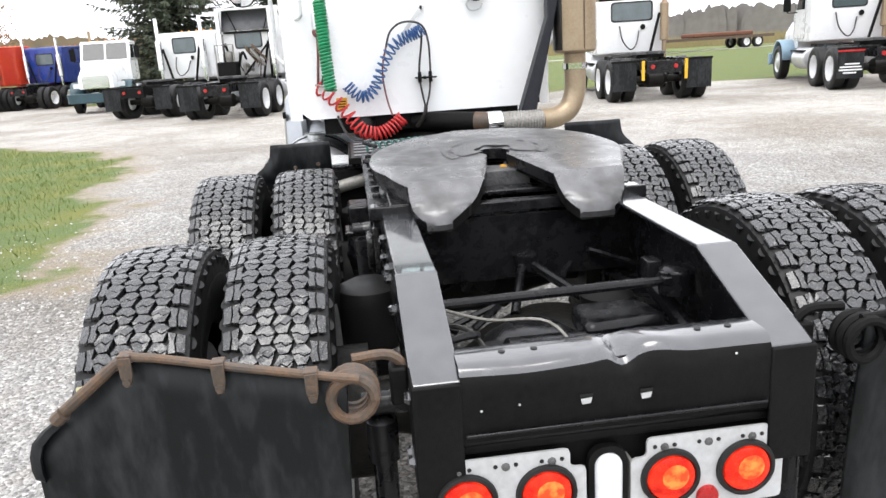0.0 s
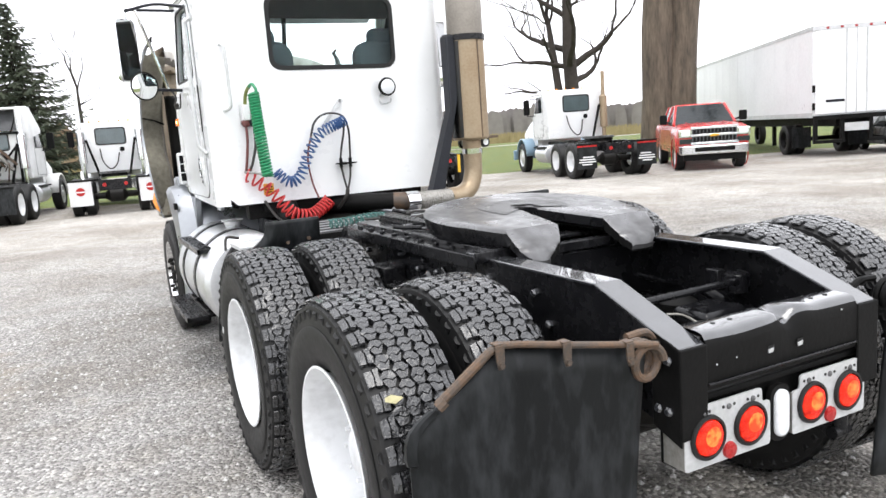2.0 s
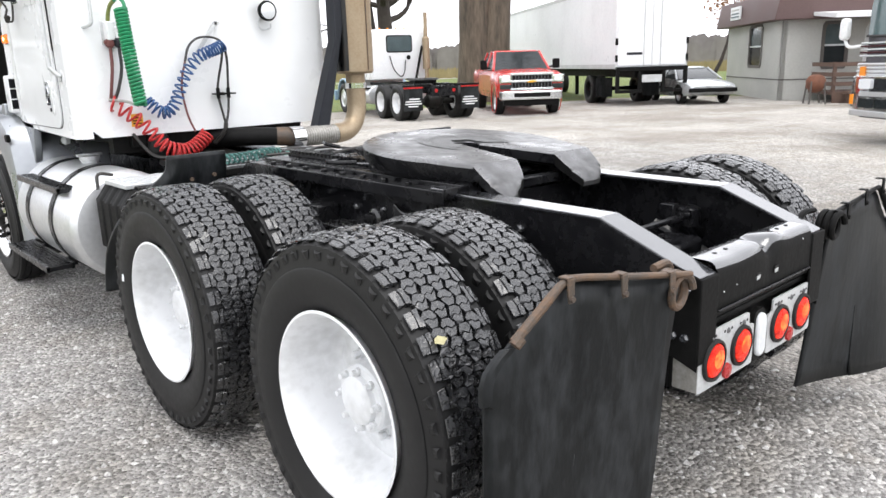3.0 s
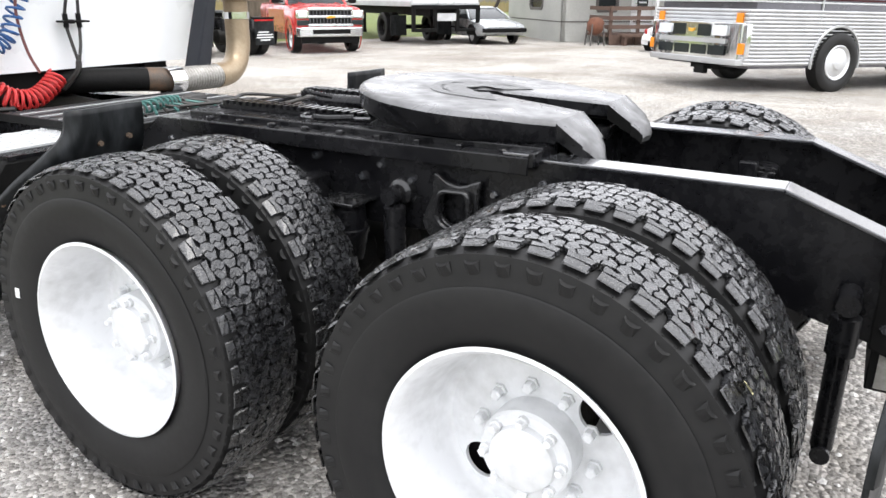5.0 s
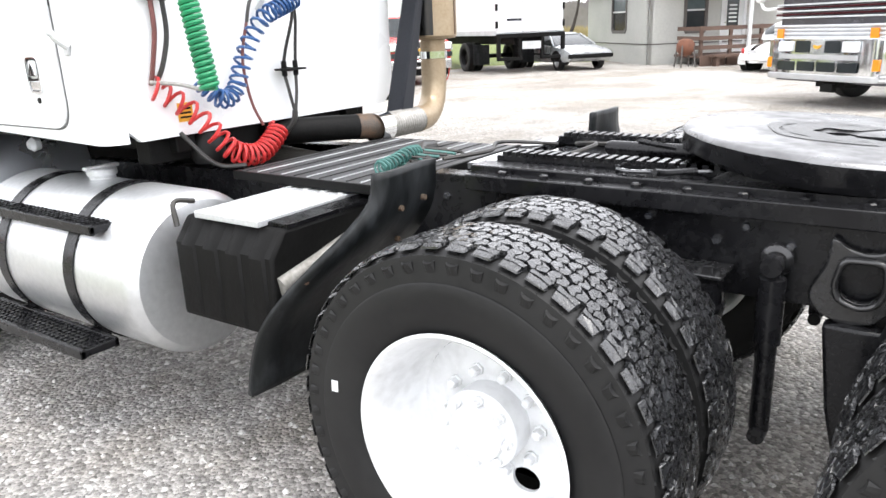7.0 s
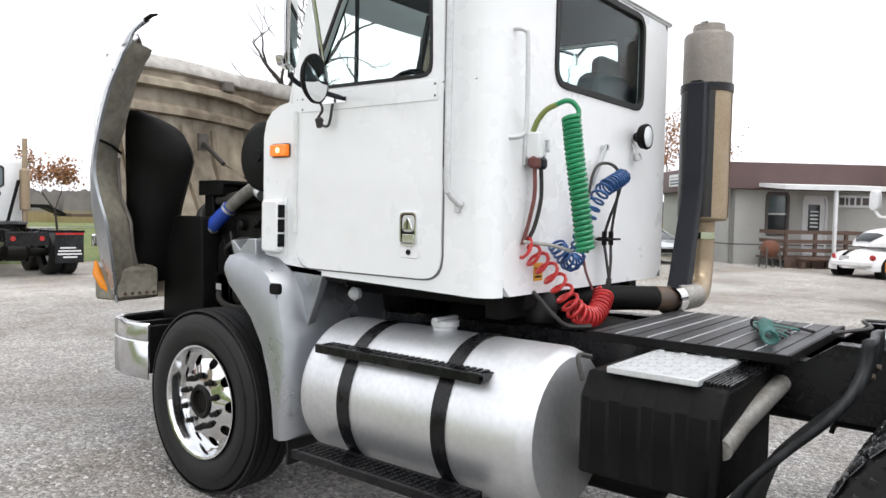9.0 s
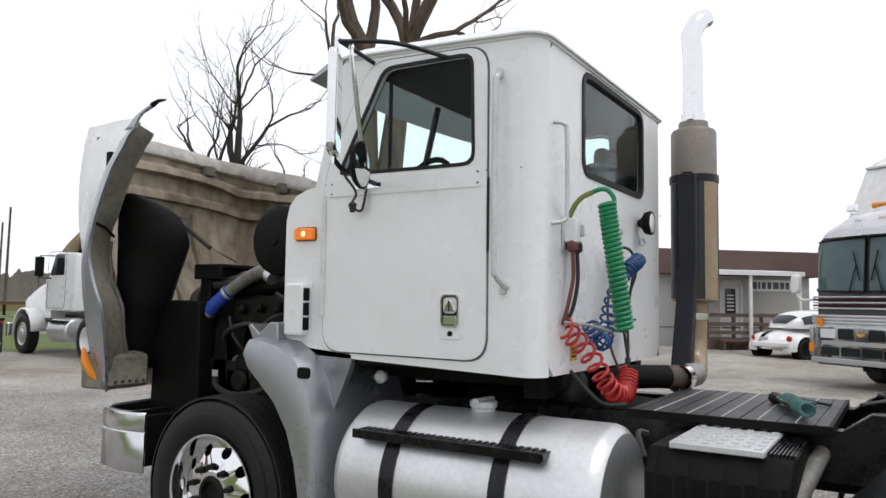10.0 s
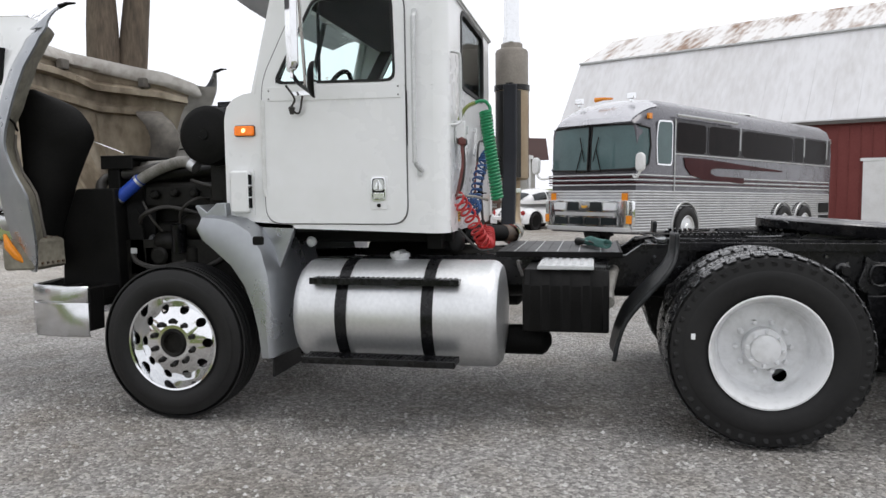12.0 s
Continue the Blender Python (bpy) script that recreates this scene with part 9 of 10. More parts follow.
    part("plate", Geo().box(-0.16, 0.16, -2.075, -2.06, 0.56, 0.66), ALU_PLATE, body)
    return t


round_car(22.2, 5.15, 120)

# ---------------------------------------------------------------- silver and maroon touring coach
COACH_SILVER = mat("silver_coach_paint", (0.105, 0.102, 0.116), (0.085, 0.083, 0.094), 0.22, metal=0.35, coat=0.3)
COACH_DARK = mat("grey_coach_band", (0.032, 0.030, 0.035), (0.024, 0.022, 0.026), 0.3, metal=0.3)
COACH_GLASS = mat("dark_coach_glass", (0.006, 0.005, 0.005), (0.012, 0.009, 0.009), 0.08, spec=0.03)
MAROON = mat("maroon_coach_paint", (0.045, 0.003, 0.006), (0.032, 0.002, 0.004), 0.35, spec=0.12)
COACH_SCREEN = mat("teal_tinted_windscreen", (0.080, 0.135, 0.138), (0.05, 0.085, 0.088), 0.06, scale=1.2, spec=0.35)
# coach silver lightened: the cap's sky reflection is in its base colour
COACH_CAP = mat("sky_paled_silver_cap", (0.60, 0.60, 0.62), (0.50, 0.50, 0.52), 0.22, metal=0.6, coat=0.3)
FLUTED = mat("polished_fluted_steel", (0.50, 0.505, 0.51), (0.38, 0.385, 0.39), 0.36, metal=0.6)
# origin at the front face's middle on the ground, nose to local +y
coach_dir = Vector((0.805, -0.593)).normalized()
mid = Vector((11.90, 3.15))
coach = thing("touring_coach", "silver vintage touring coach with maroon swoosh and fluted sides", "bus", pose(mid.x, mid.y, 0, 0, 0, math.degrees(math.atan2(coach_dir.x, -coach_dir.y))) @ pose(0, 0, 0, 1.15))
W2 = 1.24
body_prof = [(-W2, 0.42), (-W2, 2.55), (-W2 + 0.04, 2.85), (-W2 + 0.16, 3.08), (-W2 + 0.42, 3.22), (0, 3.27), (W2 - 0.42, 3.22), (W2 - 0.16, 3.08), (W2 - 0.04, 2.85), (W2, 2.55), (W2, 0.42)]
rows = []
coach_rows = ((-10.3, 1.0, 0.0), (-1.45, 1.0, 0.0), (-1.05, 1.0, -0.03), (-0.75, 1.0, -0.10), (-0.48, 0.995, -0.20), (-0.26, 0.975, -0.32), (-0.12, 0.945, -0.44))
for y, sc_, dz in coach_rows:
    rows.append([(x * sc_, y, z + dz * max(0, z - 2.55) / 0.72) for x, z in body_prof])
cbody = part("body", Geo().strip(rows, closed=True, cap=True), COACH_SILVER, coach)
for k in range(15):
    z = 0.50 + 0.062 * k
    part("fluted_strip", Geo().tube([(-W2 - 0.004, -10.2, z), (-W2 - 0.004, -0.25, z), (-W2 * 0.955, 0.0, z), (0, 0.03, z), (W2 * 0.955, 0.0, z), (W2 + 0.004, -0.25, z), (W2 + 0.004, -10.2, z)], 0.0318, 6), FLUTED, cbody)
for k in range(5):
    z = 1.52 + 0.055 * k
    part("belt_stripe", Geo().tube([(-W2 - 0.003, -10.2, z), (-W2 - 0.003, -0.3, z), (-W2 * 0.95, 0.002, z), (0, 0.025, z), (W2 * 0.95, 0.002, z), (W2 + 0.003, -0.3, z), (W2 + 0.003, -10.2, z)], 0.017, 5), MAROON if k % 2 else ALU_PLATE, cbody)
for sx in (-1, 1):
    part("window_band", Geo().box(min(sx * W2, sx * (W2 + 0.006)), max(sx * W2, sx * (W2 + 0.006)), -10.2, -1.55, 2.17, 2.84), COACH_DARK, cbody)
    for y0, y1 in ((-2.95, -1.62), (-4.55, -3.08), (-7.6, -4.70), (-8.3, -7.72), (-9.85, -8.42)):
        wn = part("side_window", Geo().prism(rounded(y0, y1, 2.22, 2.80, 0.06), "x", sx * (W2 + 0.005), sx * (W2 + 0.014)), COACH_GLASS, cbody)
        part("window_trim", Geo().ring_plate(rounded(y0 - 0.02, y1 + 0.02, 2.20, 2.82, 0.07), rounded(y0, y1, 2.22, 2.80, 0.06), "x", sx * (W2 + 0.006), sx * (W2 + 0.018), 40), COACH_DARK, wn)
    dw = part("driver_window", Geo().prism(soften([(-1.42, 1.98), (-0.84, 1.98), (-0.80, 2.45), (-0.86, 2.76), (-1.42, 2.78)], 0.06, 3), "x", sx * (W2 + 0.004), sx * (W2 + 0.012)), COACH_SCREEN, cbody)
    part("window_trim", Geo().ring_plate(soften([(-1.45, 1.95), (-0.81, 1.95), (-0.77, 2.45), (-0.83, 2.79), (-1.45, 2.81)], 0.07, 3), soften([(-1.42, 1.98), (-0.84, 1.98), (-0.80, 2.45), (-0.86, 2.76), (-1.42, 2.78)], 0.06, 3), "x", sx * (W2 + 0.004), sx * (W2 + 0.018), 40), CHROME, dw)
    swoosh = soften([(-1.95, 2.13), (-2.02, 1.95), (-2.30, 1.77), (-3.0, 1.67), (-4.85, 1.62), (-4.85, 1.76), (-3.45, 1.78), (-3.20, 1.84), (-3.20, 1.92), (-3.50, 1.96), (-7.0, 1.96), (-7.0, 1.99), (-2.9, 2.13)], 0.04, 3)
    part("swoosh", Geo().prism(swoosh, "x", sx * (W2 + 0.007), sx * (W2 + 0.022)), MAROON, cbody)
    part("window_belt", Geo().tube([(sx * (W2 + 0.012), -1.55, 2.185), (sx * (W2 + 0.012), -10.2, 2.185)], 0.016, 6), FLUTED, cbody)
    part("front_trim", Geo().tube([(sx * (W2 + 0.012), -1.56, 0.5), (sx * (W2 + 0.012), -1.56, 2.86)], 0.018, 6), FLUTED, cbody)
    for y in (-4.62, -8.36, -9.95):
        part("window_divider", Geo().tube([(sx * (W2 + 0.012), y, 2.36), (sx * (W2 + 0.012), y, 2.84)], 0.022, 6), FLUTED, cbody)
    part("side_vent", Geo().box(min(sx * (W2 + 0.03), sx * (W2 + 0.045)), max(sx * (W2 + 0.03), sx * (W2 + 0.045)), -10.15, -9.45, 0.82, 1.12).box(min(sx * (W2 + 0.03), sx * (W2 + 0.045)), max(sx * (W2 + 0.03), sx * (W2 + 0.045)), -10.15, -9.45, 0.46, 0.74), BLACK_DULL, cbody)
    part("roof_rail", Geo().tube([(sx * (W2 + 0.02), -1.6, 2.93), (sx * (W2 + 0.02), -4.4, 2.93)], 0.03, 6), FLUTED, cbody)
    for y in (-2.05, -7.1, -8.4):
        arch = Geo()
        pts = [(y + 0.60 * math.cos(radians(a)), 0.52 + 0.62 * math.sin(radians(a))) for a in range(-10, 191, 10)]
        part("wheel_arch", Geo().add([(sx * (W2 + 0.008), y, 0.45)] + [(sx * (W2 + 0.032), p, q) for p, q in pts], [(0, k, k + 1) for k in range(1, len(pts))]), BLACK_DULL, cbody)
        part("arch_trim", Geo().tube([(sx * (W2 + 0.036), p, q) for p, q in pts], 0.028, 6), FLUTED, cbody)
        wv = part("wheel", LOT_RIM_F, ALU, coach, at=pose(sx * (W2 - 0.02), y if y > -3 else -3 + (y + 3) * 1.06, 0.515, 0, 0, 0 if sx < 0 else 180))
        part("tyre", LOT_TYRE, RUBBER, wv)
    part("mirror", Geo().prism(rounded(sx * 1.46 - 0.10, sx * 1.46 + 0.10, 1.80, 2.14, 0.09), "y", 0.10, 0.22), WHITE_OLD, cbody, bevel=0.03)
    part("mirror_arm", Geo().tube(curve([(sx * 1.15, -0.05, 1.70), (sx * 1.35, 0.12, 1.68), (sx * 1.46, 0.15, 1.82)], 5), 0.03, 8), WHITE_OLD, cbody)
    part("turn_lamp", Geo().box(sx * 1.0 - 0.075, sx * 1.0 + 0.075, 0.0, 0.05, 1.13, 1.33), AMBER_DULL, cbody, "square amber lamp")
    part("low_turn_lamp", Geo().prism(rounded(sx * 1.13 - 0.07, sx * 1.13 + 0.07, 0.66, 0.84, 0.02), "y", 0.06, 0.10), AMBER_DULL, cbody)
    part("corner_lamp_case", Geo().prism(rounded(sx * 1.13 - 0.10, sx * 1.13 + 0.10, 0.60, 1.16, 0.03), "y", -0.05, 0.06), CHROME, cbody, bevel=0.02)
    part("roof_marker", Geo().box(sx * 1.20 - 0.03, sx * 1.20 + 0.03, -0.62, -0.50, 2.80, 2.90), AMBER_DULL, cbody)
    ws = Geo()
    ws.strip([[(sx * 0.05, 0.012, 1.86), (sx * 0.55, 0.006, 1.86), (sx * 1.06, -0.03, 1.88), (sx * 1.15, -0.085, 1.885), (sx * 1.20, -0.16, 1.90), (sx * 1.237, -0.30, 1.92), (sx * 1.25, -0.46, 1.96)], [(sx * 0.05, -0.005, 2.30), (sx * 0.55, -0.012, 2.30), (sx * 1.08, -0.05, 2.30), (sx * 1.16, -0.10, 2.30), (sx * 1.205, -0.17, 2.30), (sx * 1.24, -0.33, 2.30), (sx * 1.252, -0.52, 2.30)], [(sx * 0.05, -0.05, 2.68), (sx * 0.55, -0.06, 2.68), (sx * 1.03, -0.10, 2.66), (sx * 1.13, -0.15, 2.655), (sx * 1.18, -0.22, 2.64), (sx * 1.22, -0.34, 2.62), (sx * 1.235, -0.50, 2.60)]])
    wp = part("windscreen", ws, COACH_SCREEN, cbody, "large curved windscreen pane")
    part("windscreen_seal", Geo().tube([(sx * 0.04, 0.018, 1.84), (sx * 1.08, -0.02, 1.86), (sx * 1.215, -0.15, 1.885), (sx * 1.26, -0.46, 1.95), (sx * 1.265, -0.53, 2.30), (sx * 1.245, -0.50, 2.62), (sx * 1.19, -0.21, 2.66), (sx * 1.05, -0.09, 2.69), (sx * 0.04, -0.045, 2.72), (sx * 0.04, 0.018, 1.84)], 0.022, 6), RUBBER, wp)
    part("wiper", Geo().tube([(sx * 0.35, 0.04, 1.80), (sx * 0.20, 0.03, 2.25)], 0.012, 5).tube([(sx * 0.12, 0.035, 2.02), (sx * 0.26, 0.02, 2.48)], 0.012, 5), BLACK_DULL, wp)
vis, cap = [], []
for k in range(13):
    x = -1.19 + 2.38 * k / 12
    c = (x / 1.19) ** 2
    vis.append([(x, -0.10 - 0.16 * c, 2.70 - 0.03 * c), (x, 0.04 - 0.20 * c, 2.695 - 0.03 * c), (x, 0.05 - 0.20 * c, 2.715 - 0.03 * c), (x, -0.10 - 0.16 * c, 2.735 - 0.03 * c)])
part("windscreen_brow", Geo().strip(vis, closed=True, cap=True), BLACK, cbody, "thin dark brow over the windscreen")
for y, k, dz in coach_rows[2:]:
    cap.append([(x * k * 1.008, y + 0.004, z + 0.014 + dz * max(0, z - 2.55) / 0.72) for x, z in body_prof[3:-3]])
cap.append([(x, y + 0.025, 2.735) for x, y, z in cap[-1]])
part("roof_cap", Geo().strip(cap), COACH_CAP, cbody, "silver front roof cap, paled for its sky reflection")
bmp = part("bumper", Geo().prism(soften([(-1.2, -0.15), (-1.12, 0.10), (-0.6, 0.16), (0.6, 0.16), (1.12, 0.10), (1.2, -0.15)], 0.06, 3), "z", 0.56, 1.17), CHROME, coach, "broad chrome front bumper with lamps", bevel=0.02)
part("bumper_step", Geo().prism(soften([(-1.22, -0.15), (-1.14, 0.14), (-0.6, 0.20), (0.6, 0.20), (1.14, 0.14), (1.22, -0.15)], 0.06, 3), "z", 0.47, 0.57), FLUTED, bmp, bevel=0.02)
part("bumper_slot", Geo().box(-0.85, 0.85, 0.155, 0.172, 0.82, 0.90), FLUTED, bmp)
for sx in (-1, 1):
    part("headlamp", Geo().prism(rounded(sx * 0.70 - 0.16, sx * 0.70 + 0.16, 0.95, 1.12, 0.03), "y", 0.15, 0.19), CLEAR_LENS, bmp)
    # dark plate painting a reflection in the chrome, upper row
    part("dark_reflection", Geo().prism(rounded(sx * 0.32 - 0.16, sx * 0.32 + 0.16, 0.93, 1.13, 0.02), "y", 0.158, 0.170), GLASS_DARK, bmp)
# lower row of dark plates, also reflections drawn on the chrome
for x in (-0.66, -0.22, 0.22, 0.66):
    part("reflection_panel", Geo().prism(rounded(x - 0.19, x + 0.19, 0.62, 0.78, 0.02), "y", 0.158, 0.170), GLASS_DARK, bmp)
part("emblem", Geo().prism([(-0.06, 1.01), (0.0, 0.99), (0.06, 1.01), (0.08, 1.06), (0.0, 1.04), (-0.08, 1.06)], "y", 0.165, 0.18), YELLOW, bmp)
part("tow_hook", Geo().box(-0.35, -0.1, 0.0, 0.1, 0.28, 0.42).box(-0.5, 0.1, -0.3, 0.0, 0.36, 0.47), BLACK_DULL, coach)
for x, z in ((-0.72, 3.20), (0.74, 3.20)):
    part("roof_light", Geo().box(x - 0.09, x + 0.09, -0.62, -0.50, z, z + 0.11).box(x - 0.03, x + 0.03, -0.6, -0.52, z - 0.06, z), CHROME, coach, bevel=0.01)
part("roof_horn", Geo().tube([(-0.22, -0.55, 3.24), (0.0, -0.50, 3.25), (0.22, -0.48, 3.24)], [0.02, 0.03, 0.05], 8), AMBER_DULL, coach)
part("roof_vent", Geo().box(-0.4, 0.3, -7.2, -6.2, 3.24, 3.36), WHITE_OLD, coach, bevel=0.04)
part("roof_stack", Geo().lathe([(3.18, 0.06), (3.27, 0.06), (3.28, 0.08), (3.30, 0.06)], (-0.5, -6.4, 0), "z", 14), BLACK_DULL, coach)
# tall glass above the belt line and a long tail
for ob in coach.children_recursive:
    if ob.type == "MESH" and not ob.name.startswith(("wheel", "tyre")):
        for v in ob.data.vertices:
            if v.co.y < -3:
                v.co.y = -3 + (v.co.y + 3) * 1.06
            if v.co.z > 1.86:
                v.co.z = 1.86 + (v.co.z - 1.86) * 1.2

# ---------------------------------------------------------------- office building with porch
SIDING = mat("grey_painted_siding", (0.44, 0.44, 0.41), (0.38, 0.38, 0.355), 0.7, scale=0.8, fine=12, low=0.45, high=0.75)
BROWN_ROOF = mat("brown_metal_fascia", (0.085, 0.05, 0.048), (0.12, 0.075, 0.07), 0.6, scale=1, fine=25)
TRIM_DARK = mat("dark_window_trim", (0.08, 0.07, 0.065), (0.11, 0.1, 0.09), 0.6)
RUST_POT = mat("rusted_fire_pot", (0.20, 0.075, 0.04), (0.10, 0.05, 0.035), 0.85, scale=6, fine=50, bump=0.4)
# origin at the wall corner; local +x along the porch wall, local +y along the short wall (away)
off = thing("office_building", "low grey-sided office with brown fascia and a wooden porch", "building", pose(24.27, 10.61, -0.12, 0, 0, -48))
H0, H1 = 2.85, 3.82
OL, OW = 6.6, 6.8
wall = Geo()


def wall_run(length, openings, m):
    """A straight wall along x with openings (x0, x1, z0, z1), 0.15 thick, standing on the ground."""
    x = 0.0
    for x0, x1, z0, z1 in openings:
        wall.box(x, x0, 0, 0.15, 0, H0 + 0.1, m)
        wall.box(x0, x1, 0, 0.15, 0, z0, m)
        wall.box(x0, x1, 0, 0.15, z1, H0 + 0.1, m)
        x = x1
    wall.box(x, length, 0, 0.15, 0, H0 + 0.1, m)


front_open = [(1.38, 2.13, 1.25, 2.70), (2.79, 3.61, 0.50, 2.60)]
wall_run(OL, front_open, None)
side_m = pose(0, 0, 0, 0, 0, 90) @ Matrix.Diagonal((1, -1, 1, 1))
wall_run(OW, [(2.2, 3.7, 1.3, 2.75)], side_m)
wall.box(0.15, OL, OW - 0.15, OW, 0, H0 + 0.1).box(OL - 0.15, OL, 0.15, OW - 0.15, 0, H0 + 0.1)
part("wall", wall, SIDING, off, smooth=0)
part("roof", Geo().prism(soften([(-0.45, H0), (-0.28, H1), (OL + 0.28, H1), (OL + 0.45, H0)], 0.03, 2), "y", -0.45, OW + 0.4), BROWN_ROOF, off, "brown metal mansard fascia and flat roof", bevel=0.03)
part("base_line", Geo().box(-0.012, OL, -0.014, 0.0, 0.82, 0.86).box(-0.014, 0.0, 0.0, OW, 0.82, 0.86), TRIM_DARK, off)


def sash(x0, x1, z0, z1, m, nm="window"):
    w = part(nm, Geo().ring_plate([(x0 - 0.08, z0 - 0.08), (x1 + 0.08, z0 - 0.08), (x1 + 0.08, z1 + 0.08), (x0 - 0.08, z1 + 0.08)], [(x0 + 0.03, z0 + 0.03), (x1 - 0.03, z0 + 0.03), (x1 - 0.03, z1 - 0.03), (x0 + 0.03, z1 - 0.03)], "y", -0.03, 0.06, 32, m), TRIM_DARK, off)
    zm = (z0 + z1) / 2
    part("pane", Geo().box(x0, x1, 0.03, 0.045, zm, z1, m), GLASS_SKY, w)
    part("pane", Geo().box(x0, x1, 0.03, 0.045, z0, zm, m), GLASS_DARK, w)
    part("sash_bar", Geo().box(x0, x1, 0.0, 0.05, zm - 0.03, zm + 0.03, m), ALU_PLATE, w)
    return w


sash(1.38, 2.13, 1.25, 2.70, None)
sash(2.2, 3.7, 1.3, 2.75, side_m)
dr = part("entrance_door", Geo().box(2.81, 3.59, 0.03, 0.08, 0.50, 2.58), WHITE_OLD, off, "white entrance door with a dark pane and notice")
part("door_frame", Geo().ring_plate([(2.72, 0.45), (3.68, 0.45), (3.68, 2.68), (2.72, 2.68)], [(2.81, 0.5), (3.59, 0.5), (3.59, 2.58), (2.81, 2.58)], "y", -0.03, 0.08, 32), WHITE_OLD, dr)
part("door_pane", Geo().box(2.96, 3.40, 0.015, 0.03, 1.35, 2.35), GLASS_DARK, dr)
for k in range(5):
    part("notice_bar", Geo().box(3.03, 3.33, 0.008, 0.014, 1.50 + 0.14 * k, 1.56 + 0.14 * k), WHITE_OLD, dr)
part("door_knob", Geo().lathe([(-0.04, 0.03), (0.03, 0.02)], (2.88, 0, 1.5), "y", 10), CHROME, dr)
sg = part("name_sign", Geo().box(4.0, 5.75, -0.05, -0.02, 2.27, 2.72), ALU_PLATE, off, "pale name board with dark bars for its name")
for a, b in ((4.08, 4.28), (4.34, 4.42), (4.50, 4.66), (4.74, 4.90), (4.98, 5.22), (5.29, 5.46), (5.52, 5.68)):
    part("name_bar", Geo().box(a, b, -0.06, -0.05, 2.36, 2.63), TRIM_DARK, sg)
fs = part("fascia_sign", Geo().box(-0.46, -0.40, 3.7, 5.0, 3.10, 3.60), WHITE_OLD, off, "small white fascia sign with faded bars")
for z in (3.12, 3.24, 3.38):
    part("sign_bar", Geo().box(-0.475, -0.46, 3.85, 4.85, z + 0.06, z + 0.12), SIDING if z > 3.3 else TEAL_PAINT, fs)
part("flood_lamp", Geo().lathe([(0, 0.05), (0.06, 0.09), (0.12, 0.1)], (-0.15, 2.1, 2.6), "z", 12), WHITE_OLD, off)
# porch
porch = thing("porch", "brown timber porch with rails under a white canopy", "porch", off.matrix_basis.copy())
part("deck", Geo().box(1.0, 6.4, -2.0, -0.02, 0.38, 0.46), WOOD_DARK, porch)
for k in range(11):
    part("skirt_board", Geo().box(1.02 + 0.48 * k, 1.45 + 0.48 * k, -2.02, -1.98, 0.02, 0.38), WOOD_DARK, porch)
for x in (1.06, 2.1, 3.2, 4.6, 6.3):
    part("rail_post", Geo().box(x - 0.05, x + 0.05, -2.0, -1.9, 0.46, 1.42), WOOD_DARK, porch)
for z in (0.72, 1.02, 1.34):
    part("rail_board", Geo().box(1.0, 6.4, -2.05, -2.0, z - 0.06, z + 0.07), WOOD_DARK, porch)
for z in (0.72, 1.02, 1.34):
    part("side_rail", Geo().box(0.96, 1.0, -2.0, -0.3, z - 0.06, z + 0.07), WOOD_DARK, porch)
part("bench", Geo().box(1.3, 3.0, -2.50, -2.10, 0.42, 0.50).box(1.4, 1.5, -2.45, -2.15, 0.05, 0.42).box(2.8, 2.9, -2.45, -2.15, 0.05, 0.42), WOOD_DARK, porch)
part("canopy", Geo().prism([(-2.3, 2.78), (-2.3, 2.94), (0.0, 3.10), (0.0, 2.98)], "x", 0.8, 4.75), WHITE_OLD, porch, "white porch canopy", bevel=0.01)
for x in (2.66, 4.62):
    part("canopy_post", Geo().box(x - 0.05, x + 0.05, -2.2, -2.1, 0.46, 2.80), WHITE_OLD, porch)
for k in range(4):
    part("step_board", Geo().box(6.4, 7.3, -1.6, -0.6, 0.05 + 0.11 * k, 0.09 + 0.11 * k), WOOD_DARK, porch)
pot = thing("fire_pot", "rusted round fire pot on a dark stand", "fire pot", off.matrix_basis @ pose(0.45, -2.1, 0.12))
part("bowl", Geo().lathe([(0.36, 0.05), (0.40, 0.18), (0.54, 0.29), (0.74, 0.30), (0.88, 0.22), (0.93, 0.08)], (0, 0, 0), "z", 20), RUST_POT, pot)
for a in range(0, 360, 90):
    c, sn = math.cos(radians(a + 45)), math.sin(radians(a + 45))
    part("leg", Geo().tube([(0.36 * c, 0.36 * sn, -0.02), (0.28 * c, 0.28 * sn, 0.72)], 0.028, 6), TRIM_DARK, pot)

# ---------------------------------------------------------------- barn
BARN_ROOF = mat("weathered_white_metal_roof", (0.69, 0.69, 0.705), (0.55, 0.54, 0.54), 0.5, scale=0.5, fine=5, low=0.44, high=0.72, stretch=(1, 0.3, 0.3))
BARN_TOP = mat("rust_streaked_metal_roof", (0.70, 0.69, 0.68), (0.24, 0.15, 0.10), 0.6, scale=0.9, fine=4.5, low=0.50, high=0.66, stretch=(1, 0.22, 0.22))
BARN_RED = mat("dark_red_barn_siding", (0.17, 0.035, 0.03), (0.13, 0.025, 0.022), 0.7, scale=0.7, fine=14)
A0, A1 = Vector((33.45, 4.82)), Vector((24.6, -12.0))
run = (A1 - A0)
barn_len = run.length
barn = thing("barn", "red barn with a rust-streaked white gambrel metal roof", "barn", pose(A0.x, A0.y, -0.1, 0, 0, math.degrees(math.atan2(run.y, run.x))))
EAVE, KNEE, RIDGE = 4.15, 8.15, 9.95
prof = [(0.0, EAVE), (2.6, KNEE), (6.5, RIDGE), (10.4, KNEE), (13.0, EAVE)]
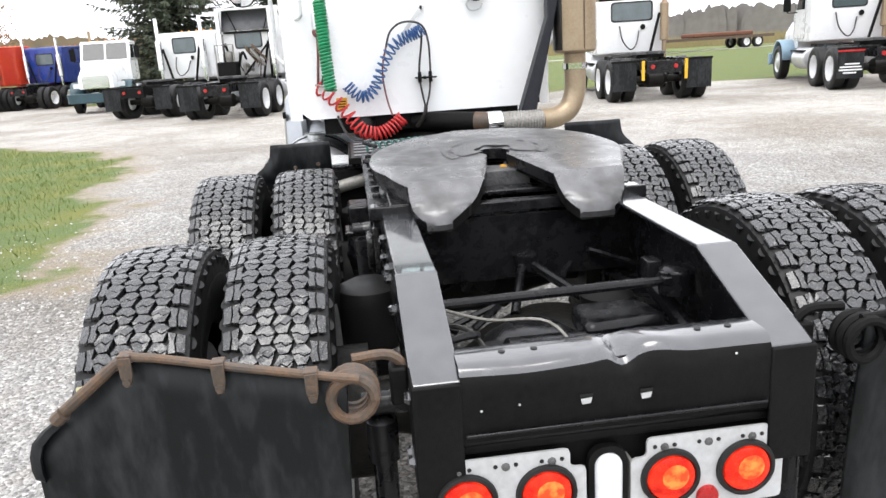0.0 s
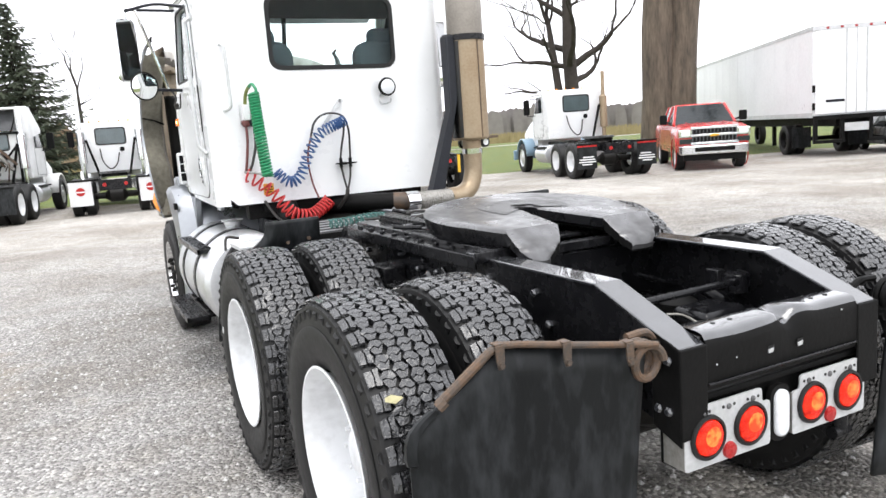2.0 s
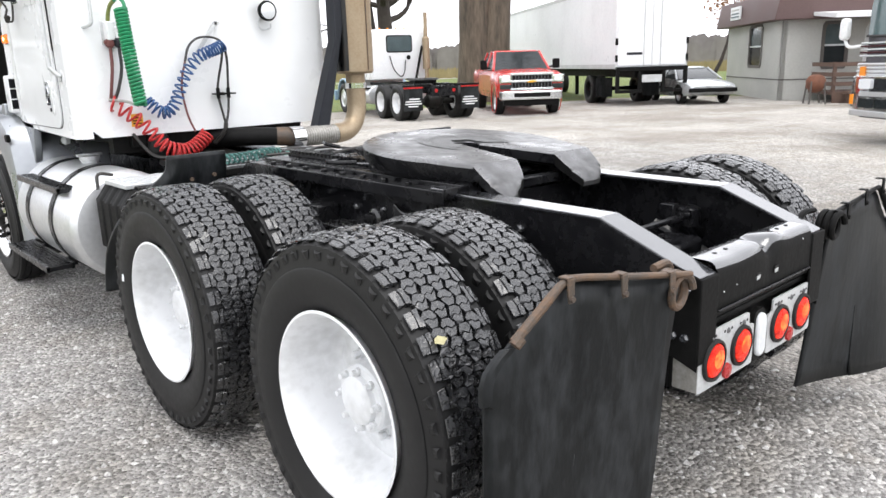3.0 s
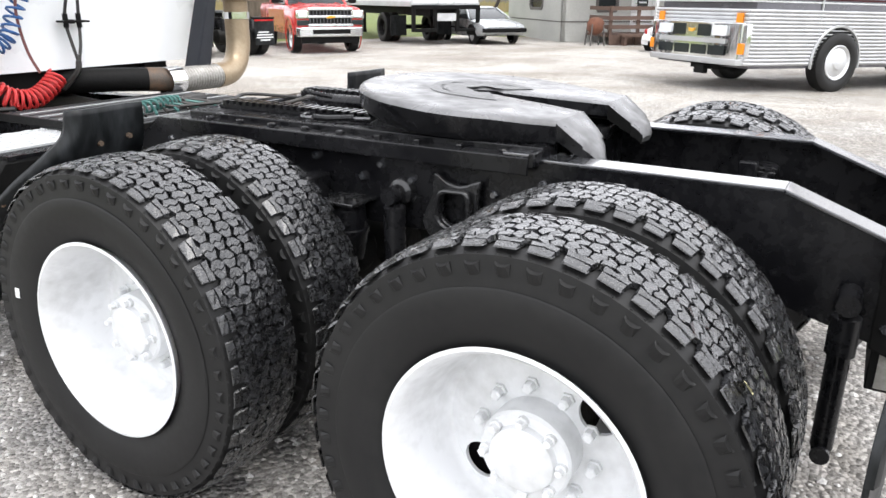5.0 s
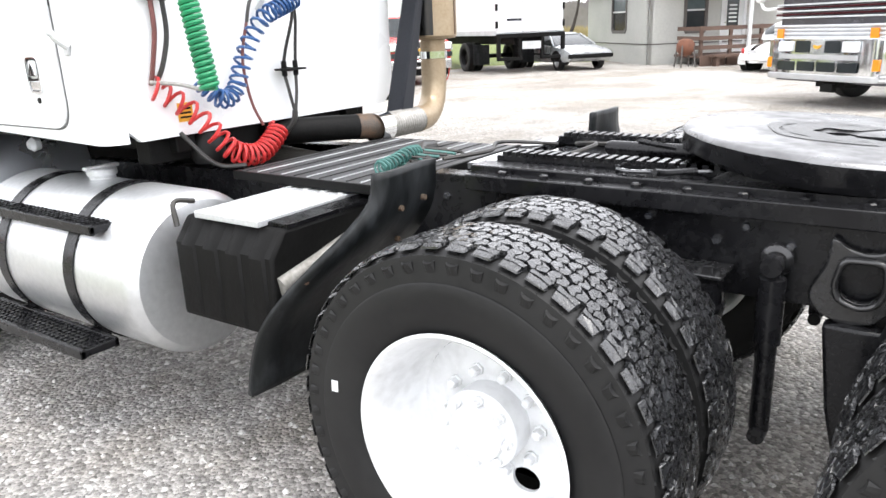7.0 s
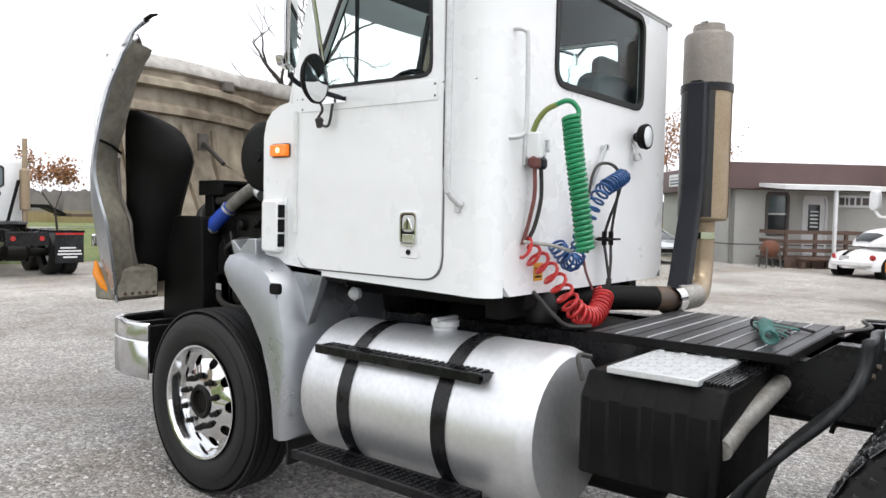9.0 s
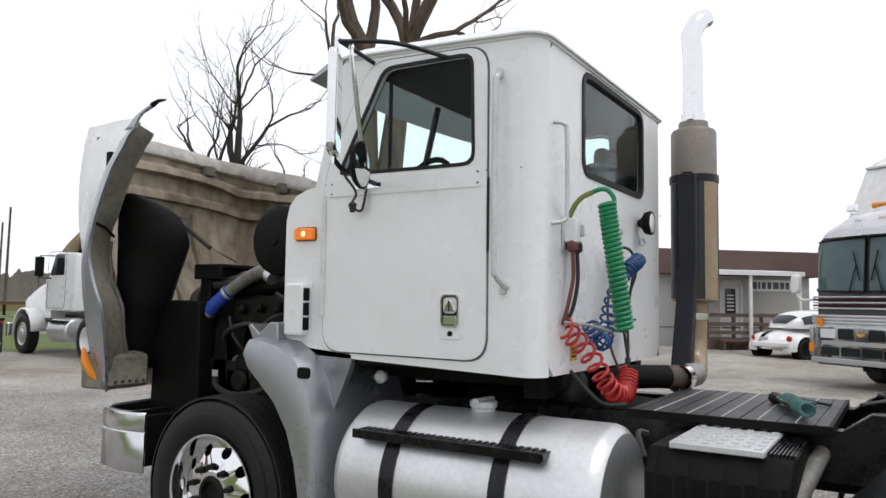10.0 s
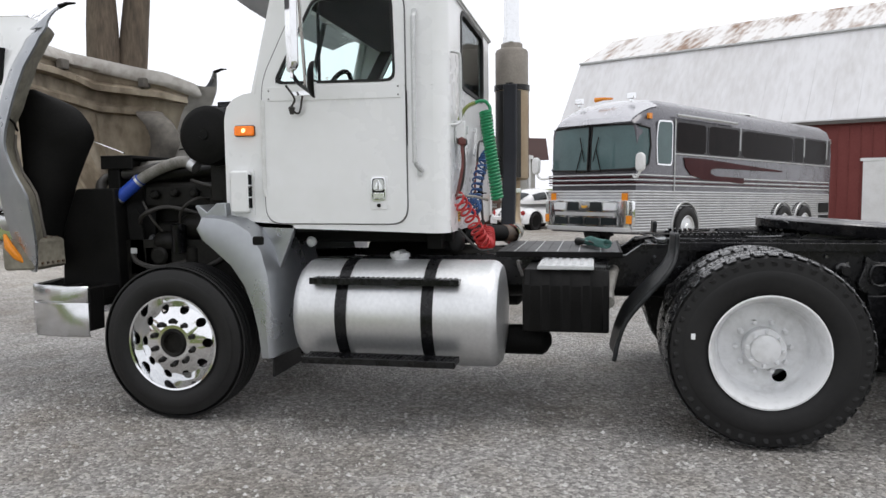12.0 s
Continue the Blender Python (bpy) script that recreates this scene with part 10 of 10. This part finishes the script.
gb = Geo().prism([(0.15, -0.3)] + [(0.15, EAVE)] + [(2.65, KNEE - 0.1), (6.5, RIDGE - 0.1), (10.35, KNEE - 0.1)] + [(12.85, EAVE), (12.85, -0.3)], "x", 0.2, barn_len)
part("wall", gb, BARN_RED, barn, smooth=0)
for k in range(44):
    part("siding_rib", Geo().box(0.3 + 0.42 * k, 0.34 + 0.42 * k, 0.125, 0.15, 0, EAVE), BARN_RED, barn)
def slab(a, b, t=0.08):
    (y0, z0), (y1, z1) = a, b
    return [(y0, z0), (y1, z1), (y1, z1 + t), (y0, z0 + t)]
for i, (a, b) in enumerate(zip(prof, prof[1:])):
    m_ = BARN_ROOF if i in (0, 3) else BARN_TOP
    sh = part("roof_slope", Geo().prism(slab(a, b), "x", -0.25, barn_len + 0.2), m_, barn, "white metal roof slope" if i in (0, 3) else "rust-streaked upper roof slope", smooth=0)
    if i < 2:
        d = Vector((b[0] - a[0], b[1] - a[1]))
        for k in range(20):
            x = 0.3 + 0.95 * k
            part("roof_seam", Geo().prism([(a[0], a[1] + 0.08), (b[0], b[1] + 0.08), (b[0], b[1] + 0.09), (a[0], a[1] + 0.09)], "x", x, x + 0.02), m_, sh)
part("knee_flashing", Geo().box(-0.25, barn_len + 0.2, 2.45, 2.70, KNEE + 0.03, KNEE + 0.11), ALU_PLATE, barn)
part("gutter", Geo().box(-0.25, barn_len + 0.2, -0.12, 0.02, EAVE - 0.12, EAVE + 0.02), TRIM_DARK, barn)
part("sliding_door", Geo().box(13.9, 16.9, 0.04, 0.12, 0.0, 2.5), WHITE_OLD, barn, "pale sliding door", bevel=0.01)
part("door_track", Geo().box(13.8, 18.6, 0.02, 0.12, 2.5, 2.62), WHITE_OLD, barn)
part("wall_lamp", Geo().box(12.3, 12.7, -0.1, 0.13, 3.22, 3.40), WHITE_OLD, barn)

# ---------------------------------------------------------------- trees
BARK = mat("grey_brown_bark", (0.14, 0.108, 0.078), (0.055, 0.044, 0.035), 0.9, scale=4, fine=14, bump=1.0, stretch=(1, 1, 0.2))
BARK_DARK = mat("dark_bark", (0.045, 0.036, 0.03), (0.025, 0.02, 0.018), 0.9, scale=3, fine=20, bump=0.6)
NEEDLE = mat("spruce_needles", (0.040, 0.058, 0.040), (0.095, 0.105, 0.065), 0.8, scale=1.5, fine=20)
RUSSET = mat("russet_leaves", (0.23, 0.10, 0.05), (0.33, 0.17, 0.08), 0.8, scale=2, fine=20)


def grow(g, p, d, length, r, depth, rnd, spread=0.55, bend=0.30, seg=5, twig=None, shoot=0.30):
    """A crooked limb of several bent pieces that forks at its end and throws side shoots."""
    pts, rad = [p.copy()], [r]
    tip_r = r * (0.60 if depth else 0.22)
    for k in range(seg):
        d = (d + Vector((rnd.uniform(-1, 1), rnd.uniform(-1, 1), rnd.uniform(-0.55, 0.80))) * bend).normalized()
        p = p + d * (length / seg)
        pts.append(p.copy())
        rad.append(r + (tip_r - r) * (k + 1) / seg)
        if depth and k and rnd.random() < shoot:
            s = (d + Vector((rnd.uniform(-1, 1), rnd.uniform(-1, 1), rnd.uniform(-0.4, 0.5))) * 1.1).normalized()
            grow(g, p, s, length * rnd.uniform(0.40, 0.75), rad[-1] * 0.42, depth - 1, rnd, spread, bend * 1.1, seg, twig, shoot)
    g.tube(pts, rad, 8 if r > 0.08 else 4, cap=False)
    if depth:
        for k in range(2):
            s = (d + Vector((rnd.uniform(-1, 1), rnd.uniform(-1, 1), rnd.uniform(-0.2, 0.6))) * spread).normalized()
            grow(g, p, s, length * rnd.uniform(0.55, 0.85), tip_r * rnd.uniform(0.6, 0.95), depth - 1, rnd, spread, bend * 1.08, seg, twig, shoot)
    elif twig is not None:
        twig.append(p)


def bare_tree(label, x, y, stems, depth, seed, bark, low=5, thick=0.34):
    """Stems are (foot x, foot y, (lean bearing, lean), height, radius, limbs); each carries a few long crooked limbs."""
    rnd = random.Random(seed)
    t = thing("tree", label, "tree", pose(x, y, ground_z(x, y)))
    limbs = Geo()
    for dx, dy, lean, h, r, count in stems:
        d = Vector((math.cos(radians(lean[0])) * lean[1], math.sin(radians(lean[0])) * lean[1], 1)).normalized()
        pts, rad = [], []
        p = Vector((dx, dy, -0.15))
        g = Geo()
        for k in range(10):
            pts.append(p.copy())
            rad.append(r * (1.45, 1.12, 1.0, 0.97, 0.94, 0.90, 0.84, 0.76, 0.68, 0.60)[k] * rnd.uniform(0.96, 1.04))
            d = (d + Vector((rnd.uniform(-1, 1), rnd.uniform(-1, 1), 0.4)) * 0.035).normalized()
            p = p + d * h / 9
        g.tube(pts, rad, 16)
        part("trunk", g, bark, t)
        for q in range(count):
            k = rnd.randint(low, 9)
            a = rnd.uniform(0, 6.283)
            s = Vector((math.cos(a), math.sin(a), rnd.uniform(0.15, 0.8))).normalized()
            grow(limbs, pts[k] * 1.0, s, h * rnd.uniform(0.22, 0.38), rad[k] * rnd.uniform(thick * 0.78, thick * 1.22), depth - 1, rnd)
        for q in range(3):
            s = (d + Vector((rnd.uniform(-1, 1), rnd.uniform(-1, 1), 0.5)) * 0.42).normalized()
            grow(limbs, pts[-1], s, h * rnd.uniform(0.34, 0.46), rad[-1] * (0.85, 0.7, 0.55)[q], depth, rnd)
    tagged(part("branch_work", limbs, bark, t), kind="stuff")
    return t


bare_tree("huge leafless tree with two thick trunks", 20.6, 21.6, [(-0.16, 0.17, (140, 0.060), 12.0, 0.70, 2), (0.24, -0.27, (-45, 0.060), 12.6, 0.62, 2)], 4, 3, BARK, low=7, thick=0.45)
bare_tree("leafless dark tree with crooked spreading limbs", 29.5, 39.3, [(0.0, 0.0, (150, 0.02), 10.0, 0.52, 8), (-0.45, 0.35, (140, 0.14), 8.6, 0.30, 3)], 4, 11, BARK_DARK, low=4, thick=0.50)
bare_tree("tall thin leafless tree", -8.2, 56, [(0, 0, (0, 0.03), 6.5, 0.16, 3)], 3, 5, BARK_DARK)
bare_tree("tall thin leafless tree", -0.3, 54, [(0, 0, (80, 0.03), 6.0, 0.15, 3)], 3, 8, BARK_DARK)


def leafy(label, x, y, h, seed, leaf):
    rnd = random.Random(seed)
    t = thing("tree", label, "tree", pose(x, y, 0))
    g, tips = Geo(), []
    grow(g, Vector((0, 0, -0.1)), Vector((0, 0, 1)), h * 0.4, h * 0.022, 4, rnd, 0.7, 0.18, 3, tips)
    part("trunk", g, BARK_DARK, t)
    cr = Geo()
    for p in tips:
        for k in range(24):
            c = p + Vector((rnd.gauss(0, 0.075 * h), rnd.gauss(0, 0.075 * h), rnd.gauss(0, 0.065 * h)))
            a, b = Vector((rnd.uniform(-1, 1), rnd.uniform(-1, 1), rnd.uniform(-1, 1))).normalized() * 0.11, Vector((rnd.uniform(-1, 1), rnd.uniform(-1, 1), rnd.uniform(-1, 1))).normalized() * 0.08
            cr.add([c - a, c + b, c + a, c - b], [(0, 1, 2, 3)])
    part("crown", cr, leaf, t)


leafy("small russet autumn tree beyond the yard", 15.2, 44, 3.7, 21, RUSSET)
leafy("russet tree beside the office", 36.5, 19.7, 6.0, 22, RUSSET)
leafy("thinning autumn tree behind the office", 52, 23, 8.5, 23, RUSSET)
leafy("orange autumn tree at the field edge", -30, 62, 7.0, 24, RUSSET)


def spruce(x, y, h, reach0, seed):
    """Whorls of drooping boughs, each hung with many flat sprays, wide below and ragged at the edge."""
    rnd = random.Random(seed)
    t = thing("tree", "dark green spruce tree with uneven drooping boughs", "tree", pose(x, y, 0), "spruces behind the trucks")
    part("trunk", Geo().tube([(0, 0, -0.1), (0, 0, h * 0.5), (0, 0, h * 0.97)], [h * 0.020, h * 0.012, 0.02], 8), BARK_DARK, t)
    g, wood = Geo(), Geo()
    z = h * 0.10
    while z < h * 0.99:
        f = 1 - z / h
        reach = reach0 * min(1.0, 1.18 * f ** 0.86) * (0.8 + 0.4 * rnd.random()) + 0.12
        count = int(5 + 5 * f)
        turn = rnd.uniform(0, 6.283)
        for k in range(count):
            a = turn + 6.283 * (k + rnd.uniform(-0.3, 0.3)) / count
            span = reach * rnd.uniform(0.55, 1.12)
            droop = rnd.uniform(0.05, 0.28) + 0.10 * f
            c, sn = math.cos(a), math.sin(a)
            def bough(u):
                return Vector((c * span * u, sn * span * u, z - droop * span * u + 0.22 * span * u ** 3 - 0.02))
            wood.tube([bough(0.02), bough(0.5), bough(0.95)], [0.03 + 0.012 * span, 0.02, 0.006], 4, cap=False)
            n = max(4, int(span / 0.13))
            for q in range(n):
                u = (q + rnd.random()) / n
                base = bough(0.08 + 0.92 * u)
                w = (0.20 + 0.16 * (1 - u)) * (0.6 + 0.4 * f)
                for e in range(3):
                    d1 = Vector((c * 0.7 + rnd.uniform(-1, 1) * -sn, sn * 0.7 + rnd.uniform(-1, 1) * c, rnd.uniform(-0.85, 0.25))).normalized() * w * rnd.uniform(0.9, 1.9)
                    sd = Vector((rnd.uniform(-1, 1), rnd.uniform(-1, 1), rnd.uniform(-0.6, 0.6))).normalized() * w * 0.30
                    g.add([base - sd, base + sd, base + d1 + sd * 0.4, base + d1 * 1.12], [(0, 1, 2), (0, 2, 3)])
        z += 0.16 + 0.12 * f
    for nm, geo, m in (("crown", g, NEEDLE), ("bough_wood", wood, BARK_DARK)):
        me = bpy.data.meshes.new(nm)
        me.from_pydata([tuple(p) for p in geo.v], [], geo.f)
        me.materials.append(m)
        tagged(part(nm, me, m, t), kind="stuff")


spruce(-3.35, 40.4, 9.3, 3.7, 1)
spruce(-9.4, 39.8, 13.5, 4.0, 2)

# distant woods, one irregular belt round the fields
WOODS = mat("distant_bare_woods", (0.15, 0.135, 0.125), (0.22, 0.205, 0.195), 0.95, scale=0.06, fine=0.7)
WOODS_RED = mat("distant_autumn_woods", (0.23, 0.14, 0.085), (0.20, 0.18, 0.12), 0.95, scale=0.05, fine=0.7)
rnd = random.Random(77)
for nm, m_, a0, a1, dist, hh in (("distant_woods", WOODS, -2, 75, 200, 7.6), ("distant_woods", WOODS_RED, -60, 0, 150, 8.6)):
    g = Geo()
    for k in range(3000):
        a = radians(rnd.uniform(a0, a1))
        r_ = dist + rnd.uniform(-12, 25)
        cx, cy = r_ * math.sin(a), r_ * math.cos(a)
        h = hh * rnd.uniform(0.55, 1.08) * (0.9 + 0.25 * noise.noise((a * 9, dist, 0)))
        w = rnd.uniform(0.9, 2.6)
        ring = [(cx + math.cos(a) * w * c, cy - math.sin(a) * w * c, h * (0.45 + 0.5 * s_ + rnd.uniform(-0.06, 0.06))) for c, s_ in ((math.cos(radians(q)), math.sin(radians(q))) for q in range(180, -1, -20))]
        g.add([(ring[0][0], ring[0][1], 0)] + ring + [(ring[-1][0], ring[-1][1], 0)], [tuple(range(len(ring) + 2))])
    me = bpy.data.meshes.new(nm)
    me.from_pydata(g.v, [], g.f)
    me.materials.append(m_)
    tagged(new(nm, me), "grey-brown leafless woods on the horizon" if m_ is WOODS else "rusty autumn woods on the horizon", "woods", kind="stuff")

# tall dry grass strip and a farm lane before the woods
DRYGRASS = mat("tall_dry_grass", (0.30, 0.24, 0.12), (0.22, 0.19, 0.09), 0.9, scale=0.3, fine=3)
g = Geo()
for k in range(16000):
    a = radians(rnd.uniform(-30, 80))
    r_ = rnd.uniform(85, 110)
    x, y, h, w = r_ * math.sin(a), r_ * math.cos(a), rnd.uniform(0.5, 1.3), rnd.uniform(0.08, 0.25)
    px, py = math.cos(a) * w, -math.sin(a) * w
    g.add([(x - px, y - py, 0), (x + px, y + py, 0), (x + px * rnd.uniform(-1, 1), y, h)], [(0, 1, 2)])
me = bpy.data.meshes.new("dry_grass")
me.from_pydata(g.v, [], g.f)
me.materials.append(DRYGRASS)
tagged(new("dry_grass", me), "strip of tall straw-coloured grass across the field", "grass", kind="stuff")
LANE = mat("pale_lane", (0.42, 0.40, 0.36), (0.34, 0.32, 0.29), 0.9, scale=0.4, fine=5)
lane = Geo().strip([[(x, 58 + 0.06 * x, 0.02), (x, 60.5 + 0.06 * x, 0.02)] for x in range(-60, 90, 10)])
tagged(part("lane", lane, LANE), "pale farm lane crossing the field", "road", kind="structure")
for x, y, h in ((26.7, 62, 8.5), (30.2, 70, 8.0)):
    p = thing("utility_pole", "weathered wooden utility pole", "pole", pose(x, y, 0), "utility poles")
    part("pole", Geo().tube([(0, 0, -0.2), (0.05, 0, h)], [0.12, 0.08], 8), BARK, p)
fb = thing("flatbed_trailer", "rusty low flatbed trailer in the far field", "trailer", pose(30, 62, 0, 0, 0, 8))
part("deck", Geo().box(-7, 7, -1.2, 1.2, 0.85, 1.1), RUST, fb)
part("gooseneck", Geo().prism([(-7, 0.9), (-8.6, 1.5), (-10.5, 1.5), (-10.5, 1.75), (-8.4, 1.75), (-7, 1.1)], "y", -0.5, 0.5), BLACK_DULL, fb)
part("load", Geo().box(-1, 5, -1.0, 1.0, 1.1, 1.45), RUST_POT, fb, bevel=0.1)
for x in (4.2, 5.4):
    for sy in (-1, 1):
        w = part("wheel", LOT_RIM, RIM_WHITE, fb, at=pose(x, sy * 1.05, 0.515, 0, 0, 90 if sy < 0 else -90))
        part("tyre", LOT_TYRE, RUBBER, w)
